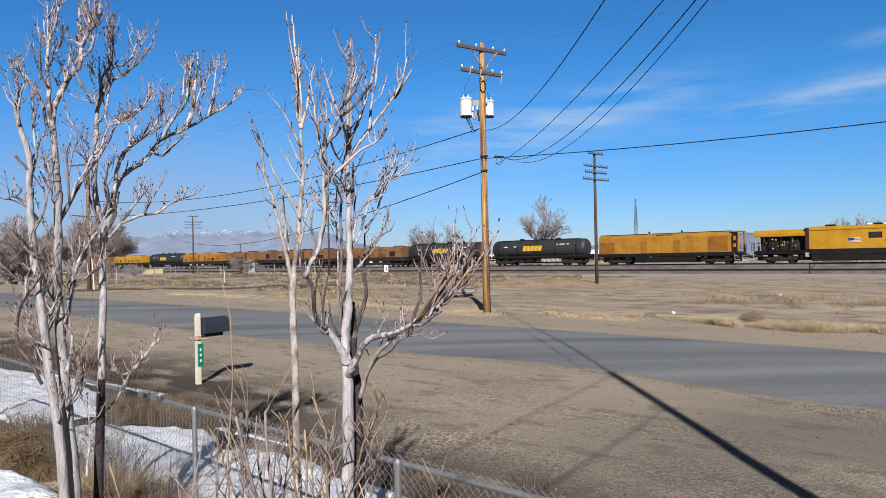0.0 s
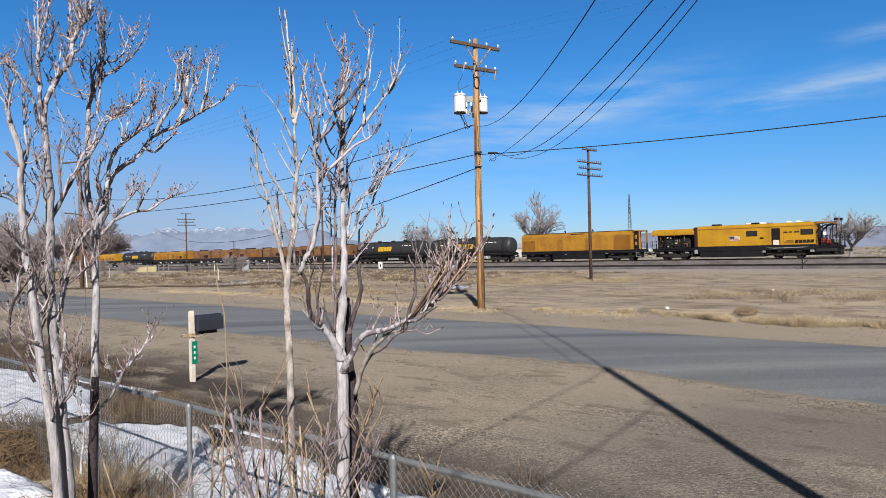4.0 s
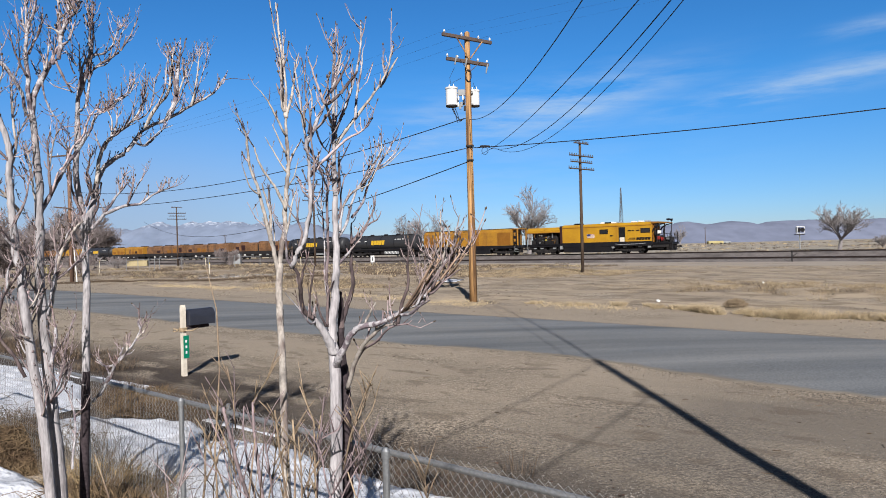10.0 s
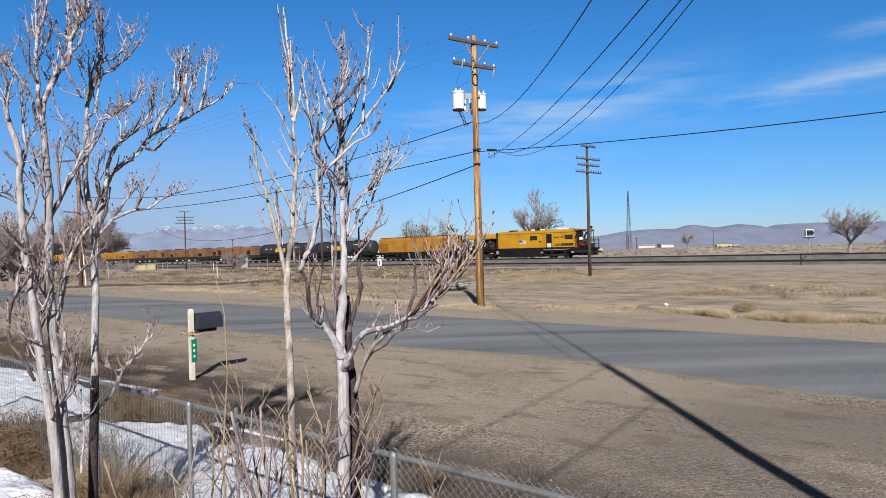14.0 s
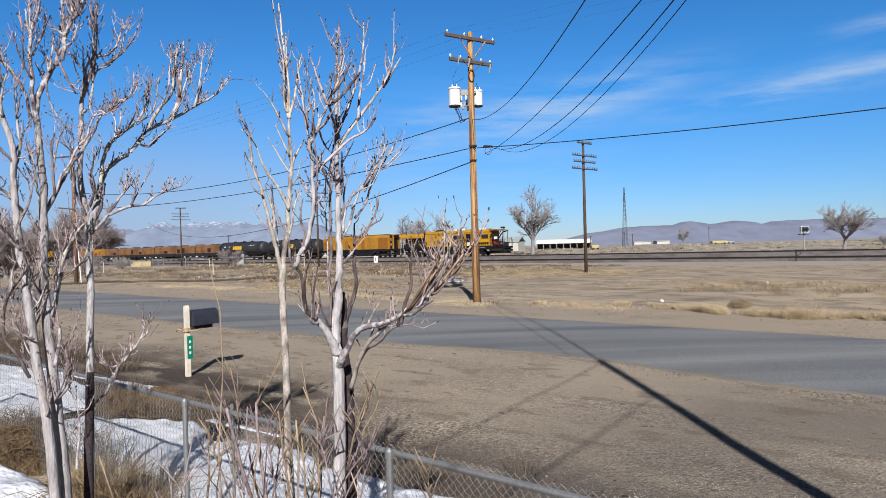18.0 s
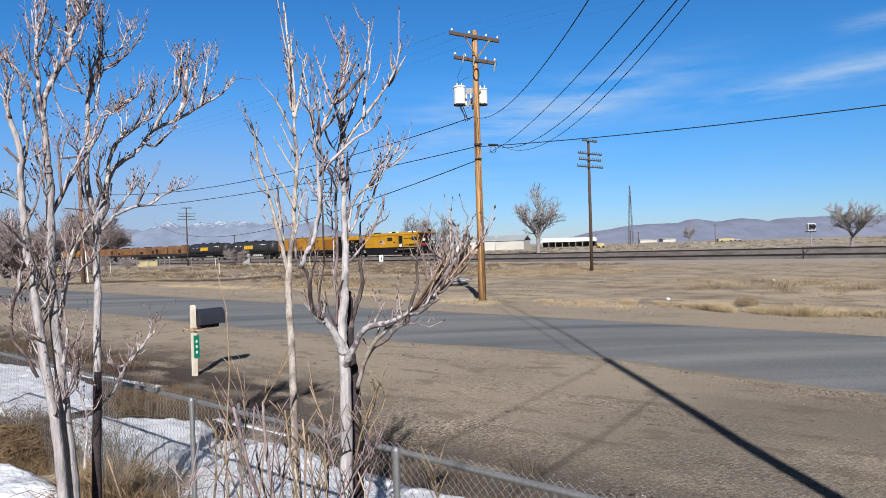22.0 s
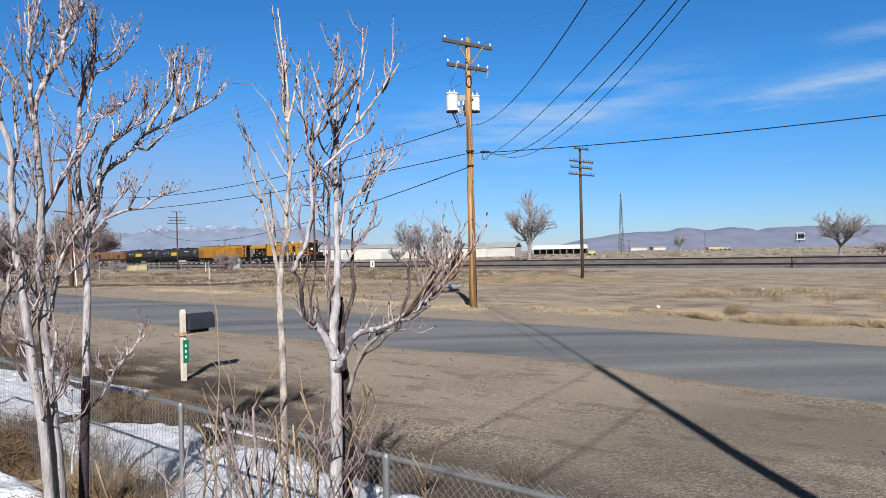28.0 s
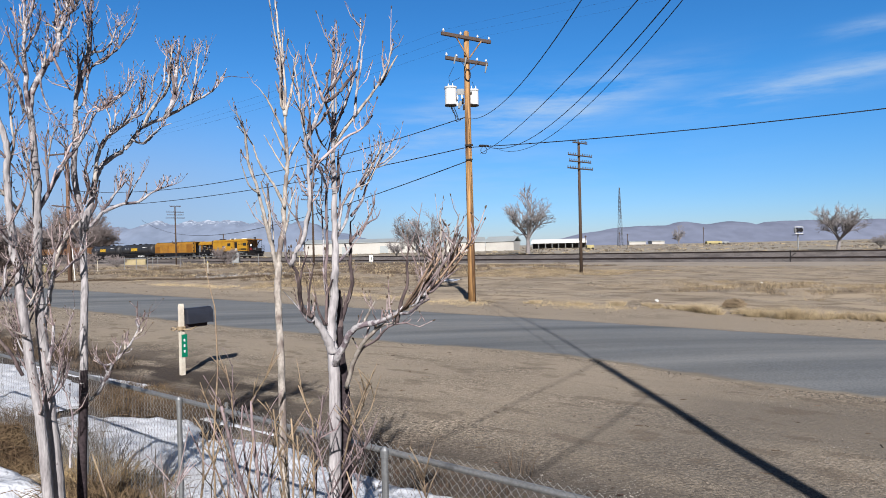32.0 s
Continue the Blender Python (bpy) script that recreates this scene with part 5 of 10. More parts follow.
def generator_car():
    car = car_at("generator_car", -18.4, "weathered orange generator car with brown louvres")
    o = 18.4
    truck(car, -25.6 + o)
    truck(car, -11.3 + o)
    part("frame", Geo().box(-28.7 + o, -8.2 + o, -1.4, 1.4, 1.15, 1.5, 0.03), M_BLACK, car, "black underframe")
    part("body", hood(-28.6 + o, -9.35 + o, 1.5, 4.38, 1.5, 0.5), M_ORANGE, car, "weathered orange hood")
    brake_gear(car, -28.4 + o, -8.5 + o)
    part("skirt", Geo().box(-22.9 + o, -14.0 + o, -1.44, 1.44, 0.26, 1.2, 0.04), M_BLACK, car, "black side skirt")
    part("sill", Geo().box(-28.7 + o, -8.3 + o, -1.53, 1.53, 1.1, 1.6, 0.02), M_BLACK, car, "dark side sill")
    for x0, x1, z1, sl in ((-28.4, -26.0, 3.35, 12), (-12.3, -9.7, 3.75, 14)):
        panel("louvre", car, x0 + o, x1 + o, 1.7, z1, M_LOUVER, "brown-orange louvre panel", slats=sl)
    for x in (-21.95, -17.1):
        d = panel("door", car, x + o, x + 1.0 + o, 1.6, 3.42, M_LOUVER, "brown side door")
        part("handle", Geo().box(x + 0.8 + o, x + 0.86 + o, -1.57, -1.53, 2.4, 2.6), M_GALV, d)
    for k in range(7):
        x = -25.6 + 2.2 * k + o
        part("seam", Geo().box(x, x + 0.03, -1.506, -1.498, 1.58, 3.84), M_RUST, car)
    part("vestibule", Geo().box(-9.4 + o, -8.25 + o, -1.46, 1.46, 4.2, 4.38, 0.05).box(-8.5 + o, -8.3 + o, -1.46, -1.2, 1.5, 4.3, 0.04).box(-8.5 + o, -8.3 + o, 1.2, 1.46, 1.5, 4.3, 0.04)
         .box(-9.4 + o, -9.2 + o, -1.2, 1.2, 1.5, 4.3), M_ORANGE, car, "orange end frame")
    # black plate in place of the shade inside the open end
    part("end_door", Geo().box(-9.25 + o, -9.15 + o, -0.7, 0.7, 1.6, 3.7, 0.02), M_BLACK, car, "dark end opening")
    part("grille", Geo().box(-9.15 + o, -8.6 + o, -1.48, -1.4, 1.8, 4.0, 0.05), M_BLACK, car, "dark end grille")
    for z0, z1 in ((2.2, 2.7), (3.1, 3.7)):
        part("bracket", Geo().box(-9.05 + o, -8.7 + o, -1.53, -1.46, z0, z1, 0.04), M_ORANGE, car)
    for x in (-21.0, -16.2):
        part("exhaust", Geo().tube([(x + o, -0.5, 4.3), (x + o, -0.5, 4.62), (x + o - 0.1, -0.5, 4.75)], 0.11, 8), M_GREASE, car, "black exhaust stack")
    part("roof_vent", Geo().box(-19.7 + o, -17.4 + o, -1.25, -0.6, 4.05, 4.22, 0.03), M_GREASE, car, "dark roof vent")
    part("gutter", Geo().box(-28.5 + o, -9.4 + o, -0.93, -0.83, 4.36, 4.45, 0.01), M_GREASE, car, "dark roof edge rail")
    part("roof_walk", Geo().box(-27 + o, -13 + o, -0.4, 0.4, 4.38, 4.46, 0.02), M_RUST, car, "rusty roof walkway")
    for x in (-28.6, -20.7, -13.8, -8.9):
        part("tool_box", Geo().box(x + o, x + 0.4 + o, -1.5, -1.2, 1.0, 1.38, 0.03), M_GREYBOX, car, "pale equipment box")
    railing(car, -8.25 + o, -7.5 + o, -1.0, 1.4, 2.6, M_BLACK, 3)
    # pale pieces by the trucks imitate highlights on the gear
    for x in (-27.0, -24.4, -13.0, -10.2):
        part("highlight_cylinder", Geo().tube([(x + o, -1.12, 0.95), (x + 0.5 + o, -1.12, 0.95)], [0.12, 0.1], 10), M_GREYBOX, car, "pale cylinder added as a highlight on the underframe")
    part("steps", Geo().box(-8.9 + o, -8.3 + o, -1.55, -1.2, 0.5, 0.56).box(-8.9 + o, -8.3 + o, -1.55, -1.2, 0.85, 0.9).box(-8.9 + o, -8.85 + o, -1.55, -1.5, 0.5, 1.4), M_GREYBOX, car, "pale steel steps")
    coupler(car, -28.7 + o, -1)
    coupler(car, -8.2 + o, 1)


def tank_car(mid, half, label, grey_crate=True):
    car = car_at("tank_car", mid, label)
    truck(car, -half + 2.6)
    truck(car, half - 2.6)
    r, zc = 1.46, 2.70
    ends = [(-half, 0.25), (-half + 0.05, 0.8), (-half + 0.2, 1.2), (-half + 0.42, 1.4), (-half + 0.7, r), (half - 0.7, r), (half - 0.42, 1.4), (half - 0.2, 1.2), (half - 0.05, 0.8), (half, 0.25)]
    part("tank", Geo().tube([(x, 0, zc) for x, q in ends], [q for x, q in ends], 32), M_TANK, car, "glossy black cylindrical tank", shade=True)
    for k in range(5):
        x = -half + 1.6 + (2 * half - 3.2) * k / 4
        part("band", Geo().tube([(x - 0.05, 0, zc), (x + 0.05, 0, zc)], r + 0.02, 32), M_BLACK, car)
    part("frame", Geo().box(-half, half, -0.5, 0.5, 1.05, 1.4, 0.03).box(-half, -half + 3.2, -1.35, 1.35, 1.15, 1.4, 0.03).box(half - 3.2, half, -1.35, 1.35, 1.15, 1.4, 0.03), M_BLACK, car, "black centre sill and end platforms")
    brake_gear(car, -half + 0.3, half - 0.3)
    part("piping", Geo().box(-half + 4.6, -1.2, -0.9, 0.9, 0.5, 1.06, 0.05), M_GREASE, car, "dark piping under the tank")
    for x in (-half + 2.0, half - 3.2):
        part("saddle", Geo().box(x, x + 1.2, -1.2, 1.2, 1.35, 1.9, 0.05), M_BLACK, car, "black tank saddle")
    part("underframe", Geo().box(-half + 0.2, half - 0.2, -1.3, 1.3, 1.08, 1.62, 0.04), M_BLACK, car, "deep black underframe")
    part("side_sill", Geo().box(-half + 0.4, half - 0.4, -1.42, -1.32, 1.36, 1.5, 0.02), M_GREASE, car, "thin side sill pipe")
    part("catwalk", Geo().box(-half + 1.6, half - 1.6, -0.45, 0.45, zc + r, zc + r + 0.06, 0.01), M_GREASE, car, "top catwalk")
    for x in (-3.4, 0.4, 3.6):
        part("hatch", Geo().tube([(x, 0, zc + r - 0.05), (x, 0, zc + r + 0.2), (x, 0, zc + r + 0.26)], [0.4, 0.4, 0.3], 14), M_BLACK, car, "round filling hatch")
    for x in (-half + 1.3, half - 1.3):
        g = Geo().tube([(x - 0.2, -1.5, 1.3), (x - 0.2, -1.45, 3.3), (x - 0.2, -0.6, 4.25)], 0.025, 5).tube([(x + 0.2, -1.5, 1.3), (x + 0.2, -1.45, 3.3), (x + 0.2, -0.6, 4.25)], 0.025, 5)
        for k in range(8):
            g.box(x - 0.2, x + 0.2, -1.51, -1.47, 1.45 + 0.28 * k, 1.48 + 0.28 * k)
        part("ladder", g, M_GREASE, car, "dark side ladder")
    railing(car, -half + 0.2, -half + 1.4, -1.3, 1.4, 2.4, M_GREASE, 3)
    railing(car, half - 1.4, half - 0.2, -1.3, 1.4, 2.4, M_GREASE, 3)
    logo(car, -2.45, 1.2, 2.35, 3.2, M_LOGO, y=-1.47, slant=0.12)
    for x, w in ((3.9, 0.25), (4.5, 0.9), (5.8, 0.35), (-6.2, 0.7), (-4.2, 0.5)):
        z = 3.35 if x > 0 else 3.1
        y = -math.sqrt(max(0.1, r * r - (z - zc) ** 2))
        part("marking_bar", Geo().box(x, x + w, y - 0.03, y - 0.005, z - 0.07, z + 0.07), M_WHITE, car, "small white stencil bar")
    if grey_crate:
        p = part("valve_box", Geo().box(0.9, 4.6, -1.2, -0.5, 0.55, 1.15, 0.04), M_GREYBOX, car, "pale grey equipment rack under the tank")
        for k in range(4):
            part("hose", Geo().tube([(1.3 + 0.85 * k, -1.25, 1.1), (1.55 + 0.85 * k, -1.28, 0.8), (1.7 + 0.85 * k, -1.25, 0.6)], 0.05, 6), M_WHITE, p)
    else:
        part("valve_box", Geo().box(-0.2, 2.6, -1.1, -0.4, 0.62, 1.1, 0.04), M_GREYBOX, car, "pale grey equipment rack under the tank")
    coupler(car, -half, -1)
    coupler(car, half, 1)


def grinder_car(mid, half, material, seed, label):
    """A low hood car with engine openings and grinding buggies beneath."""
    rnd = random.Random(seed)
    car = car_at("rail_grinder_car", mid, label)
    truck(car, -half + 2.4)
    truck(car, half - 2.4)
    part("frame", Geo().box(-half, half, -1.44, 1.44, 1.05, 1.88, 0.03), M_GREASE, car, "dark underframe")
    brake_gear(car, -half + 0.3, half - 0.3)
    part("skirt", Geo().box(-half + 4.4, half - 4.4, -1.25, 1.25, 0.36, 1.16, 0.04), M_GREASE, car, "dark underfloor casing")
    cut = rnd.uniform(-0.25, 0.2) * half
    part("body", hood(-half + 0.6, cut, 1.85, 3.86, 1.46, 0.42), material, car, "weathered orange hood")
    part("body", hood(cut + 0.9, half - 0.7, 1.85, 3.92, 1.46, 0.42), material, car, "weathered orange hood")
    part("bay", Geo().box(cut, cut + 0.9, -1.2, 1.2, 1.5, 3.45, 0.05), M_GREASE, car, "dark machinery bay")
    x = -half + 1.2
    while x < half - 2.4:
        w = rnd.uniform(0.8, 2.0)
        if x + w < cut - 0.2 or x > cut + 1.1:
            panel("louvre" if rnd.random() < 0.6 else "door", car, x, x + w, 2.0, rnd.choice((2.7, 3.0, 3.25)), rnd.choice((M_LOUVER, M_RUST, M_LOUVER, M_BULKHEAD)), y=-1.46, slats=6)
        x += w + rnd.uniform(0.4, 1.4)
    for k in range(3):
        x = -half * 0.75 + k * half * 0.7 + rnd.uniform(-0.5, 0.5)
        part("roof_unit", Geo().box(x, x + rnd.uniform(1.0, 2.2), -0.8, 0.8, 3.8, 4.08, 0.05), rnd.choice((M_GREASE, M_RUST, M_GREASE)), car, "dark roof cooling unit")
    for k in range(3):
        x = -half + 5.2 + k * (2 * half - 10.4) / 2
        g = Geo().box(x - 1.2, x + 1.2, -1.3, 1.3, 0.45, 0.8, 0.04)
        for q in (-0.8, 0, 0.8):
            g.tube([(x + q, -1.2, 0.2), (x + q, -1.25, 1.1)], 0.16, 8)
        part("grinding_buggy", g, M_GREASE, car, "dark grinding unit above the rail")
    for k in range(4):
        x = -half + 4.2 + k * (2 * half - 8) / 4 + rnd.uniform(-0.3, 0.3)
        part("tool_box", Geo().box(x, x + 0.7, -1.45, -1.1, 0.8, 1.12, 0.03), M_GREYBOX if k % 2 else M_WHITE, car, "pale equipment box")
    coupler(car, -half, -1)
    coupler(car, half, 1)


rear_car()
generator_car()
tank_car(-40.0, 8.95, "black tank car with yellow logo blocks")
tank_car(-59.8, 9.05, "black tank car with yellow logo blocks", False)
for k, (mid, mt) in enumerate(((-79.6, M_RUST), (-100.9, M_RUST), (-122.2, M_RUST), (-143.4, M_ORANGE))):
    grinder_car(mid, 10.1, mt, 11 + k, "faded orange rail grinder car with dark openings")
tank_car(-163.6, 9.3, "black tank car with yellow logo blocks", False)
grinder_car(-186.6, 9.8, M_YELLOW, 31, "yellow rail grinder car with dark openings")
grinder_car(-207.8, 9.8, M_RUST, 47, "faded orange rail grinder car with dark openings")


# ---- yard trees ----
def limb(t, kind, pts, r0, r1):
    """A tapered limb along a smooth line; the first points of trunks go into the soil."""
    pts = [Vector(p) for p in pts]
    if "trunk" in kind:
        pts = [Vector((pts[0].x, pts[0].y, -0.05))] + pts
    fine = []
    for i in range(len(pts) - 1):
        p0, p1, p2, p3 = pts[max(i - 1, 0)], pts[i], pts[i + 1], pts[min(i + 2, len(pts) - 1)]
        for k in range(4):
            u = k / 4
            q = 0.5 * ((2 * p1) + (p2 - p0) * u + (2 * p0 - 5 * p1 + 4 * p2 - p3) * u * u + (3 * p1 - p0 - 3 * p2 + p3) * u**3)
            fine.append(q)
    fine.append(pts[-1])
    n = len(fine)
    rng = random.Random(int(abs(pts[-1].x * 977 + pts[-1].z * 331) * 10))
    jit = [Vector((rng.uniform(-1, 1), rng.uniform(-1, 1), 0)) * min(0.005, r0 * (0.08 if kind == "trunk" else 0.22)) for _ in fine]
    fine = [p + (j if 0 < i < n - 1 else j * 0) for i, (p, j) in enumerate(zip(fine, jit))]
    rad = [(r0 + (r1 - r0) * (i / (n - 1)) ** 0.8) * rng.uniform(0.97, 1.04) for i in range(n)]
    if "trunk" not in kind:
        # shoots thin out towards the tip and swell at old buds
        rad = [r * (0.98 - 0.5 * (i / (n - 1)) ** 4) * (1.16 if rng.random() < 0.22 else 1.0) for i, r in enumerate(rad)]
    if kind == "trunk":
        rad[0] *= 1.35
        rad[1] *= 1.15
    go = (fine[-1] - fine[-2]).normalized()
    line = fine + [fine[-1] + go * rad[-1] * 0.7, fine[-1] + go * rad[-1]]
    # dark trunks and limbs get their shade from the bark colour
    bark = M_DARKWOODSHADE if kind == "dark_trunk" else M_DARKBARKSHADE if kind == "dark_limb" else M_CREAM if "tan" in t["label"] else rng.choice((M_BARK, M_LIMB) if r0 > 0.024 else (M_LIMB, M_LIMB, M_BARK, M_LIMB, M_CREAM) if r0 > 0.012 else (M_CREAM, M_LIMB, M_LIMB, M_LIMB, M_TWIG, M_MAUVE)) if "trunk" not in kind else M_BARK
    part(kind.replace("dark_", "").replace("bare_", ""), Geo().tube(line, rad + [rad[-1] * 0.75, rad[-1] * 0.25], 12 if r0 > 0.02 else 8), bark, t, shade=True, fix=False)
    # knots where old shoots broke off
    if "dark" not in kind and r0 > 0.012:
        knots = Geo()
        for _ in range(int((fine[-1] - fine[0]).length * 4) + 1):
            i = rng.randrange(1, n - 1)
            w = rng.uniform(0, 6.283)
            side = Vector((math.cos(w), math.sin(w), 0.35)).normalized()
            p, r = fine[i], rad[i]
            knots.tube([p + side * r * 0.6, p + side * r * 1.0, p + side * r * 1.16], [r * 0.42, r * 0.26, r * 0.10], 6, cap=False)
        tagged(part("knots", knots, bark, t, "small raised knots", shade=True, fix=False), kind="stuff")
    if "trunk" not in kind:
        BOUGHS.append((fine, rad))


BOUGHS = []


def twigs(t, seed, density, size):
    """Short spurs and buds along the limbs."""
    rng = random.Random(seed)
    wood, buds = Geo(), Geo()
    for fine, rad in BOUGHS:
        n = len(fine)
        run = sum((fine[i + 1] - fine[i]).length for i in range(n - 1))
        for _ in range(int(run * density)):
            i = max(rng.randrange(max(1, n // 5), n - 1), rng.randrange(1, n - 1))
            p = fine[i].lerp(fine[i + 1], rng.random())
            d = (fine[i + 1] - fine[i]).normalized()
            side = Vector((rng.uniform(-1, 1), rng.uniform(-1, 1), rng.uniform(-0.2, 0.8))).normalized()
            go = (d * 0.5 + side * 0.85 + Vector((0, 0, 0.4))).normalized()
            ln = rng.uniform(0.03, 0.15) * size * (1.9 if rng.random() < 0.22 else 1)
            r = min(rad[i] * 0.7, rng.uniform(0.0026, 0.0068))
            mid = p + go * ln * 0.5 + side * ln * 0.08
            end = p + go * ln + Vector((0, 0, ln * 0.22))
            wood.tube([p, mid, end], [r, r * 0.8, r * 0.5], 5, cap=False)
            if rng.random() < 0.5:
                buds.tube([end, end + (end - mid).normalized() * 0.010, end + (end - mid).normalized() * 0.019], [r * 0.6, r * 1.35, r * 0.4], 5, cap=False)
            if ln > 0.08:
                for q in (0.45, 0.72):
                    o = p.lerp(end, q)
                    s2 = Vector((rng.uniform(-1, 1), rng.uniform(-1, 1), 0.9)).normalized()
                    e2 = o + s2 * ln * rng.uniform(0.2, 0.4)
                    wood.tube([o, e2], [r * 0.6, r * 0.4], 4, cap=False)
                    if rng.random() < 0.35:
                        buds.tube([e2, e2 + s2 * 0.006, e2 + s2 * 0.013], [r * 0.5, r * 1.2, r * 0.3], 4, cap=False)
    tagged(part("twig_spray", wood, M_TWIG, t, "short ochre spur twigs", fix=False), kind="stuff")
    tagged(part("bud_cluster", buds, M_BROWNWEED, t, "small dark brown buds", fix=False), kind="stuff")
    BOUGHS.clear()



def yard_tree_a():
    t = thing("tree", Matrix(), "pale-barked bare young tree with many spreading limbs", "tree", "bare trees in the yard")
    limb(t, "trunk", [(-0.62, 3.6, 0.39), (-0.61, 3.6, 0.97), (-0.6, 3.61, 1.4), (-0.6, 3.61, 1.77), (-0.61, 3.62, 1.87), (-0.61, 3.62, 1.99), (-0.59, 3.62, 2.09), (-0.59, 3.63, 2.18), (-0.58, 3.63, 2.26), (-0.58, 3.64, 2.4), (-0.58, 3.64, 2.55), (-0.58, 3.65, 2.69), (-0.58, 3.65, 2.8)], 0.0416, 0.0125)
    limb(t, "limb", [(-0.58, 3.65, 2.76), (-0.58, 3.66, 2.99), (-0.58, 3.67, 3.14), (-0.58, 3.68, 3.32), (-0.57, 3.69, 3.46), (-0.58, 3.7, 3.54)], 0.0125, 0.0063)
    # second stem, coloured dark for the shadow it stands in
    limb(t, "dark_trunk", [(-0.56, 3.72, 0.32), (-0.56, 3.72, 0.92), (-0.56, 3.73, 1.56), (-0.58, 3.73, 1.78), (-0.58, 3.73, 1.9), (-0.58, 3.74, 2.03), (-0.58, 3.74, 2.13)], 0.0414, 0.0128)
    limb(t, "dark_limb", [(-0.58, 3.72, 1.93), (-0.57, 3.74, 1.98), (-0.54, 3.76, 2.07), (-0.51, 3.78, 2.18), (-0.52, 3.79, 2.27), (-0.52, 3.81, 2.36), (-0.52, 3.83, 2.42), (-0.52, 3.85, 2.53)], 0.0159, 0.0082)
    limb(t, "limb", [(-0.52, 3.8, 2.41), (-0.49, 3.82, 2.45), (-0.44, 3.85, 2.51), (-0.39, 3.88, 2.61), (-0.38, 3.9, 2.71)], 0.0098, 0.0050)
    limb(t, "bare_limb", [(-0.47, 3.82, 2.45), (-0.42, 3.85, 2.52), (-0.37, 3.87, 2.55), (-0.35, 3.9, 2.6)], 0.0065, 0.0033)
    limb(t, "bare_limb", [(-0.57, 3.65, 2.3), (-0.54, 3.72, 2.34), (-0.51, 3.8, 2.39)], 0.0078, 0.0065)
    limb(t, "limb", [(-0.63, 3.65, 2.02), (-0.63, 3.66, 2.09), (-0.64, 3.66, 2.21), (-0.63, 3.67, 2.37), (-0.63, 3.68, 2.52), (-0.63, 3.68, 2.65), (-0.62, 3.69, 2.77), (-0.63, 3.69, 2.83), (-0.6, 3.7, 2.99)], 0.0094, 0.0063)
    limb(t, "limb", [(-0.6, 3.6, 1.81), (-0.62, 3.58, 1.87), (-0.64, 3.55, 1.94), (-0.68, 3.52, 2.0), (-0.71, 3.5, 2.04)], 0.0277, 0.0165)
    limb(t, "dark_limb", [(-0.69, 3.5, 2.02), (-0.72, 3.48, 2.05), (-0.74, 3.47, 2.09), (-0.74, 3.45, 2.17), (-0.74, 3.43, 2.22), (-0.75, 3.42, 2.27), (-0.78, 3.4, 2.31)], 0.0135, 0.0102)
    limb(t, "limb", [(-0.77, 3.4, 2.3), (-0.74, 3.39, 2.37), (-0.7, 3.38, 2.43), (-0.68, 3.37, 2.52), (-0.66, 3.36, 2.6), (-0.66, 3.35, 2.74), (-0.66, 3.35, 2.79), (-0.67, 3.34, 2.94), (-0.68, 3.33, 3.03), (-0.69, 3.32, 3.13), (-0.7, 3.31, 3.23), (-0.71, 3.3, 3.32)], 0.0131, 0.0056)
    limb(t, "limb", [(-0.67, 3.35, 2.92), (-0.65, 3.37, 2.97), (-0.61, 3.38, 3.06), (-0.58, 3.4, 3.13)], 0.0129, 0.0102)
    limb(t, "limb", [(-0.58, 3.4, 3.13), (-0.59, 3.38, 3.16), (-0.62, 3.37, 3.25), (-0.65, 3.35, 3.36)], 0.0087, 0.0057)
    limb(t, "limb", [(-0.58, 3.4, 3.13), (-0.57, 3.43, 3.18), (-0.53, 3.47, 3.27), (-0.5, 3.5, 3.41)], 0.0087, 0.0060)
    limb(t, "dark_limb", [(-0.56, 3.45, 3.2), (-0.51, 3.48, 3.28), (-0.47, 3.5, 3.37)], 0.0089, 0.0060)
    limb(t, "dark_limb", [(-0.58, 3.4, 3.13), (-0.56, 3.45, 3.15), (-0.51, 3.5, 3.21), (-0.46, 3.55, 3.29), (-0.43, 3.6, 3.35)], 0.0102, 0.0077)
    limb(t, "limb", [(-0.66, 3.35, 2.97), (-0.64, 3.33, 3.06), (-0.63, 3.32, 3.15), (-0.65, 3.3, 3.23)], 0.0057, 0.0042)
    limb(t, "limb", [(-0.67, 3.32, 3.0), (-0.67, 3.31, 3.06), (-0.67, 3.3, 3.1)], 0.0071, 0.0042)
    limb(t, "limb", [(-0.57, 3.68, 3.0), (-0.57, 3.7, 3.05), (-0.52, 3.72, 3.18), (-0.48, 3.74, 3.3), (-0.45, 3.76, 3.42), (-0.43, 3.78, 3.57), (-0.43, 3.8, 3.68)], 0.0094, 0.0065)
    limb(t, "limb", [(-0.46, 3.7, 3.11), (-0.46, 3.72, 3.17), (-0.45, 3.75, 3.29), (-0.43, 3.78, 3.42), (-0.42, 3.8, 3.53)], 0.0095, 0.0049)
    limb(t, "limb", [(-0.58, 3.68, 2.95), (-0.52, 3.72, 3.05), (-0.46, 3.77, 3.14), (-0.36, 3.81, 3.28), (-0.29, 3.86, 3.42), (-0.26, 3.9, 3.56)], 0.0110, 0.0067)
    limb(t, "limb", [(-0.33, 3.85, 3.32), (-0.31, 3.88, 3.36), (-0.23, 3.9, 3.5)], 0.0082, 0.0067)
    limb(t, "limb", [(-0.66, 3.38, 2.76), (-0.61, 3.42, 2.83), (-0.54, 3.47, 2.91), (-0.48, 3.51, 2.97), (-0.42, 3.56, 3.01), (-0.37, 3.6, 3.07)], 0.0087, 0.0062)
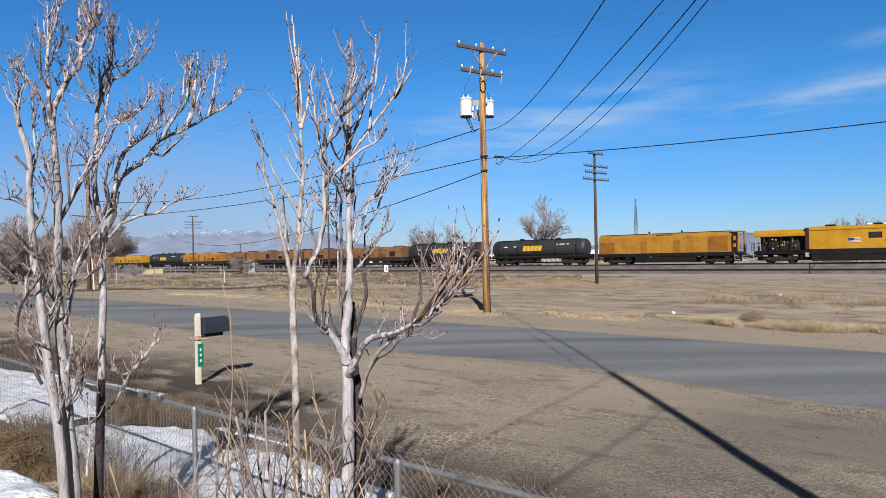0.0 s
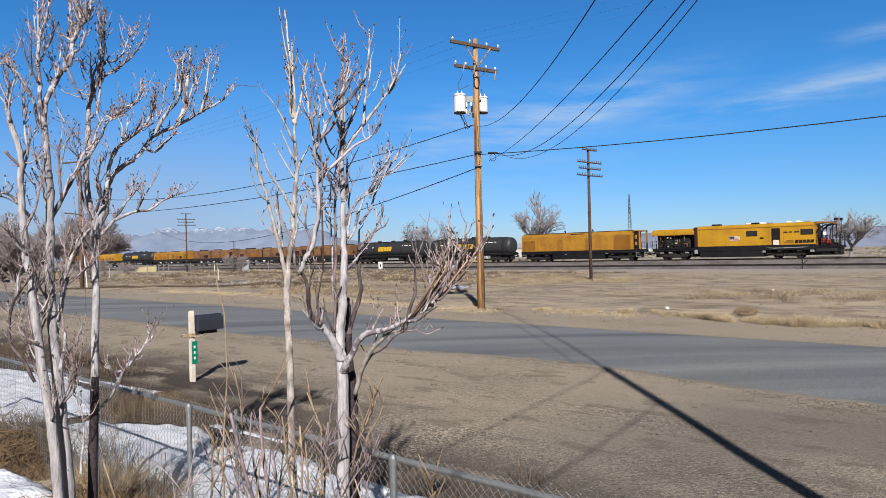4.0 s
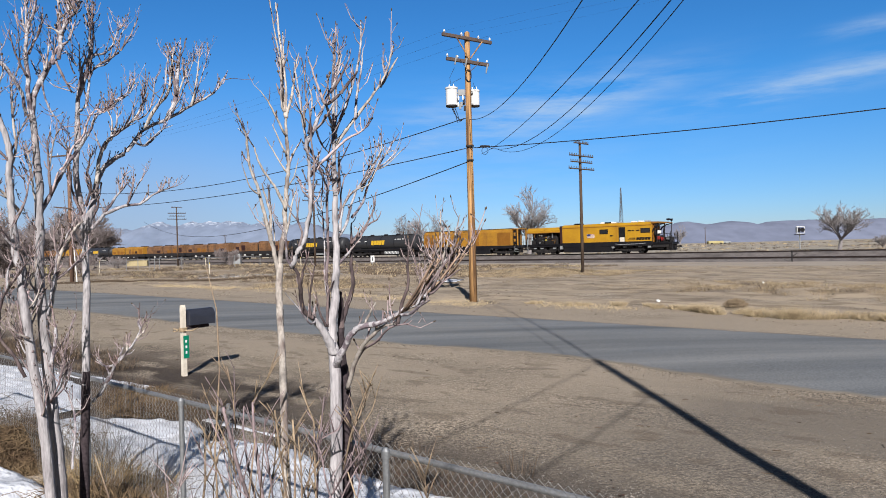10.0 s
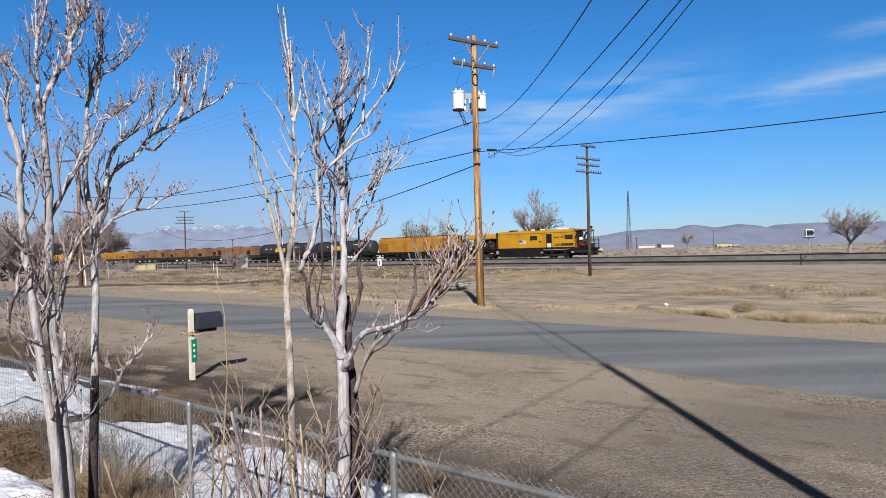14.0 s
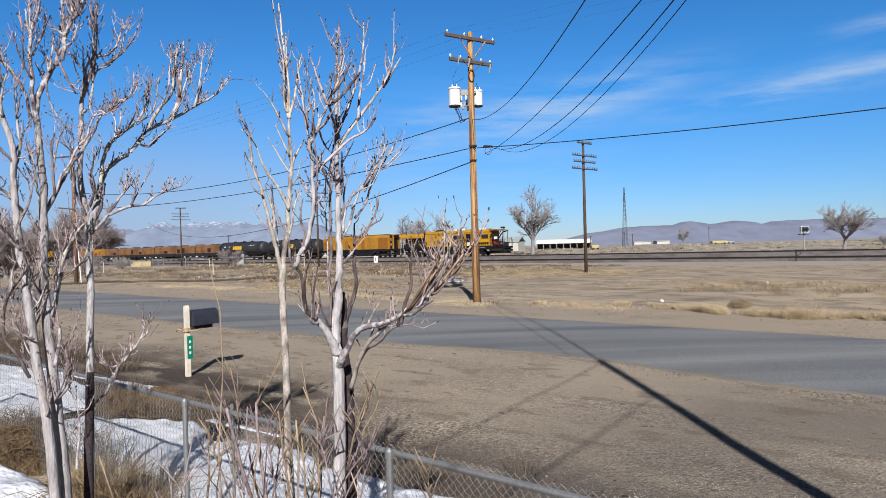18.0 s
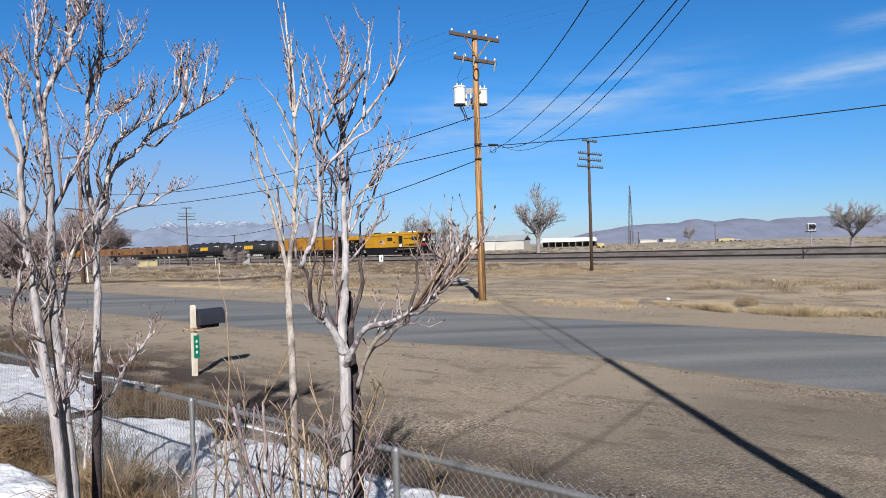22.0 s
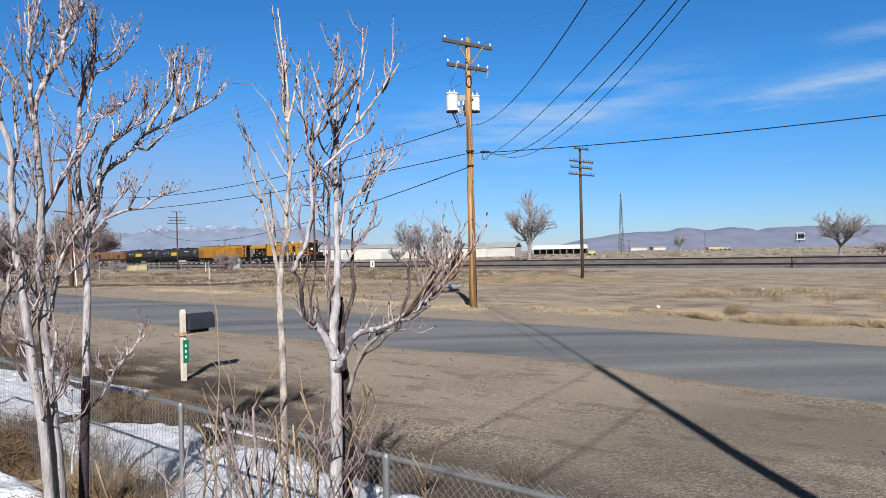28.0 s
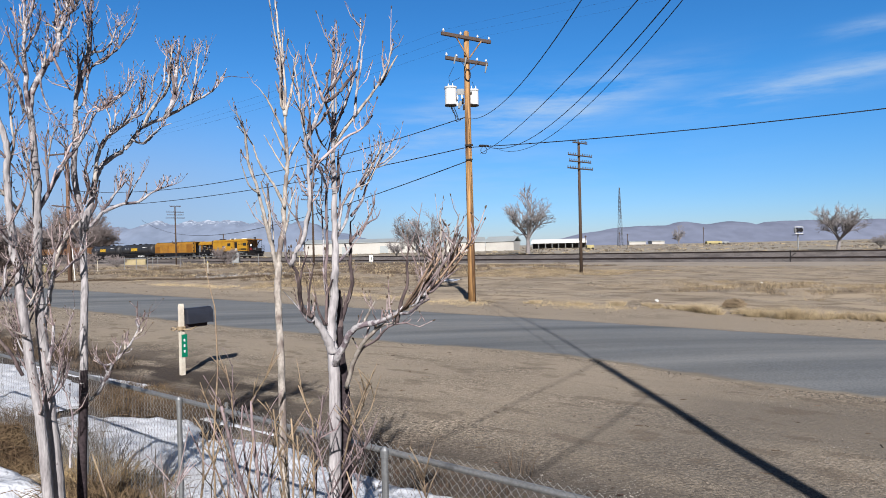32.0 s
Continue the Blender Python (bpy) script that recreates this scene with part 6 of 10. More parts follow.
    limb(t, "limb", [(-0.64, 3.4, 3.01), (-0.64, 3.47, 3.01), (-0.63, 3.55, 2.95), (-0.6, 3.62, 2.91)], 0.0058, 0.0046)
    limb(t, "limb", [(-0.68, 3.4, 2.93), (-0.64, 3.48, 2.84), (-0.62, 3.55, 2.76), (-0.61, 3.63, 2.69)], 0.0073, 0.0047)
    limb(t, "bare_limb", [(-0.58, 3.45, 3.14), (-0.58, 3.55, 3.08), (-0.57, 3.65, 3.03)], 0.0074, 0.0062)
    limb(t, "dark_limb", [(-0.57, 3.66, 2.69), (-0.56, 3.67, 2.73), (-0.56, 3.69, 2.83), (-0.56, 3.7, 2.93)], 0.0110, 0.0063)
    limb(t, "dark_limb", [(-0.56, 3.68, 2.88), (-0.54, 3.69, 2.89), (-0.49, 3.7, 2.99)], 0.0063, 0.0032)
    limb(t, "limb", [(-0.58, 3.66, 2.43), (-0.53, 3.7, 2.52), (-0.51, 3.74, 2.61), (-0.48, 3.78, 2.71), (-0.44, 3.82, 2.78), (-0.41, 3.86, 2.86), (-0.36, 3.9, 2.98)], 0.0094, 0.0050)
    limb(t, "limb", [(-0.56, 3.66, 2.48), (-0.55, 3.71, 2.61), (-0.51, 3.76, 2.69), (-0.43, 3.8, 2.76), (-0.37, 3.85, 2.88), (-0.32, 3.9, 2.98)], 0.0078, 0.0050)
    limb(t, "limb", [(-0.51, 3.8, 2.56), (-0.45, 3.85, 2.65), (-0.42, 3.9, 2.76), (-0.34, 3.95, 2.91), (-0.24, 4.0, 3.07)], 0.0081, 0.0051)
    limb(t, "limb", [(-0.4, 3.85, 2.77), (-0.37, 3.9, 2.85), (-0.32, 3.95, 2.89), (-0.25, 4.0, 2.97)], 0.0066, 0.0051)
    limb(t, "limb", [(-0.45, 3.8, 2.71), (-0.4, 3.83, 2.83), (-0.34, 3.87, 2.95), (-0.34, 3.9, 3.02)], 0.0065, 0.0050)
    limb(t, "limb", [(-0.58, 3.65, 2.52), (-0.56, 3.7, 2.6), (-0.56, 3.75, 2.71), (-0.54, 3.8, 2.81)], 0.0078, 0.0049)
    limb(t, "dark_limb", [(-0.63, 3.55, 1.97), (-0.66, 3.53, 2.05), (-0.67, 3.52, 2.11), (-0.67, 3.5, 2.16)], 0.0076, 0.0045)
    limb(t, "dark_limb", [(-0.7, 3.5, 2.03), (-0.7, 3.48, 2.1), (-0.69, 3.47, 2.19), (-0.66, 3.45, 2.31)], 0.0075, 0.0044)
    limb(t, "dark_limb", [(-0.74, 3.45, 2.18), (-0.72, 3.42, 2.27), (-0.69, 3.4, 2.34)], 0.0074, 0.0044)
    limb(t, "dark_limb", [(-0.63, 3.6, 1.96), (-0.63, 3.6, 2.07), (-0.62, 3.6, 2.14), (-0.59, 3.6, 2.21)], 0.0092, 0.0062)
    limb(t, "bare_limb", [(-0.68, 3.5, 2.0), (-0.7, 3.45, 2.0), (-0.74, 3.4, 2.08), (-0.8, 3.35, 2.17)], 0.0060, 0.0029)
    limb(t, "limb", [(-0.77, 3.4, 2.29), (-0.79, 3.37, 2.35), (-0.78, 3.33, 2.44), (-0.79, 3.3, 2.51)], 0.0087, 0.0042)
    limb(t, "limb", [(-0.74, 3.4, 2.37), (-0.71, 3.38, 2.47), (-0.73, 3.37, 2.55), (-0.71, 3.35, 2.65)], 0.0073, 0.0043)
    limb(t, "limb", [(-0.59, 3.6, 1.75), (-0.57, 3.55, 1.79), (-0.53, 3.51, 1.86), (-0.47, 3.46, 1.95), (-0.41, 3.42, 1.98), (-0.33, 3.37, 2.0), (-0.26, 3.33, 2.03), (-0.19, 3.28, 2.08), (-0.11, 3.24, 2.11), (-0.05, 3.19, 2.17), (-0.01, 3.15, 2.21), (0.03, 3.1, 2.26)], 0.0216, 0.0053)
    limb(t, "limb", [(-0.54, 3.65, 1.61), (-0.49, 3.58, 1.75), (-0.44, 3.52, 1.85), (-0.38, 3.45, 1.92), (-0.31, 3.39, 1.98), (-0.23, 3.32, 2.0)], 0.0141, 0.0085)
    limb(t, "bare_limb", [(-0.42, 3.5, 1.97), (-0.41, 3.48, 1.99), (-0.38, 3.47, 2.05), (-0.35, 3.45, 2.1)], 0.0090, 0.0059)
    limb(t, "bare_limb", [(-0.31, 3.4, 2.0), (-0.31, 3.4, 2.03), (-0.31, 3.4, 2.06)], 0.0073, 0.0044)
    limb(t, "dark_limb", [(-0.23, 3.3, 2.0), (-0.2, 3.29, 2.11), (-0.17, 3.28, 2.2), (-0.17, 3.26, 2.31), (-0.15, 3.25, 2.39)], 0.0099, 0.0056)
    limb(t, "limb", [(-0.15, 3.26, 2.09), (-0.1, 3.24, 2.18), (-0.06, 3.22, 2.26), (-0.01, 3.19, 2.37), (0.0, 3.17, 2.44), (0.0, 3.15, 2.55)], 0.0084, 0.0040)
    limb(t, "bare_limb", [(-0.09, 3.2, 2.14), (-0.05, 3.18, 2.2), (0.0, 3.16, 2.29), (0.05, 3.14, 2.37), (0.08, 3.12, 2.49), (0.09, 3.1, 2.53)], 0.0082, 0.0040)
    limb(t, "bare_limb", [(-0.11, 3.24, 2.12), (-0.08, 3.18, 2.18), (-0.02, 3.12, 2.26), (0.07, 3.06, 2.38), (0.09, 3.0, 2.43)], 0.0069, 0.0038)
    limb(t, "bare_limb", [(-0.06, 3.18, 2.16), (-0.04, 3.15, 2.17), (0.01, 3.13, 2.22), (0.09, 3.1, 2.28)], 0.0068, 0.0040)
    limb(t, "bare_limb", [(-0.12, 3.24, 2.11), (-0.11, 3.26, 2.15), (-0.09, 3.28, 2.19), (-0.1, 3.3, 2.28)], 0.0055, 0.0028)
    limb(t, "bare_limb", [(-0.1, 3.22, 2.13), (-0.08, 3.25, 2.16), (-0.05, 3.27, 2.28), (-0.07, 3.3, 2.35)], 0.0069, 0.0042)
    limb(t, "bare_limb", [(-0.03, 3.18, 2.25), (-0.01, 3.15, 2.29), (0.04, 3.13, 2.43), (0.02, 3.1, 2.49)], 0.0068, 0.0040)
    limb(t, "bare_limb", [(-0.13, 3.2, 2.1), (-0.08, 3.23, 2.2), (-0.03, 3.27, 2.34), (0.02, 3.3, 2.42)], 0.0068, 0.0042)
    limb(t, "bare_limb", [(-0.18, 3.3, 2.07), (-0.13, 3.27, 2.15), (-0.08, 3.23, 2.24), (-0.04, 3.2, 2.38)], 0.0071, 0.0041)
    limb(t, "limb", [(-0.05, 3.15, 2.18), (-0.01, 3.11, 2.27), (0.04, 3.08, 2.34), (0.07, 3.04, 2.41), (0.08, 3.0, 2.47)], 0.0067, 0.0038)
    limb(t, "bare_limb", [(-0.2, 3.3, 2.07), (-0.17, 3.32, 2.09), (-0.13, 3.33, 2.13), (-0.11, 3.35, 2.18)], 0.0071, 0.0043)
    limb(t, "bare_limb", [(-0.21, 3.27, 2.05), (-0.16, 3.23, 2.06), (-0.11, 3.19, 2.1), (-0.06, 3.15, 2.13)], 0.0084, 0.0054)
    limb(t, "limb", [(-0.58, 3.65, 2.99), (-0.56, 3.66, 3.15), (-0.56, 3.67, 3.33), (-0.54, 3.67, 3.44), (-0.54, 3.68, 3.51)], 0.0062, 0.0044)
    limb(t, "limb", [(-0.63, 3.65, 2.09), (-0.65, 3.67, 2.2), (-0.65, 3.68, 2.39), (-0.66, 3.7, 2.57), (-0.67, 3.72, 2.63), (-0.66, 3.74, 2.78), (-0.69, 3.75, 2.86), (-0.66, 3.77, 2.99)], 0.0047, 0.0045)
    limb(t, "limb", [(-0.74, 3.4, 2.37), (-0.7, 3.39, 2.44), (-0.67, 3.38, 2.53), (-0.65, 3.37, 2.64), (-0.64, 3.35, 2.72), (-0.63, 3.34, 2.8), (-0.64, 3.33, 2.93), (-0.64, 3.32, 3.06), (-0.66, 3.31, 3.17), (-0.66, 3.3, 3.25), (-0.67, 3.29, 3.34)], 0.0065, 0.0039)
    limb(t, "limb", [(-0.65, 3.35, 2.97), (-0.58, 3.34, 3.03), (-0.52, 3.32, 3.12)], 0.0064, 0.0070)
    limb(t, "limb", [(-0.67, 3.32, 3.0), (-0.66, 3.21, 3.04), (-0.67, 3.1, 3.08)], 0.0036, 0.0028)
    limb(t, "limb", [(-0.62, 3.4, 2.83), (-0.6, 3.57, 2.8), (-0.58, 3.74, 2.69)], 0.0036, 0.0034)
    limb(t, "limb", [(-0.54, 3.66, 2.61), (-0.48, 3.66, 2.7), (-0.39, 3.66, 2.74), (-0.32, 3.66, 2.88), (-0.25, 3.65, 2.92)], 0.0039, 0.0033)
    limb(t, "limb", [(-0.36, 3.85, 2.84), (-0.31, 3.9, 2.87), (-0.21, 3.94, 2.97)], 0.0033, 0.0035)
    limb(t, "limb", [(-0.5, 3.65, 1.73), (-0.43, 3.55, 1.84), (-0.36, 3.44, 1.89), (-0.27, 3.34, 1.98), (-0.17, 3.23, 2.01)], 0.0070, 0.0058)
    # last summer's warm brown shoots crowd on the low limb
    rng = random.Random(14)
    for k in range(15):
        u = (k + rng.random()) / 15
        p = Vector((-0.25, 3.31, 2.02)).lerp(Vector((-0.03, 3.18, 2.19)), u)
        v = min(1.0, max(0.0, u + rng.uniform(-0.3, 0.3)))
        q = Vector((-0.07, 3.2 + rng.uniform(-0.12, 0.12), 2.34)).lerp(Vector((0.13, 3.1 + rng.uniform(-0.1, 0.1), 2.42)), v) + Vector((rng.uniform(-0.02, 0.02), 0, rng.uniform(-0.08, 0.06)))
        mid = p.lerp(q, 0.5) + Vector((rng.uniform(-0.01, 0.03), rng.uniform(-0.02, 0.02), -0.02))
        r = rng.uniform(0.0040, 0.0066)
        part("shoot", Geo().tube([p, p.lerp(mid, 0.5) + Vector((0, 0, rng.uniform(-0.006, 0.006))), mid, mid.lerp(q, 0.5), q], [r, r, r * 0.9, r * 0.8, r * 0.5], 7), M_SHOOT, t, shade=True, fix=False)
        BOUGHS.append(([p, p.lerp(q, 0.35), mid.lerp(q, 0.2), mid.lerp(q, 0.6), q], [r, r, r * 0.9, r * 0.8, r * 0.5]))
    twigs(t, 1, 13, 0.7)

def yard_tree_b():
    t = thing("tree", Matrix(), "slender straight bare young tree with pale tan bark", "tree", "bare trees in the yard")
    limb(t, "trunk", [(-0.98, 4.0, 0.31), (-0.97, 4.0, 0.82), (-0.98, 4.0, 1.16), (-0.98, 4.0, 1.51), (-0.98, 4.0, 1.71), (-0.99, 4.0, 2.02), (-0.99, 4.0, 2.17), (-0.98, 4.0, 2.29)], 0.0257, 0.0205)
    limb(t, "limb", [(-0.99, 4.0, 2.26), (-0.97, 4.01, 2.4), (-0.95, 4.03, 2.52), (-0.95, 4.04, 2.61), (-0.94, 4.05, 2.73), (-0.93, 4.06, 2.85), (-0.93, 4.08, 2.95), (-0.94, 4.09, 3.13), (-0.94, 4.1, 3.23)], 0.0171, 0.0123)
    limb(t, "limb", [(-0.94, 4.1, 3.2), (-0.96, 4.12, 3.31), (-0.97, 4.14, 3.44), (-0.97, 4.16, 3.57), (-0.99, 4.18, 3.77), (-1.01, 4.2, 3.95)], 0.0123, 0.0072)
    limb(t, "limb", [(-0.94, 4.1, 3.22), (-0.94, 4.12, 3.38), (-0.95, 4.13, 3.5), (-0.96, 4.15, 3.75)], 0.0088, 0.0053)
    limb(t, "limb", [(-0.94, 4.1, 3.2), (-0.93, 4.1, 3.24), (-0.9, 4.1, 3.34), (-0.88, 4.1, 3.49), (-0.85, 4.1, 3.6)], 0.0105, 0.0053)
    limb(t, "limb", [(-0.95, 4.1, 3.24), (-0.96, 4.08, 3.27), (-0.96, 4.05, 3.36)], 0.0088, 0.0052)
    limb(t, "bare_limb", [(-0.94, 4.08, 3.09), (-0.95, 4.05, 3.11), (-0.99, 4.01, 3.21), (-1.02, 3.98, 3.28), (-1.06, 3.95, 3.34)], 0.0087, 0.0051)
    limb(t, "bare_limb", [(-0.94, 4.08, 2.96), (-0.94, 4.05, 2.98), (-0.97, 4.03, 3.05), (-1.0, 4.0, 3.14)], 0.0070, 0.0051)
    limb(t, "bare_limb", [(-0.94, 4.08, 2.86), (-0.95, 4.05, 2.88), (-1.01, 4.03, 2.99), (-1.05, 4.0, 3.07)], 0.0070, 0.0034)
    limb(t, "limb", [(-0.94, 4.08, 2.9), (-0.93, 4.09, 2.92), (-0.89, 4.09, 3.0), (-0.85, 4.1, 3.06)], 0.0087, 0.0053)
    limb(t, "bare_limb", [(-0.94, 4.05, 2.76), (-0.9, 4.08, 2.83), (-0.87, 4.1, 2.95)], 0.0052, 0.0035)
    limb(t, "limb", [(-0.99, 4.0, 2.25), (-1.01, 3.96, 2.4), (-1.03, 3.91, 2.55), (-1.06, 3.87, 2.73), (-1.1, 3.83, 2.89), (-1.1, 3.79, 3.03), (-1.11, 3.74, 3.1), (-1.13, 3.7, 3.16)], 0.0154, 0.0047)
    limb(t, "limb", [(-0.94, 4.02, 2.63), (-0.97, 3.98, 2.72), (-0.99, 3.95, 2.77), (-1.03, 3.91, 2.84), (-1.06, 3.87, 2.92), (-1.08, 3.84, 3.0), (-1.15, 3.8, 3.09)], 0.0103, 0.0049)
    limb(t, "bare_limb", [(-1.05, 3.85, 2.71), (-1.09, 3.8, 2.75), (-1.12, 3.75, 2.88)], 0.0066, 0.0032)
    limb(t, "limb", [(-1.02, 3.95, 2.48), (-1.01, 3.93, 2.6), (-1.04, 3.92, 2.72), (-1.05, 3.9, 2.78)], 0.0084, 0.0050)
    limb(t, "limb", [(-1.01, 4.0, 2.4), (-1.03, 3.95, 2.5), (-1.05, 3.9, 2.58)], 0.0086, 0.0050)
    limb(t, "limb", [(-0.97, 4.02, 2.4), (-0.93, 4.03, 2.53), (-0.91, 4.04, 2.65), (-0.88, 4.05, 2.74)], 0.0086, 0.0052)
    limb(t, "limb", [(-0.96, 4.1, 3.31), (-0.96, 4.08, 3.45), (-0.96, 4.06, 3.55), (-0.98, 4.03, 3.71), (-1.0, 4.01, 3.9)], 0.0061, 0.0048)
    limb(t, "limb", [(-1.01, 3.95, 2.6), (-0.99, 3.83, 2.74), (-0.95, 3.7, 2.75)], 0.0042, 0.0033)
    limb(t, "limb", [(-1.01, 4.0, 2.4), (-1.01, 4.01, 2.48), (-1.02, 4.02, 2.57)], 0.0043, 0.0036)
    twigs(t, 2, 10, 0.65)

def yard_tree_c():
    t = thing("tree", Matrix(), "pale-barked bare tree with two leaning trunks", "tree", "bare trees in the yard")
    limb(t, "trunk", [(-2.75, 4.7, 0.01), (-2.75, 4.7, 0.58), (-2.77, 4.7, 0.98), (-2.8, 4.7, 1.31), (-2.83, 4.7, 1.71), (-2.85, 4.7, 1.96), (-2.86, 4.7, 2.19), (-2.86, 4.7, 2.39), (-2.85, 4.7, 2.51), (-2.85, 4.7, 2.64), (-2.85, 4.7, 2.78), (-2.84, 4.7, 2.88), (-2.85, 4.7, 3.0), (-2.86, 4.7, 3.16), (-2.87, 4.7, 3.32), (-2.88, 4.7, 3.38)], 0.0442, 0.0201)
    limb(t, "limb", [(-2.88, 4.7, 3.34), (-2.87, 4.71, 3.51), (-2.82, 4.72, 3.64), (-2.76, 4.73, 3.74), (-2.71, 4.74, 3.79), (-2.69, 4.75, 3.87), (-2.69, 4.76, 3.97), (-2.67, 4.77, 4.03), (-2.64, 4.78, 4.1), (-2.59, 4.79, 4.14), (-2.57, 4.8, 4.29)], 0.0177, 0.0126)
    limb(t, "limb", [(-2.69, 4.75, 3.96), (-2.71, 4.78, 4.1), (-2.72, 4.8, 4.29)], 0.0107, 0.0072)
    limb(t, "limb", [(-2.63, 4.78, 4.1), (-2.65, 4.79, 4.18), (-2.65, 4.8, 4.29)], 0.0090, 0.0054)
    limb(t, "limb", [(-2.6, 4.78, 4.13), (-2.6, 4.77, 4.18), (-2.58, 4.75, 4.27)], 0.0090, 0.0054)
    limb(t, "limb", [(-2.68, 4.75, 3.89), (-2.64, 4.77, 3.93), (-2.62, 4.78, 4.0), (-2.61, 4.8, 4.07)], 0.0089, 0.0054)
    limb(t, "limb", [(-2.69, 4.75, 3.97), (-2.73, 4.73, 4.0), (-2.76, 4.7, 4.0)], 0.0072, 0.0053)
    limb(t, "limb", [(-2.78, 4.7, 3.7), (-2.82, 4.75, 3.79), (-2.88, 4.8, 3.91)], 0.0071, 0.0036)
    limb(t, "limb", [(-2.77, 4.7, 3.71), (-2.78, 4.75, 3.85), (-2.79, 4.8, 3.99)], 0.0071, 0.0036)
    limb(t, "limb", [(-2.88, 4.7, 3.35), (-2.89, 4.68, 3.51), (-2.88, 4.67, 3.67), (-2.88, 4.65, 3.82), (-2.85, 4.63, 3.96), (-2.8, 4.62, 4.07), (-2.75, 4.6, 4.22)], 0.0159, 0.0104)
    limb(t, "limb", [(-2.87, 4.65, 3.94), (-2.89, 4.65, 4.02), (-2.9, 4.65, 4.13)], 0.0088, 0.0053)
    limb(t, "limb", [(-2.87, 4.65, 3.94), (-2.87, 4.65, 4.08), (-2.87, 4.65, 4.23)], 0.0088, 0.0053)
    limb(t, "limb", [(-2.86, 4.65, 3.8), (-2.84, 4.68, 3.89), (-2.82, 4.72, 3.98), (-2.81, 4.75, 4.12)], 0.0088, 0.0054)
    limb(t, "limb", [(-2.88, 4.65, 3.65), (-2.89, 4.6, 3.72), (-2.9, 4.55, 3.81), (-2.9, 4.5, 3.92)], 0.0088, 0.0051)
    limb(t, "limb", [(-2.92, 4.7, 3.38), (-2.92, 4.65, 3.53), (-2.93, 4.6, 3.6), (-2.95, 4.55, 3.68), (-2.99, 4.5, 3.73), (-2.99, 4.45, 3.73)], 0.0124, 0.0067)
    limb(t, "limb", [(-2.9, 4.7, 3.48), (-2.88, 4.73, 3.57), (-2.86, 4.77, 3.68), (-2.89, 4.8, 3.77)], 0.0088, 0.0054)
    limb(t, "bare_limb", [(-2.8, 4.7, 3.62), (-2.8, 4.72, 3.52), (-2.77, 4.74, 3.42), (-2.73, 4.76, 3.35), (-2.68, 4.78, 3.27), (-2.66, 4.8, 3.21)], 0.0071, 0.0036)
    limb(t, "bare_limb", [(-2.7, 4.7, 3.76), (-2.67, 4.73, 3.66), (-2.65, 4.77, 3.59), (-2.65, 4.8, 3.56)], 0.0088, 0.0072)
    limb(t, "trunk", [(-2.74, 4.6, 0.06), (-2.77, 4.59, 0.82), (-2.8, 4.58, 1.26), (-2.85, 4.57, 1.65), (-2.88, 4.56, 1.98), (-2.89, 4.55, 2.12), (-2.89, 4.54, 2.28), (-2.92, 4.53, 2.4), (-2.91, 4.52, 2.49), (-2.92, 4.51, 2.63), (-2.92, 4.5, 2.78), (-2.92, 4.49, 2.94), (-2.9, 4.48, 3.05), (-2.91, 4.47, 3.16), (-2.94, 4.46, 3.27), (-2.96, 4.45, 3.35)], 0.0374, 0.0171)
    limb(t, "limb", [(-2.95, 4.45, 3.33), (-2.96, 4.42, 3.46), (-2.92, 4.4, 3.6)], 0.0151, 0.0083)
    limb(t, "limb", [(-2.92, 4.5, 2.98), (-2.89, 4.53, 3.13), (-2.92, 4.55, 3.31), (-2.94, 4.58, 3.49), (-2.95, 4.6, 3.62)], 0.0102, 0.0052)
    limb(t, "limb", [(-2.91, 4.5, 3.09), (-2.89, 4.6, 3.28), (-2.91, 4.7, 3.38)], 0.0068, 0.0035)
    limb(t, "bare_limb", [(-2.96, 4.4, 3.13), (-2.92, 4.45, 3.06), (-2.89, 4.5, 2.99), (-2.86, 4.55, 2.91)], 0.0099, 0.0051)
    limb(t, "limb", [(-2.9, 4.5, 2.44), (-2.91, 4.42, 2.51), (-2.93, 4.35, 2.59)], 0.0102, 0.0065)
    limb(t, "bare_limb", [(-2.93, 4.55, 2.41), (-2.9, 4.6, 2.3), (-2.9, 4.65, 2.2), (-2.88, 4.7, 2.11)], 0.0103, 0.0071)
    limb(t, "dark_limb", [(-2.92, 4.6, 1.54), (-2.98, 4.58, 1.69), (-3.05, 4.55, 1.82), (-3.04, 4.53, 1.99), (-3.0, 4.5, 2.09), (-2.94, 4.48, 2.17), (-2.86, 4.45, 2.25), (-2.79, 4.42, 2.32), (-2.73, 4.4, 2.38)], 0.0121, 0.0066)
    limb(t, "limb", [(-2.93, 4.45, 2.17), (-2.92, 4.45, 2.29), (-2.89, 4.45, 2.36)], 0.0084, 0.0050)
    limb(t, "dark_limb", [(-2.83, 4.7, 2.49), (-2.86, 4.68, 2.57), (-2.9, 4.65, 2.65)], 0.0088, 0.0053)
    limb(t, "limb", [(-2.87, 4.75, 2.69), (-2.81, 4.77, 2.82), (-2.76, 4.8, 2.94), (-2.71, 4.82, 3.05), (-2.65, 4.84, 3.13), (-2.6, 4.86, 3.23), (-2.57, 4.89, 3.3), (-2.53, 4.91, 3.41), (-2.46, 4.93, 3.46), (-2.39, 4.95, 3.52), (-2.31, 4.98, 3.59), (-2.28, 5.0, 3.67)], 0.0161, 0.0075)
    limb(t, "limb", [(-2.79, 4.75, 2.82), (-2.79, 4.73, 3.0), (-2.79, 4.72, 3.15), (-2.76, 4.7, 3.26)], 0.0107, 0.0053)
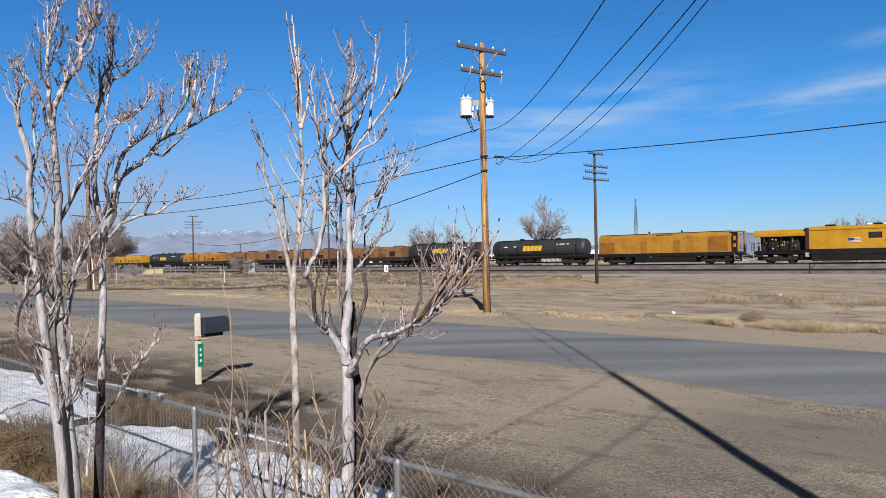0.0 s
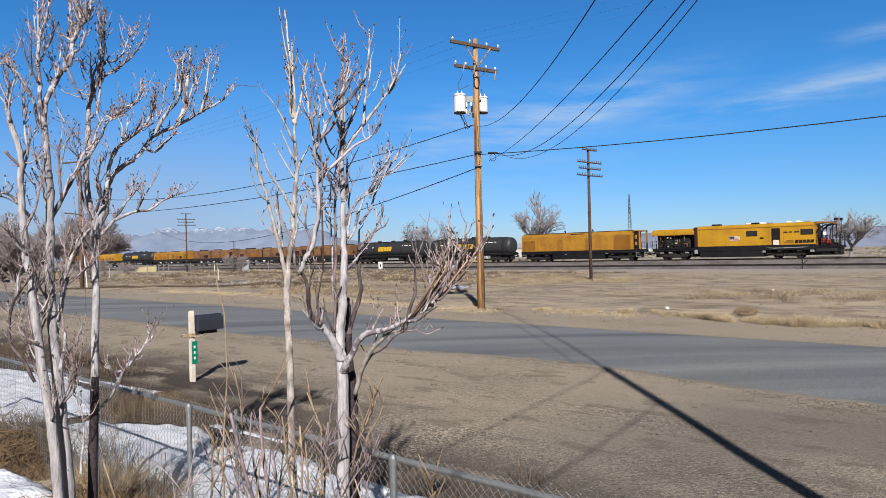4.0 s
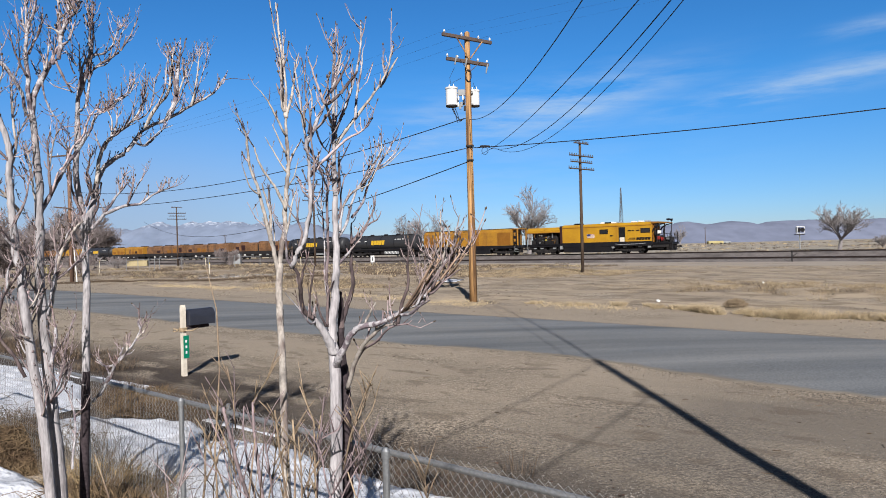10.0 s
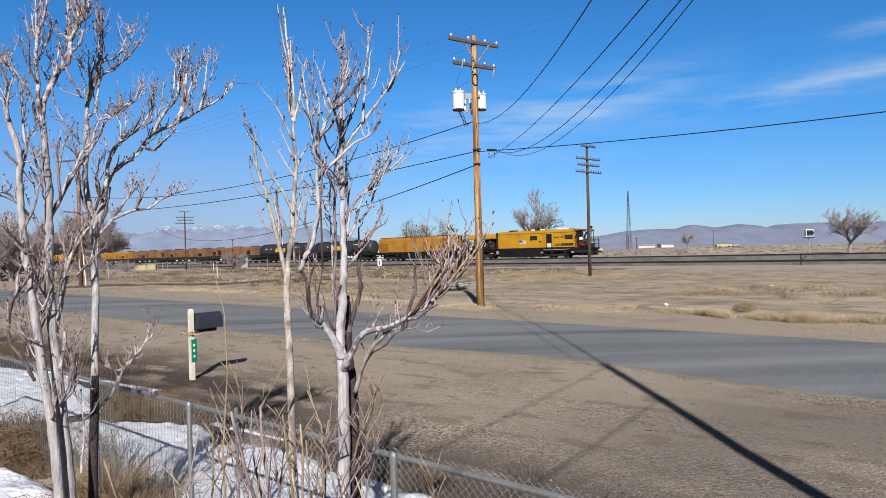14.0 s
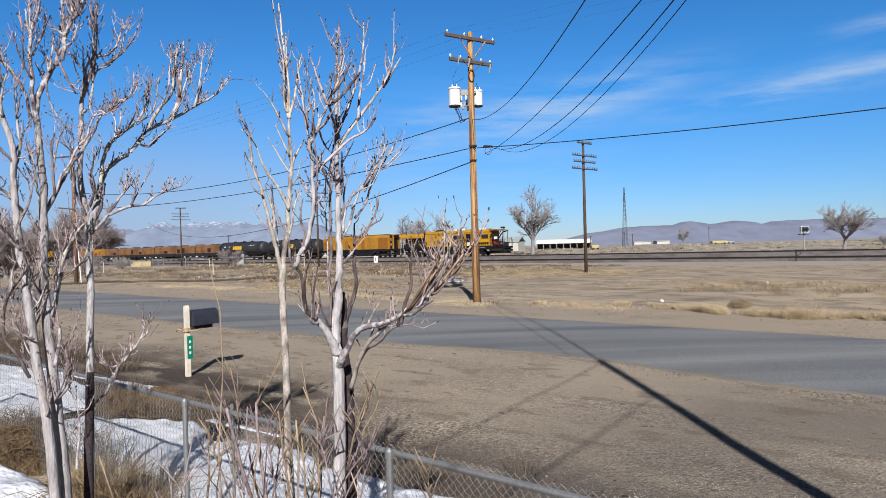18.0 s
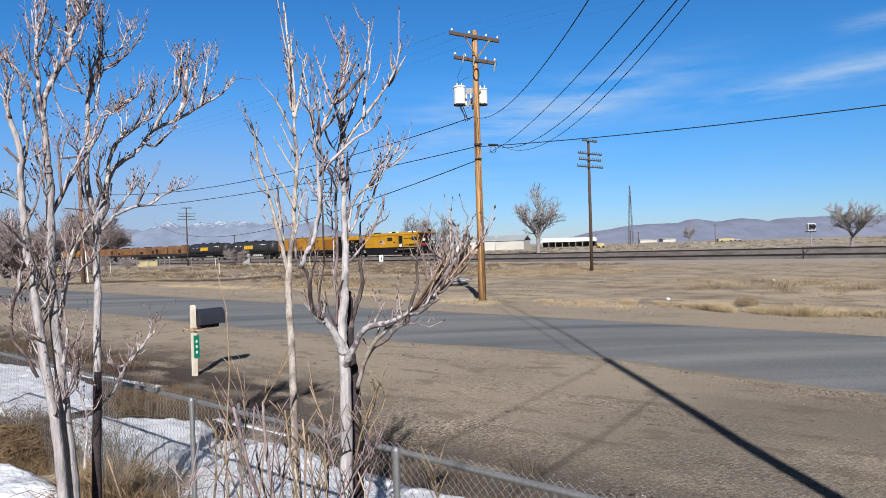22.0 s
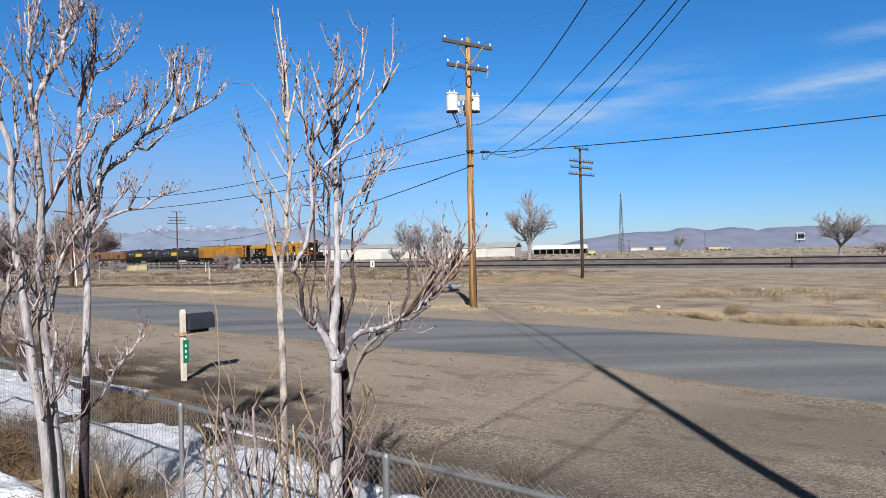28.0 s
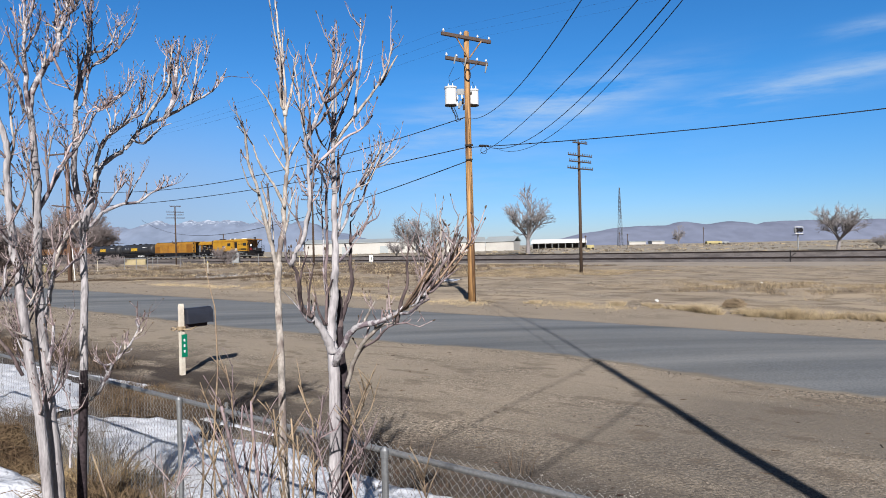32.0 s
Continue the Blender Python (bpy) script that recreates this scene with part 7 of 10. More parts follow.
    limb(t, "limb", [(-2.87, 4.7, 2.76), (-2.87, 4.67, 2.87), (-2.86, 4.63, 3.03), (-2.87, 4.6, 3.18)], 0.0088, 0.0052)
    limb(t, "limb", [(-2.93, 4.6, 2.7), (-2.95, 4.53, 2.78), (-2.98, 4.47, 2.84), (-2.99, 4.4, 2.85)], 0.0121, 0.0083)
    limb(t, "limb", [(-2.84, 4.7, 1.79), (-2.82, 4.73, 1.96), (-2.81, 4.76, 2.09), (-2.8, 4.79, 2.23), (-2.77, 4.81, 2.39), (-2.73, 4.84, 2.49), (-2.69, 4.87, 2.58), (-2.65, 4.9, 2.63)], 0.0177, 0.0129)
    limb(t, "limb", [(-2.8, 4.8, 2.21), (-2.74, 4.84, 2.27), (-2.69, 4.88, 2.33), (-2.65, 4.91, 2.39), (-2.6, 4.95, 2.46)], 0.0108, 0.0056)
    limb(t, "limb", [(-2.8, 4.75, 2.13), (-2.81, 4.73, 2.23), (-2.77, 4.7, 2.31)], 0.0107, 0.0053)
    limb(t, "limb", [(-2.77, 4.8, 2.38), (-2.79, 4.78, 2.43), (-2.78, 4.75, 2.6)], 0.0090, 0.0054)
    limb(t, "limb", [(-2.89, 4.55, 2.14), (-2.82, 4.58, 2.28), (-2.82, 4.6, 2.4)], 0.0086, 0.0052)
    limb(t, "limb", [(-2.9, 4.5, 2.61), (-2.86, 4.55, 2.75), (-2.85, 4.6, 2.91)], 0.0102, 0.0052)
    limb(t, "bare_limb", [(-2.82, 4.5, 1.82), (-2.87, 4.45, 1.87), (-2.94, 4.4, 1.96)], 0.0085, 0.0033)
    limb(t, "bare_limb", [(-2.61, 4.6, 0.89), (-2.62, 4.62, 0.96), (-2.61, 4.65, 1.19), (-2.66, 4.68, 1.37), (-2.72, 4.7, 1.44)], 0.0087, 0.0053)
    limb(t, "bare_limb", [(-2.77, 4.65, 1.6), (-2.73, 4.65, 1.8), (-2.73, 4.65, 1.89)], 0.0140, 0.0105)
    limb(t, "bare_limb", [(-2.82, 4.7, 1.63), (-2.72, 4.75, 1.78), (-2.66, 4.8, 1.99)], 0.0088, 0.0036)
    limb(t, "limb", [(-2.86, 4.55, 1.91), (-2.85, 4.58, 1.99), (-2.84, 4.62, 2.11)], 0.0086, 0.0038)
    limb(t, "limb", [(-2.81, 4.55, 1.53), (-2.97, 4.66, 1.64), (-3.1, 4.77, 1.83)], 0.0086, 0.0039)
    limb(t, "limb", [(-2.78, 4.65, 1.35), (-2.64, 4.55, 1.56), (-2.53, 4.46, 1.86)], 0.0070, 0.0037)
    limb(t, "limb", [(-2.78, 4.65, 1.36), (-2.72, 4.72, 1.44), (-2.7, 4.79, 1.57)], 0.0088, 0.0040)
    limb(t, "limb", [(-2.83, 4.55, 1.72), (-2.91, 4.57, 1.87), (-2.96, 4.59, 2.09)], 0.0069, 0.0038)
    limb(t, "limb", [(-2.86, 4.55, 1.86), (-2.86, 4.67, 2.02), (-2.88, 4.79, 2.28)], 0.0069, 0.0040)
    limb(t, "limb", [(-2.88, 4.55, 1.99), (-2.81, 4.56, 2.08), (-2.76, 4.57, 2.22)], 0.0069, 0.0038)
    limb(t, "limb", [(-2.78, 4.55, 1.28), (-2.77, 4.57, 1.35), (-2.76, 4.6, 1.47)], 0.0103, 0.0038)
    limb(t, "limb", [(-2.82, 4.55, 1.63), (-2.94, 4.62, 1.73), (-3.04, 4.69, 1.89)], 0.0069, 0.0039)
    limb(t, "limb", [(-2.86, 4.7, 3.51), (-2.82, 4.73, 3.62), (-2.78, 4.76, 3.74), (-2.75, 4.79, 3.86), (-2.74, 4.82, 3.92), (-2.77, 4.85, 4.05), (-2.77, 4.88, 4.12), (-2.74, 4.91, 4.17), (-2.71, 4.95, 4.23), (-2.7, 4.98, 4.34)], 0.0088, 0.0092)
    limb(t, "limb", [(-2.63, 4.78, 4.1), (-2.67, 4.77, 4.17), (-2.69, 4.76, 4.28)], 0.0045, 0.0038)
    limb(t, "limb", [(-2.6, 4.78, 4.13), (-2.57, 4.64, 4.19), (-2.51, 4.5, 4.22)], 0.0045, 0.0036)
    limb(t, "limb", [(-2.63, 4.75, 3.93), (-2.65, 4.81, 4.01), (-2.69, 4.87, 4.12)], 0.0045, 0.0039)
    limb(t, "limb", [(-2.77, 4.7, 3.71), (-2.81, 4.86, 3.86), (-2.84, 5.01, 4.09)], 0.0035, 0.0038)
    limb(t, "limb", [(-2.87, 4.65, 3.94), (-2.9, 4.75, 4.14), (-2.94, 4.84, 4.29)], 0.0044, 0.0038)
    limb(t, "limb", [(-2.92, 4.65, 3.74), (-2.87, 4.56, 3.82), (-2.81, 4.47, 3.9)], 0.0044, 0.0035)
    limb(t, "limb", [(-2.95, 4.7, 3.54), (-3.0, 4.69, 3.64), (-3.06, 4.68, 3.72), (-3.14, 4.67, 3.8), (-3.18, 4.66, 3.77)], 0.0062, 0.0049)
    limb(t, "limb", [(-2.95, 4.45, 3.33), (-2.91, 4.38, 3.45), (-2.82, 4.32, 3.62)], 0.0075, 0.0057)
    limb(t, "limb", [(-2.9, 4.5, 2.44), (-2.9, 4.38, 2.55), (-2.91, 4.26, 2.63)], 0.0051, 0.0045)
    limb(t, "limb", [(-2.79, 4.75, 2.82), (-2.74, 4.76, 2.98), (-2.69, 4.76, 3.03), (-2.63, 4.77, 3.17), (-2.57, 4.78, 3.23), (-2.54, 4.78, 3.32), (-2.48, 4.79, 3.43), (-2.42, 4.8, 3.41), (-2.35, 4.8, 3.49), (-2.27, 4.81, 3.53), (-2.23, 4.82, 3.64)], 0.0080, 0.0051)
    limb(t, "limb", [(-2.8, 4.75, 3.0), (-2.72, 4.68, 3.19), (-2.64, 4.61, 3.26)], 0.0054, 0.0036)
    limb(t, "limb", [(-2.89, 4.7, 2.88), (-2.9, 4.66, 3.07), (-2.94, 4.63, 3.18)], 0.0044, 0.0037)
    limb(t, "limb", [(-2.99, 4.6, 2.78), (-3.04, 4.51, 2.83), (-3.04, 4.41, 2.83)], 0.0061, 0.0058)
    limb(t, "limb", [(-2.81, 4.7, 1.96), (-2.8, 4.73, 2.12), (-2.8, 4.77, 2.2), (-2.79, 4.8, 2.39), (-2.76, 4.83, 2.48), (-2.72, 4.86, 2.58), (-2.69, 4.9, 2.68)], 0.0088, 0.0090)
    limb(t, "limb", [(-2.72, 4.8, 2.27), (-2.7, 4.85, 2.31), (-2.67, 4.9, 2.38), (-2.66, 4.95, 2.52)], 0.0054, 0.0039)
    limb(t, "limb", [(-2.8, 4.75, 2.13), (-2.83, 4.8, 2.2), (-2.82, 4.85, 2.33)], 0.0054, 0.0038)
    limb(t, "limb", [(-2.89, 4.55, 2.14), (-2.78, 4.46, 2.31), (-2.75, 4.37, 2.44)], 0.0043, 0.0035)
    limb(t, "limb", [(-2.86, 4.55, 1.91), (-2.96, 4.71, 1.99), (-3.04, 4.86, 2.12)], 0.0043, 0.0037)
    limb(t, "limb", [(-2.78, 4.65, 1.35), (-2.65, 4.62, 1.54), (-2.56, 4.58, 1.87)], 0.0035, 0.0035)
    limb(t, "limb", [(-2.78, 4.65, 1.36), (-2.68, 4.61, 1.47), (-2.61, 4.56, 1.64)], 0.0044, 0.0034)
    limb(t, "limb", [(-2.83, 4.55, 1.72), (-3.01, 4.68, 1.83), (-3.18, 4.81, 2.11)], 0.0034, 0.0036)
    limb(t, "limb", [(-2.78, 4.55, 1.28), (-2.71, 4.46, 1.35), (-2.66, 4.37, 1.55)], 0.0051, 0.0033)
    limb(t, "limb", [(-2.82, 4.55, 1.63), (-2.87, 4.55, 1.73), (-2.9, 4.55, 1.94)], 0.0034, 0.0034)
    twigs(t, 3, 30, 0.76)

def yard_tree_d():
    t = thing("tree", Matrix(), "slender bare tree with shadow painted on its lower trunk", "tree", "bare trees in the yard")
    limb(t, "trunk", [(-2.78, 5.0, -0.06), (-2.76, 5.0, 0.46), (-2.75, 5.01, 0.89), (-2.73, 5.01, 1.23), (-2.72, 5.01, 1.57), (-2.71, 5.02, 1.92), (-2.7, 5.02, 2.09), (-2.71, 5.03, 2.26), (-2.71, 5.03, 2.43), (-2.71, 5.03, 2.56), (-2.73, 5.04, 2.73), (-2.76, 5.04, 2.9), (-2.77, 5.04, 3.03), (-2.76, 5.05, 3.21), (-2.75, 5.05, 3.38)], 0.0342, 0.0194)
    limb(t, "limb", [(-2.75, 5.05, 3.34), (-2.75, 5.06, 3.55), (-2.71, 5.07, 3.68), (-2.67, 5.08, 3.86), (-2.65, 5.08, 4.08), (-2.66, 5.09, 4.21), (-2.68, 5.1, 4.32)], 0.0190, 0.0077)
    limb(t, "limb", [(-2.74, 5.05, 3.47), (-2.69, 5.07, 3.53), (-2.67, 5.08, 3.69), (-2.66, 5.1, 3.84)], 0.0133, 0.0077)
    limb(t, "limb", [(-2.74, 5.05, 3.59), (-2.71, 5.05, 3.77), (-2.67, 5.05, 3.89)], 0.0114, 0.0057)
    limb(t, "limb", [(-2.68, 5.08, 3.76), (-2.62, 5.11, 3.83), (-2.54, 5.15, 3.9), (-2.47, 5.18, 3.97), (-2.41, 5.22, 4.09), (-2.37, 5.25, 4.21)], 0.0115, 0.0059)
    limb(t, "limb", [(-2.66, 5.08, 3.91), (-2.56, 5.11, 3.93), (-2.51, 5.14, 4.0), (-2.48, 5.17, 4.12), (-2.46, 5.2, 4.16)], 0.0096, 0.0059)
    limb(t, "limb", [(-2.71, 5.05, 3.64), (-2.71, 5.03, 3.84), (-2.69, 5.0, 3.97)], 0.0076, 0.0038)
    limb(t, "limb", [(-2.74, 5.05, 3.82), (-2.76, 5.03, 3.85), (-2.78, 5.0, 3.91)], 0.0076, 0.0038)
    limb(t, "bare_limb", [(-2.76, 5.05, 3.76), (-2.77, 5.03, 3.8), (-2.77, 5.0, 3.86)], 0.0057, 0.0038)
    limb(t, "limb", [(-2.7, 5.02, 2.55), (-2.68, 5.06, 2.69), (-2.67, 5.11, 2.82), (-2.66, 5.15, 2.96), (-2.64, 5.19, 3.05), (-2.58, 5.24, 3.13), (-2.49, 5.28, 3.2), (-2.36, 5.33, 3.38), (-2.2, 5.37, 3.46), (-2.01, 5.41, 3.58), (-1.84, 5.46, 3.69), (-1.77, 5.5, 3.82)], 0.0265, 0.0104)
    limb(t, "limb", [(-2.62, 5.05, 2.92), (-2.61, 5.08, 3.1), (-2.59, 5.11, 3.2), (-2.53, 5.14, 3.3), (-2.45, 5.16, 3.36), (-2.38, 5.19, 3.43), (-2.33, 5.22, 3.56), (-2.31, 5.25, 3.72)], 0.0152, 0.0099)
    limb(t, "bare_limb", [(-2.6, 5.1, 3.18), (-2.62, 5.08, 3.26), (-2.63, 5.05, 3.33)], 0.0077, 0.0038)
    limb(t, "limb", [(-2.53, 5.1, 3.26), (-2.49, 5.12, 3.37), (-2.49, 5.15, 3.51)], 0.0115, 0.0058)
    limb(t, "dark_limb", [(-2.45, 5.15, 3.35), (-2.39, 5.15, 3.46), (-2.36, 5.15, 3.56)], 0.0078, 0.0039)
    limb(t, "limb", [(-2.33, 5.25, 3.37), (-2.24, 5.26, 3.53), (-2.15, 5.28, 3.65), (-2.12, 5.29, 3.86), (-2.1, 5.3, 4.02)], 0.0138, 0.0080)
    limb(t, "limb", [(-2.18, 5.3, 3.44), (-2.09, 5.35, 3.67), (-2.02, 5.4, 3.93)], 0.0120, 0.0061)
    limb(t, "limb", [(-1.99, 5.35, 3.56), (-1.95, 5.38, 3.79), (-1.93, 5.4, 4.02)], 0.0101, 0.0041)
    limb(t, "limb", [(-2.15, 5.3, 3.48), (-2.11, 5.32, 3.6), (-2.09, 5.33, 3.78), (-2.07, 5.35, 3.98)], 0.0219, 0.0141)
    limb(t, "limb", [(-2.09, 5.3, 3.64), (-2.12, 5.32, 3.82), (-2.14, 5.35, 3.97)], 0.0120, 0.0060)
    limb(t, "limb", [(-2.4, 5.2, 3.26), (-2.32, 5.23, 3.23), (-2.26, 5.27, 3.3), (-2.21, 5.3, 3.36)], 0.0098, 0.0060)
    limb(t, "limb", [(-2.69, 5.02, 2.54), (-2.6, 5.04, 2.64), (-2.53, 5.06, 2.75), (-2.47, 5.08, 2.84), (-2.41, 5.1, 2.92)], 0.0151, 0.0077)
    limb(t, "limb", [(-2.56, 5.05, 2.69), (-2.44, 5.11, 2.75), (-2.34, 5.17, 2.77), (-2.27, 5.23, 2.84), (-2.18, 5.29, 2.89), (-2.12, 5.35, 2.92)], 0.0133, 0.0060)
    limb(t, "limb", [(-2.46, 5.1, 2.87), (-2.44, 5.1, 2.94), (-2.43, 5.1, 3.0)], 0.0077, 0.0038)
    limb(t, "limb", [(-2.41, 5.1, 2.76), (-2.38, 5.12, 2.88), (-2.38, 5.15, 2.98)], 0.0096, 0.0058)
    limb(t, "dark_limb", [(-2.69, 5.02, 2.75), (-2.63, 4.99, 2.9), (-2.64, 4.95, 3.02)], 0.0132, 0.0056)
    limb(t, "dark_limb", [(-2.66, 5.05, 2.84), (-2.68, 5.03, 2.97), (-2.65, 5.02, 3.09), (-2.61, 5.0, 3.16)], 0.0114, 0.0056)
    limb(t, "dark_limb", [(-2.71, 5.05, 2.6), (-2.64, 5.08, 2.73), (-2.63, 5.1, 2.86)], 0.0152, 0.0077)
    limb(t, "limb", [(-2.72, 5.02, 2.69), (-2.75, 4.98, 2.81), (-2.76, 4.94, 2.94), (-2.76, 4.9, 3.06)], 0.0113, 0.0055)
    limb(t, "limb", [(-2.77, 5.05, 3.08), (-2.79, 5.0, 3.16), (-2.8, 4.95, 3.24)], 0.0095, 0.0056)
    limb(t, "limb", [(-2.7, 5.0, 2.43), (-2.73, 4.95, 2.52), (-2.74, 4.9, 2.62)], 0.0094, 0.0055)
    limb(t, "bare_limb", [(-2.73, 5.0, 1.16), (-2.73, 5.02, 1.21), (-2.61, 5.04, 1.35), (-2.53, 5.06, 1.52), (-2.4, 5.08, 1.67), (-2.31, 5.1, 1.85)], 0.0169, 0.0096)
    limb(t, "bare_limb", [(-2.53, 5.05, 1.53), (-2.6, 5.07, 1.52), (-2.66, 5.08, 1.56), (-2.69, 5.1, 1.61)], 0.0095, 0.0058)
    limb(t, "bare_limb", [(-2.56, 5.05, 1.45), (-2.59, 5.05, 1.52), (-2.64, 5.05, 1.58)], 0.0076, 0.0038)
    limb(t, "bare_limb", [(-2.49, 5.05, 1.56), (-2.48, 5.08, 1.63), (-2.47, 5.1, 1.67)], 0.0095, 0.0058)
    limb(t, "bare_limb", [(-2.42, 5.05, 1.64), (-2.44, 5.08, 1.68), (-2.44, 5.1, 1.72)], 0.0095, 0.0058)
    limb(t, "bare_limb", [(-2.36, 5.08, 1.73), (-2.32, 5.09, 1.77), (-2.3, 5.1, 1.8)], 0.0096, 0.0058)
    limb(t, "bare_limb", [(-2.33, 5.08, 1.8), (-2.35, 5.09, 1.85), (-2.33, 5.1, 1.88)], 0.0096, 0.0058)
    limb(t, "bare_limb", [(-2.47, 5.08, 1.6), (-2.42, 5.09, 1.61), (-2.39, 5.1, 1.64)], 0.0076, 0.0038)
    limb(t, "limb", [(-2.74, 5.05, 3.55), (-2.71, 5.06, 3.72), (-2.65, 5.08, 3.87), (-2.63, 5.09, 4.11), (-2.64, 5.1, 4.19), (-2.65, 5.12, 4.32)], 0.0095, 0.0054)
    limb(t, "limb", [(-2.6, 5.08, 3.82), (-2.57, 5.17, 3.87), (-2.54, 5.27, 4.01), (-2.54, 5.36, 4.16), (-2.55, 5.46, 4.25)], 0.0057, 0.0043)
    limb(t, "limb", [(-2.74, 5.05, 3.82), (-2.82, 5.09, 3.93), (-2.91, 5.12, 3.93)], 0.0038, 0.0039)
    limb(t, "limb", [(-2.6, 5.05, 3.1), (-2.55, 5.06, 3.24), (-2.45, 5.06, 3.3), (-2.36, 5.07, 3.39), (-2.27, 5.07, 3.42), (-2.2, 5.08, 3.5), (-2.16, 5.08, 3.73)], 0.0076, 0.0067)
    limb(t, "limb", [(-2.53, 5.1, 3.26), (-2.57, 5.22, 3.43), (-2.68, 5.33, 3.57)], 0.0058, 0.0042)
    limb(t, "limb", [(-2.23, 5.25, 3.53), (-2.17, 5.27, 3.69), (-2.16, 5.3, 3.88), (-2.14, 5.32, 4.01)], 0.0069, 0.0056)
    limb(t, "limb", [(-2.18, 5.3, 3.44), (-2.03, 5.25, 3.63), (-1.89, 5.2, 3.94)], 0.0060, 0.0041)
    limb(t, "limb", [(-1.99, 5.35, 3.56), (-1.94, 5.44, 3.8), (-1.89, 5.52, 4.06)], 0.0050, 0.0042)
    limb(t, "limb", [(-2.31, 5.2, 3.23), (-2.19, 5.21, 3.34), (-2.09, 5.21, 3.38)], 0.0049, 0.0041)
    limb(t, "limb", [(-2.46, 5.1, 2.87), (-2.52, 5.2, 2.92), (-2.58, 5.31, 3.0)], 0.0038, 0.0040)
    limb(t, "limb", [(-2.41, 5.1, 2.76), (-2.36, 5.19, 2.93), (-2.36, 5.27, 2.99)], 0.0048, 0.0042)
    limb(t, "limb", [(-2.77, 5.05, 3.08), (-2.77, 4.92, 3.17), (-2.75, 4.79, 3.2)], 0.0048, 0.0038)
    limb(t, "limb", [(-2.7, 5.0, 2.43), (-2.73, 4.91, 2.54), (-2.73, 4.82, 2.67)], 0.0047, 0.0038)
    part("shoot", Geo().tube([(-1.78, 5.5, 3.80), (-1.70, 5.5, 3.815), (-1.60, 5.5, 3.80), (-1.53, 5.5, 3.80)], [0.004, 0.0028, 0.002, 0.001], 5), M_DARKBARKSHADE, t, "thin dark trailing shoot")
    twigs(t, 4, 29, 0.74)
    # shadow on the lower trunk, painted as a dark sleeve
    part("shadow_sleeve", Geo().tube([(-2.77, 5.0, 0.0), (-2.757, 5.003, 0.46), (-2.748, 5.008, 0.89), (-2.731, 5.01, 1.23), (-2.726, 5.012, 1.4), (-2.716, 5.004, 1.5)], [0.042, 0.0355, 0.0328, 0.0312, 0.0303, 0.0265], 12), M_DARKWOODSHADE, t, "dark sleeve that paints shadow on the lower trunk", shade=True)


yard_tree_a()
yard_tree_b()
yard_tree_c()
yard_tree_d()


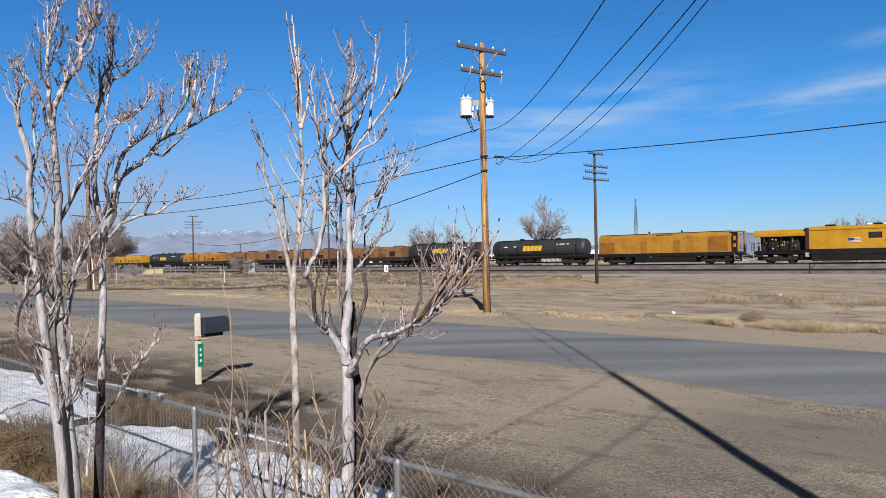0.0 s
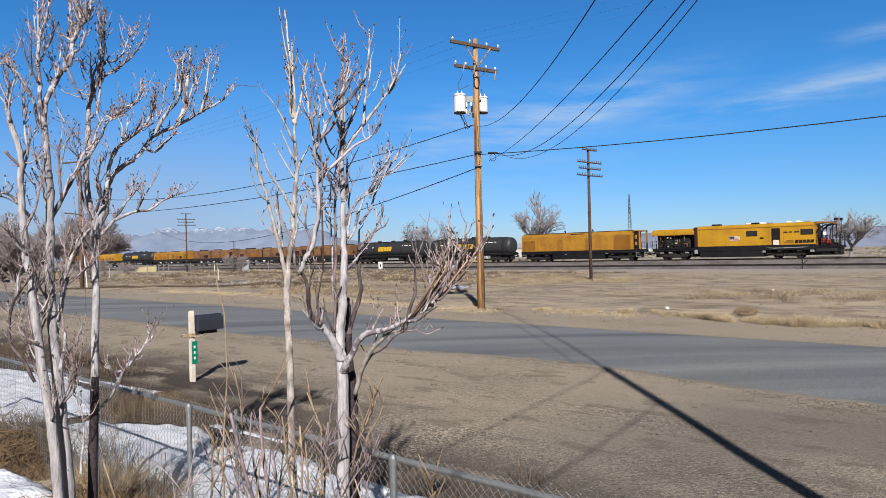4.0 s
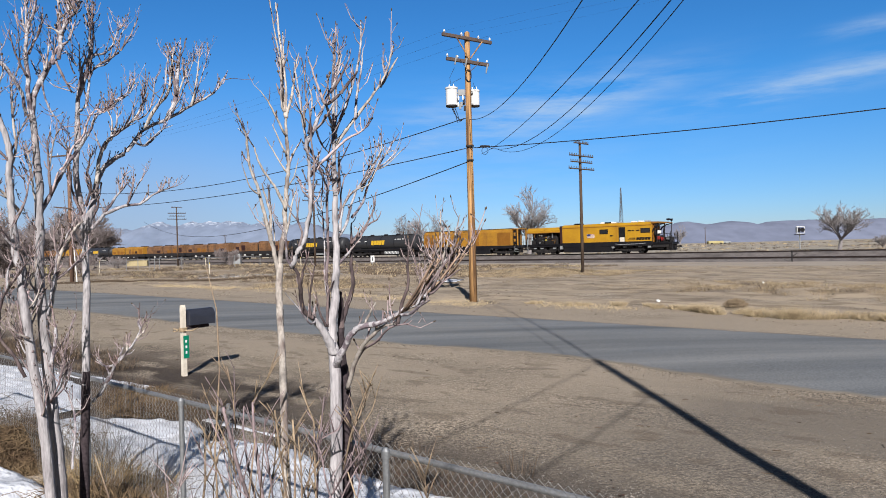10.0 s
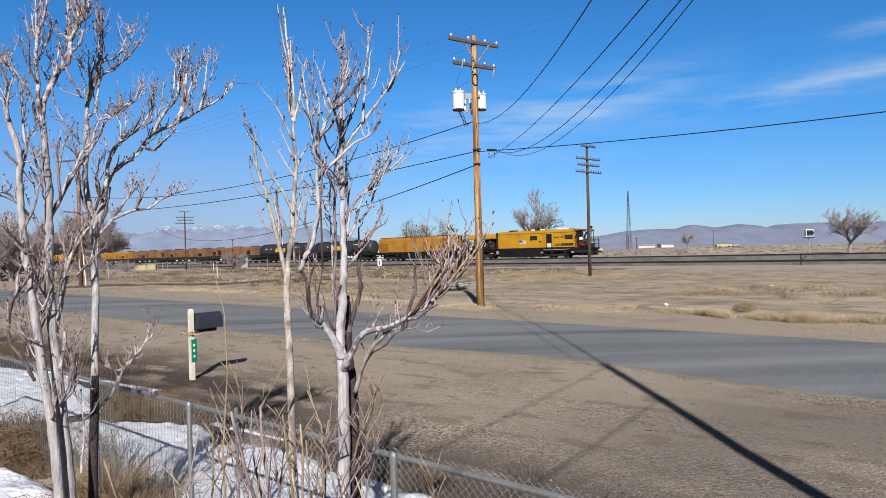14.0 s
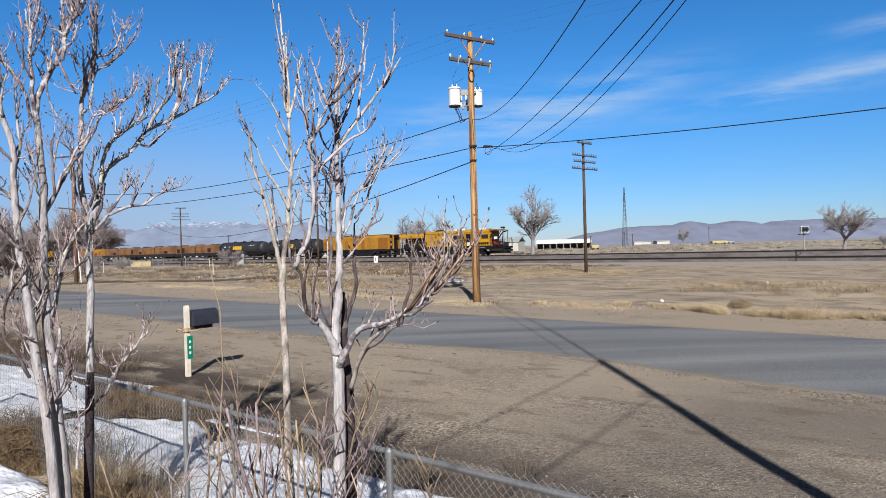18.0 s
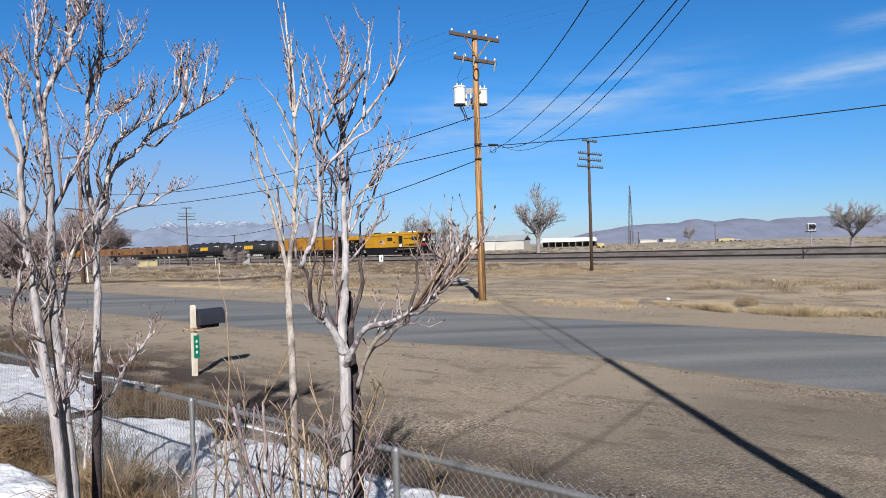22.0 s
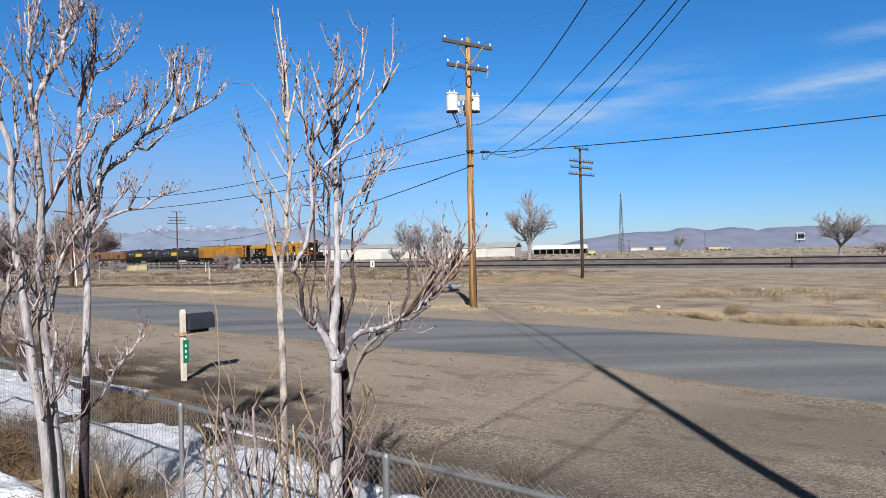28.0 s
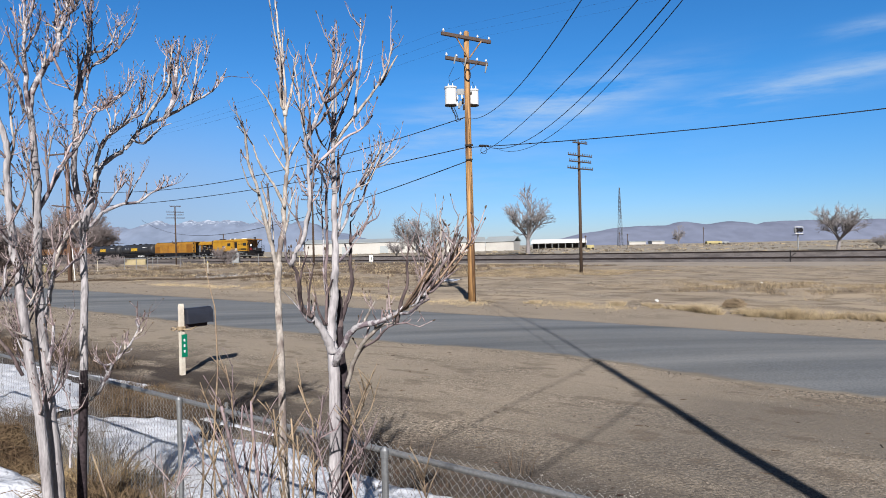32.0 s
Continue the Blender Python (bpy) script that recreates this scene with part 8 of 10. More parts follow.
# ---- canes, weeds and snow in the yard ----
def canes():
    """Tan shoots that rise from the roots beside the fence."""
    rng = random.Random(5)
    groups = ((-1.25, 3.3, 9, 0.42, 1.35, "clump of tan upright shoots beside the fence"), (-0.8, 3.15, 8, 0.4, 1.25, "clump of tan upright shoots at the tree's foot"),
              (-0.42, 3.3, 7, 0.3, 1.2, "clump of tan upright shoots at the tree's foot"), (-1.6, 3.5, 6, 0.35, 1.3, "clump of tan upright shoots beside the fence"))
    for gx, gy, count, spread, h, label in groups:
        t = thing("shrub", pose(gx, gy, 0), label, "shrub", "shoots along the fence")
        for k in range(count):
            x, y = rng.uniform(-spread, spread), rng.uniform(-0.3, 0.35)
            top = h * rng.uniform(0.75, 1.12)
            lean = Vector((rng.uniform(-0.13, 0.13), rng.uniform(-0.1, 0.1)))
            pts = [(x + lean.x * q * q + 0.02 * math.sin(q * 9 + k), y + lean.y * q * q, -0.03 + top * q) for q in (0, 0.2, 0.4, 0.6, 0.8, 1.0)]
            r = rng.uniform(0.004, 0.0105)
            g = Geo().tube(pts, [r, r * 0.95, r * 0.9, r * 0.75, r * 0.6, r * 0.35], 7)
            for q in range(rng.randrange(2, 7)):
                i = rng.randrange(2, 5)
                p = Vector(pts[i])
                s = Vector((rng.choice((-1, 1)) * rng.uniform(0.4, 0.9), rng.uniform(-0.4, 0.4), 1.0)).normalized()
                e = p + s * rng.uniform(0.08, 0.3)
                g.tube([p, p.lerp(e, 0.5) + Vector((0, 0, 0.01)), e], [r * 0.5, r * 0.45, r * 0.25], 5)
            part("shoot", g, rng.choice((M_SPROUT, M_SPROUT, M_TWIG, M_BROWNWEED)), t, shade=True, fix=False)
    tall = thing("shrub", Matrix(), "branching mauve and yellow-tan canes beside the fence", "shrub", "shoots along the fence")

    def cane(kind, pts, r0, r1):
        pts = [Vector(p) for p in pts]
        foot = Vector((pts[0].x + rng.uniform(-0.05, 0.05), pts[0].y + rng.uniform(-0.05, 0.05), -0.03))
        if pts[0].z < 1.15:
            pts = [foot, foot.lerp(pts[0], 0.6) + Vector((rng.uniform(-0.02, 0.02), 0, 0))] + pts
        n = len(pts)
        k = 0.78 if kind == "m" else 0.66
        g = Geo().tube(pts, [k * (r0 + (r1 - r0) * i / (n - 1)) for i in range(n)], 8)
        for _ in range(rng.randrange(6, 13)):
            i = rng.randrange(max(0, n - 4), n - 1)
            p = pts[i].lerp(pts[i + 1], rng.random())
            s = Vector((rng.choice((-1, 1)) * rng.uniform(0.2, 0.7), rng.uniform(-0.4, 0.4), 1.0)).normalized()
            e = p + s * rng.uniform(0.02, 0.2)
            r = min(r1, rng.uniform(0.002, 0.005))
            g.tube([p, p.lerp(e, 0.5) + Vector((0, 0, 0.008)), e], [r, r * 0.8, r * 0.5], 5)
        part("shoot", g, M_MAUVE if kind == "m" else M_SPROUT, tall, shade=True, fix=False)
    cane("m", [(-1.06, 3.5, 1.07), (-1.11, 3.5, 1.24), (-1.15, 3.5, 1.42), (-1.18, 3.5, 1.56)], 0.0150, 0.0105)
    cane("m", [(-1.01, 3.6, 1.03), (-1.03, 3.6, 1.21), (-1.05, 3.6, 1.42), (-1.05, 3.6, 1.56)], 0.0154, 0.0092)
    cane("t", [(-1.04, 3.6, 1.5), (-1.05, 3.6, 1.56), (-0.97, 3.6, 1.68), (-0.91, 3.6, 1.84)], 0.0077, 0.0046)
    cane("m", [(-1.16, 3.7, 1.07), (-1.2, 3.7, 1.38), (-1.18, 3.7, 1.52), (-1.18, 3.7, 1.74)], 0.0063, 0.0032)
    cane("t", [(-1.18, 3.7, 1.38), (-1.19, 3.7, 1.58), (-1.22, 3.7, 1.74)], 0.0063, 0.0047)
    cane("t", [(-1.12, 3.5, 1.2), (-1.18, 3.5, 1.4), (-1.25, 3.5, 1.57), (-1.29, 3.5, 1.69)], 0.0075, 0.0030)
    cane("t", [(-0.83, 3.4, 1.1), (-0.86, 3.4, 1.34), (-0.88, 3.4, 1.56)], 0.0087, 0.0073)
    cane("t", [(-0.79, 3.4, 1.1), (-0.78, 3.4, 1.34), (-0.79, 3.4, 1.51)], 0.0102, 0.0073)
    cane("t", [(-0.7, 3.5, 1.06), (-0.7, 3.5, 1.23), (-0.7, 3.5, 1.47), (-0.77, 3.5, 1.66)], 0.0090, 0.0060)
    cane("m", [(-0.71, 3.6, 1.09), (-0.7, 3.6, 1.28), (-0.68, 3.6, 1.43), (-0.66, 3.6, 1.58)], 0.0092, 0.0046)
    cane("t", [(-0.73, 3.3, 1.14), (-0.73, 3.3, 1.29), (-0.74, 3.3, 1.45)], 0.0085, 0.0056)
    cane("m", [(-0.61, 3.4, 1.1), (-0.5, 3.4, 1.26), (-0.4, 3.4, 1.38), (-0.35, 3.4, 1.49)], 0.0087, 0.0044)
    cane("m", [(-0.59, 3.5, 1.0), (-0.54, 3.5, 1.11), (-0.47, 3.5, 1.23), (-0.39, 3.5, 1.43)], 0.0060, 0.0045)
    cane("t", [(-0.55, 3.5, 1.21), (-0.51, 3.5, 1.38), (-0.47, 3.5, 1.5), (-0.41, 3.5, 1.64), (-0.38, 3.5, 1.66)], 0.0090, 0.0060)
    cane("m", [(-0.66, 3.3, 1.37), (-0.62, 3.3, 1.44), (-0.54, 3.3, 1.48), (-0.48, 3.3, 1.59)], 0.0071, 0.0042)
    cane("t", [(-0.52, 3.6, 1.33), (-0.5, 3.6, 1.41), (-0.44, 3.6, 1.53), (-0.43, 3.6, 1.6)], 0.0077, 0.0046)
    cane("m", [(-1.22, 3.7, 1.1), (-1.26, 3.7, 1.31), (-1.28, 3.7, 1.35), (-1.34, 3.7, 1.5)], 0.0063, 0.0032)
    cane("m", [(-1.04, 3.4, 1.12), (-1.11, 3.4, 1.19), (-1.24, 3.4, 1.29), (-1.32, 3.4, 1.48)], 0.0058, 0.0029)
    cane("t", [(-0.95, 3.5, 1.07), (-0.92, 3.5, 1.22), (-0.9, 3.5, 1.37), (-0.92, 3.5, 1.51)], 0.0075, 0.0045)
    cane("m", [(-1.11, 3.8, 0.96), (-1.15, 3.8, 1.16), (-1.17, 3.8, 1.36), (-1.16, 3.8, 1.49)], 0.0098, 0.0049)
    cane("t", [(-0.79, 3.7, 0.96), (-0.77, 3.7, 1.15), (-0.72, 3.7, 1.34), (-0.7, 3.7, 1.45)], 0.0063, 0.0047)
    cane("t", [(-0.9, 3.6, 1.0), (-0.87, 3.6, 1.16), (-0.86, 3.6, 1.31), (-0.83, 3.6, 1.4)], 0.0062, 0.0046)
    cane("m", [(-0.48, 3.5, 1.06), (-0.46, 3.5, 1.18), (-0.42, 3.5, 1.27), (-0.37, 3.5, 1.33)], 0.0060, 0.0030)
    cane("t", [(-0.48, 3.6, 1.3), (-0.47, 3.6, 1.39), (-0.4, 3.6, 1.5), (-0.38, 3.6, 1.56)], 0.0062, 0.0031)
    cane("t", [(-0.1, 3.3, 1.1), (-0.11, 3.3, 1.19), (-0.11, 3.3, 1.25)], 0.0056, 0.0042)
    cane("m", [(-0.56, 3.2, 1.15), (-0.59, 3.2, 1.26), (-0.61, 3.2, 1.4), (-0.65, 3.2, 1.48)], 0.0068, 0.0041)
    cane("t", [(-1.1, 3.3, 1.15), (-1.14, 3.3, 1.27), (-1.18, 3.3, 1.38), (-1.19, 3.3, 1.47)], 0.0071, 0.0042)
    cane("m", [(-0.9, 3.4, 1.08), (-0.92, 3.4, 1.29), (-0.94, 3.4, 1.43), (-0.93, 3.4, 1.52)], 0.0073, 0.0044)
    t = thing("shrub", pose(-1.75, 4.9, 0), "single tall straw-coloured cane", "shrub", "shoots along the fence")
    part("shoot", Geo().tube([(0.05, 0, -0.03), (0.03, 0, 0.9), (0.08, 0, 1.5), (0.07, 0, 1.95), (0.0, 0, 2.28)], [0.007, 0.007, 0.006, 0.005, 0.003], 6), M_SPROUT, t, shade=True, fix=False)


def blades(g, x, y, z, rng, count, h, spread, width, lean=0.5):
    for _ in range(count):
        a, w = rng.uniform(0, 6.283), rng.uniform(0, 1) ** 0.5
        bx, by = x + math.cos(a) * w * spread * 0.6, y + math.sin(a) * w * spread * 0.6
        hh = h * rng.uniform(0.5, 1.1)
        lx, ly = math.cos(a) * lean * hh * rng.uniform(0.2, 1.0), math.sin(a) * lean * hh * rng.uniform(0.2, 1.0)
        px, py = rng.uniform(-1, 1) * width, rng.uniform(-1, 1) * width
        o = len(g.v)
        g.v += [(bx - px, by - py, z - 0.02), (bx + px, by + py, z - 0.02), (bx + lx * 0.45 + px * 0.7, by + ly * 0.45 + py * 0.7, z + hh * 0.65), (bx + lx * 0.45 - px * 0.7, by + ly * 0.45 - py * 0.7, z + hh * 0.65),
                (bx + lx, by + ly, z + hh)]
        g.f += [(o, o + 1, o + 2, o + 3), (o + 3, o + 2, o + 4)]


def dry_grass():
    rng = random.Random(9)
    band, field, clump = Geo(), Geo(), Geo()
    # straw strip along the far road edge
    for _ in range(2300):
        a = rng.uniform(-50, 9)
        b = 21.5 + rng.gauss(0, 0.5) + 0.5 * noise.noise((a * 0.3, 0, 0)) + 0.05 * max(0, -a - 14)
        if noise.noise((a * 0.45, b * 0.5, 3)) + 0.6 * noise.noise((a * 1.6, b * 1.4, 8)) < (0.5 if a > -9 else 0.14 if a > -15 else -0.02):
            continue
        p = spot(a, b)
        blades(band, p.x, p.y, ground_z(a, b), rng, 14, rng.uniform(0.05, 0.15), 0.5, 0.005, 1.7)
    dead = Geo()
    for _ in range(32000):
        a, b = rng.uniform(-78, 14), rng.uniform(22.2, 60)
        q = noise.noise((a * 0.12, b * 0.17, 7)) + 0.5 * noise.noise((a * 0.4, b * 0.7, 5))
        zone = max(1 - ((a + 4.5) / 7) ** 2 - ((b - 31) / 5.5) ** 2, 1 - ((a + 26) / 8) ** 2 - ((b - 42) / 7) ** 2, 1 - ((a + 33) / 7) ** 2 - ((b - 26.5) / 4.5) ** 2)
        bare = b < 28 and a > -24
        zone += 1.1 * noise.noise((a * 0.35, b * 0.45, 11.0)) + 0.6 * noise.noise((a * 1.1, b * 1.3, 13.0)) - 0.12
        if q + 0.55 * max(-0.2, zone) - 0.25 * bare < 0.10:
            continue
        if zone > 0.1:
            p = spot(a, b)
            blades(field if rng.random() < 0.72 else dead, p.x, p.y, ground_z(a, b), rng, 26, rng.uniform(0.06, 0.19), 0.6, 0.006, 1.6)
        p = spot(a, b)
        if rng.random() < (0.25 if a < -36 and b > 29 else 0.6):
            blades(field, p.x, p.y, ground_z(a, b), rng, 10, rng.uniform(0.03, 0.085), 0.9, 0.005, 1.8)
        else:
            blades(dead, p.x, p.y, ground_z(a, b), rng, 8, rng.uniform(0.03, 0.09), 0.8, 0.006, 1.8)
    tagged(part("dead_weeds", dead, M_BROWNWEED, fix=False), "sparse low brown weeds on the dirt flat", "weeds", kind="stuff")
    for a, b, h, w in ((-7.9, 21.9, 0.16, 0.42), (-7.3, 21.7, 0.20, 0.46), (-6.75, 21.45, 0.27, 0.52), (-6.3, 21.2, 0.24, 0.40), (-5.5, 21.5, 0.17, 0.40), (-5.05, 21.0, 0.27, 0.48), (-4.35, 20.9, 0.31, 0.56), (-3.95, 20.8, 0.33, 0.50),
                       (-3.3, 21.2, 0.26, 0.46), (-2.65, 21.4, 0.18, 0.42), (-2.0, 21.2, 0.25, 0.50), (-1.1, 21.3, 0.24, 0.50), (-0.3, 21.2, 0.25, 0.48), (-9.9, 22.1, 0.15, 0.46), (-11.2, 21.8, 0.14, 0.46), (-8.8, 22.1, 0.16, 0.42), (-13.4, 22.2, 0.14, 0.4)):
        for q in range(4):
            p = spot(a + rng.uniform(-0.3, 0.3), b + rng.uniform(-0.22, 0.22))
            blades(clump, p.x, p.y, ground_z(*plan(p.x, p.y)), rng, 190, h * rng.uniform(0.65, 1.3), w * rng.uniform(0.5, 0.9), 0.0045, 1.6)
    tagged(part("dry_grass", band, M_DRY, fix=False), "strip of straw-coloured dry grass along the road edge", "grass", kind="stuff")
    tagged(part("dry_grass", field, M_FIELD, fix=False), "sparse straw-coloured grass on the dirt flat", "grass", kind="stuff")
    tagged(part("grass_clumps", clump, M_DRY, fix=False), "thick pale straw grass tussocks", "grass", kind="stuff")
    dark = Geo()
    p = spot(-6.3, 23.2, ground_z(-6.3, 23.2))
    for _ in range(1500):
        w, e, k = rng.uniform(0, 6.283), rng.uniform(-0.3, 1.5), rng.uniform(0.15, 1.0) ** 0.5
        q = p + Vector((math.cos(w) * math.cos(e) * 0.38 * k, math.sin(w) * math.cos(e) * 0.38 * k, 0.08 + math.sin(e) * 0.20 * k))
        d = Vector((rng.uniform(-1, 1), rng.uniform(-1, 1), rng.uniform(-0.4, 0.9))) * 0.12
        turn = Vector((rng.uniform(-1, 1), rng.uniform(-1, 1), rng.uniform(-1, 1))) * 0.05
        dark.tube([q - d * 0.5, q + turn, q + d * 0.5], [0.005, 0.004, 0.003], 3, cap=False)
    tagged(part("bush", dark, M_TUMBLE, fix=False), "round brown dried tumbleweed bush", "bush")
    weeds = Geo()
    for _ in range(260):
        a, b = (rng.uniform(-6.6, -5.4), rng.uniform(2.3, 2.9)) if rng.random() < 0.35 else (rng.uniform(-12.0, -7.8), rng.uniform(4.6, 5.7)) if rng.random() < 0.75 else (rng.uniform(-6.5, -3.5), rng.uniform(4.9, 5.8))
        if noise.noise((a * 0.8, b * 0.9, 2)) < 0.02:
            continue
        p = spot(a, b)
        blades(weeds, p.x, p.y, 0.0, rng, 16, rng.uniform(0.10, 0.34), 0.3, 0.004, 0.7)
    # more weeds, added to darken the verge past the snow
    for _ in range(420):
        a, b = rng.uniform(-21, -13.5), rng.gauss(6.1, 0.35)
        if noise.noise((a * 0.5, b, 4)) > -0.2:
            p = spot(a, b)
            blades(weeds, p.x, p.y, 0.0, rng, 14, rng.uniform(0.06, 0.26), 0.4, 0.006, 0.9)
    for a, b, h in ((-5.9, 2.3, 0.6), (-10.2, 4.9, 0.4), (-9.4, 5.0, 0.4), (-11.0, 5.0, 0.4), (-8.8, 5.1, 0.35), (-9.7, 3.15, 0.45), (-10.2, 3.3, 0.45)):
        p = spot(a, b)
        blades(weeds, p.x, p.y, 0.0, rng, 420, h * 0.7, 0.55, 0.004, 0.9)
    for _ in range(90):
        p = spot(rng.uniform(-5.2, -3.3), rng.uniform(3.5, 5.4))
        blades(weeds, p.x, p.y, 0.0, rng, 14, rng.uniform(0.06, 0.2), 0.3, 0.004, 1.0)
    balls = Geo()
    for x, y, size, n in ((-4.95, 10.08, 0.42, 900), (-4.62, 9.69, 0.40, 900), (-4.21, 9.55, 0.40, 800), (-4.46, 10.2, 0.42, 700), (-3.81, 9.42, 0.34, 600), (-2.6, 5.2, 0.66, 1300), (-2.3, 5.05, 0.58, 1000), (-3.0, 5.4, 0.5, 700)):
        for _ in range(n):
            w, e = rng.uniform(0, 6.283), rng.uniform(0.05, 1.5)
            d = Vector((math.cos(w) * math.cos(e), math.sin(w) * math.cos(e), math.sin(e) * 0.75)) * size * rng.uniform(0.5, 1.05)
            q = Vector((x + rng.uniform(-0.12, 0.12), y + rng.uniform(-0.12, 0.12), 0.0))
            side = Vector((rng.uniform(-1, 1), rng.uniform(-1, 1), rng.uniform(-0.3, 1))) * 0.1
            balls.tube([q, q + d * 0.6 + side, q + d + side * 0.3], [0.004, 0.0035, 0.002], 3, cap=False)
    # rounded heap of raked weeds in the yard's corner
    heap = Geo()
    for x, y, r, h, n in ((-4.84, 7.37, 0.36, 0.47, 2400), (-5.25, 7.6, 0.36, 0.45, 1200), (-4.60, 7.30, 0.22, 0.26, 800)):
        for _ in range(n):
            w, e, k = rng.uniform(0, 6.283), math.asin(rng.random()), rng.uniform(0.72, 1.0)
            out = Vector((math.cos(w) * math.cos(e), math.sin(w) * math.cos(e), math.sin(e)))
            lump = 1 + 0.22 * noise.noise((out.x * 1.7 + x, out.y * 1.7, out.z * 1.7))
            q = Vector((x + out.x * r * k * lump, y + out.y * r * k * lump, out.z * h * k * lump))
            d = Vector((rng.uniform(-1, 1), rng.uniform(-1, 1), rng.uniform(-1, 1)))
            d = (d - out * (d.dot(out) * 0.8)).normalized() * rng.uniform(0.05, 0.13)
            heap.tube([q - d, q + out * rng.uniform(0.0, 0.03), q + d], [0.0035, 0.004, 0.002], 3, cap=False)
    tagged(part("weed_heap", heap, M_DEADSTALK, fix=False), "rounded brown heap of dead weeds beside the snow", "weeds", kind="stuff")
    tagged(part("weed_mounds", balls, M_DEADSTALK, fix=False), "rounded brown mounds of dead weeds in the yard", "weeds", kind="stuff")
    tagged(part("dry_weeds", weeds, M_BROWNWEED, fix=False), "tangled brown dead weeds along the fence", "weeds", kind="stuff")
    tangle = Geo()
    for _ in range(800):
        a, b = rng.gauss(-6.1, 0.3), rng.gauss(2.6, 0.2)
        if rng.random() < 0.35:
            a, b = rng.gauss(-9.7, 0.6), rng.gauss(3.05, 0.3)
        if rng.random() < 0.25:
            a, b = rng.uniform(-6.2, -5.2), rng.gauss(2.5, 0.2)
        p = spot(a, b)
        w = rng.uniform(0, 6.283)
        d = Vector((math.cos(w), math.sin(w), 0))
        ln, h = rng.uniform(0.2, 0.6), rng.uniform(0.08, 0.38)
        tangle.tube([p, p + d * ln * 0.3 + Vector((0, 0, h * 0.75)), p + d * ln * 0.65 + Vector((rng.uniform(-0.05, 0.05), 0, h)), p + d * ln + Vector((0, 0, h * rng.uniform(0.5, 1.0)))], [0.004, 0.0035, 0.003, 0.002], 3, cap=False)
    tagged(part("weed_tangle", tangle, M_DEADSTALK, fix=False), "ochre tangle of dead stalks in the yard", "weeds", kind="stuff")
    # fine pale brush that leans through the wire
    brush = Geo()
    for _ in range(170):
        a, b = rng.gauss(-7.6, 0.45), rng.gauss(3.15, 0.16)
        p = spot(a, b, -0.02)
        lean = Vector((rng.uniform(-0.3, 0.3), rng.uniform(-0.3, 0.3), 0))
        h = rng.uniform(0.2, 0.62)
        mid, end = p + lean * h * 0.5 + Vector((0, 0, h * 0.6)), p + lean * h * 1.3 + Vector((0, 0, h))
        brush.tube([p, mid, end], [0.003, 0.0025, 0.0014], 3, cap=False)
        for q in range(3):
            o = mid.lerp(end, rng.random())
            brush.tube([o, o + Vector((rng.uniform(-1, 1), rng.uniform(-1, 1), rng.uniform(0.2, 1))) * 0.09], [0.0016, 0.001], 3, cap=False)
    tagged(part("dry_brush", brush, M_SCRUB, fix=False), "fine pale dead brush against the fence", "weeds", kind="stuff")
    straw = Geo()
    for a, b, h in ((-5.6, 2.45, 0.6), (-5.8, 2.5, 0.55), (-6.1, 2.5, 0.6), (-7.1, 2.85, 0.42), (-6.9, 2.95, 0.5), (-6.7, 2.85, 0.5), (-6.5, 3.0, 0.42), (-6.35, 3.15, 0.34), (-7.35, 2.95, 0.36)):
        p = spot(a, b)
        blades(straw, p.x, p.y, 0.0, rng, 300, h * 0.65, 0.45, 0.004, 1.3)
    tagged(part("dry_weeds", straw, M_OCHRE, fix=False), "ochre dead grass at the fence's foot", "weeds", kind="stuff")


def between(marks, v):
    """A value on the straight line between the marks (place, value)."""
    if v <= marks[0][0]:
        return marks[0][1]
    for (v0, q0), (v1, q1) in zip(marks, marks[1:]):
        if v <= v1:
            return q0 + (q1 - q0) * (v - v0) / (v1 - v0)
    return marks[-1][1]


def snow_patch(name, low, high, seed, depth, label, ragged=1.0, step=0.045):
    """A melting sheet of snow between two edges: soft and thick within, ragged, undercut and thin at its rim."""
    g, ids = Geo(), {}
    a0, a1 = low[0][0], low[-1][0]
    b0, b1 = min(q for _, q in low) - 0.3, max(q for _, q in high) + 0.3
    na, nb = int((a1 - a0) / step), int((b1 - b0) / step)
    for i in range(na + 1):
        for j in range(nb + 1):
            a, b = a0 + i * step, b0 + j * step
            rim = min(b - between(low, a), between(high, a) - b, (a - a0) * 0.6, (a1 - a) * 0.6)
            rim += ragged * (0.16 * noise.noise((a * 1.1 + seed, b * 1.7, seed)) + 0.09 * noise.noise((a * 3.2 + seed, b * 4.0, seed)) + 0.03 * noise.noise((a * 9 + seed, b * 11, seed)))
            if rim > -0.05:
                dents = 0.046 * noise.noise((a * 2.2, b * 2.6, seed)) + 0.024 * noise.noise((a * 6, b * 7, seed)) + 0.006 * noise.noise((a * 15, b * 16, seed))
                z = ground_z(a, b) + (-0.02 if rim < 0 else depth * min(1.0, rim * 5.0) ** 0.5 + dents * min(1.0, rim * 6.0))
                ids[i, j] = len(g.v)
                g.v.append(tuple(spot(a, b, z)))
    for i in range(na):
        for j in range(nb):
            q = [ids.get(k) for k in ((i, j), (i + 1, j), (i + 1, j + 1), (i, j + 1))]
            if None not in q:
                g.f.append(tuple(q))
    tagged(part(name, g, M_SNOW, shade=True, fix=False), label, "snow", kind="stuff")


canes()
dry_grass()
snow_patch("snow", ((-19.0, 2.9), (-14.0, 3.05), (-10.6, 3.4)), ((-19.0, 4.9), (-16.6, 5.0), (-14.4, 5.35), (-12.4, 5.0), (-10.6, 4.4)), 3.0, 0.07, "sheet of old snow beyond the fence")
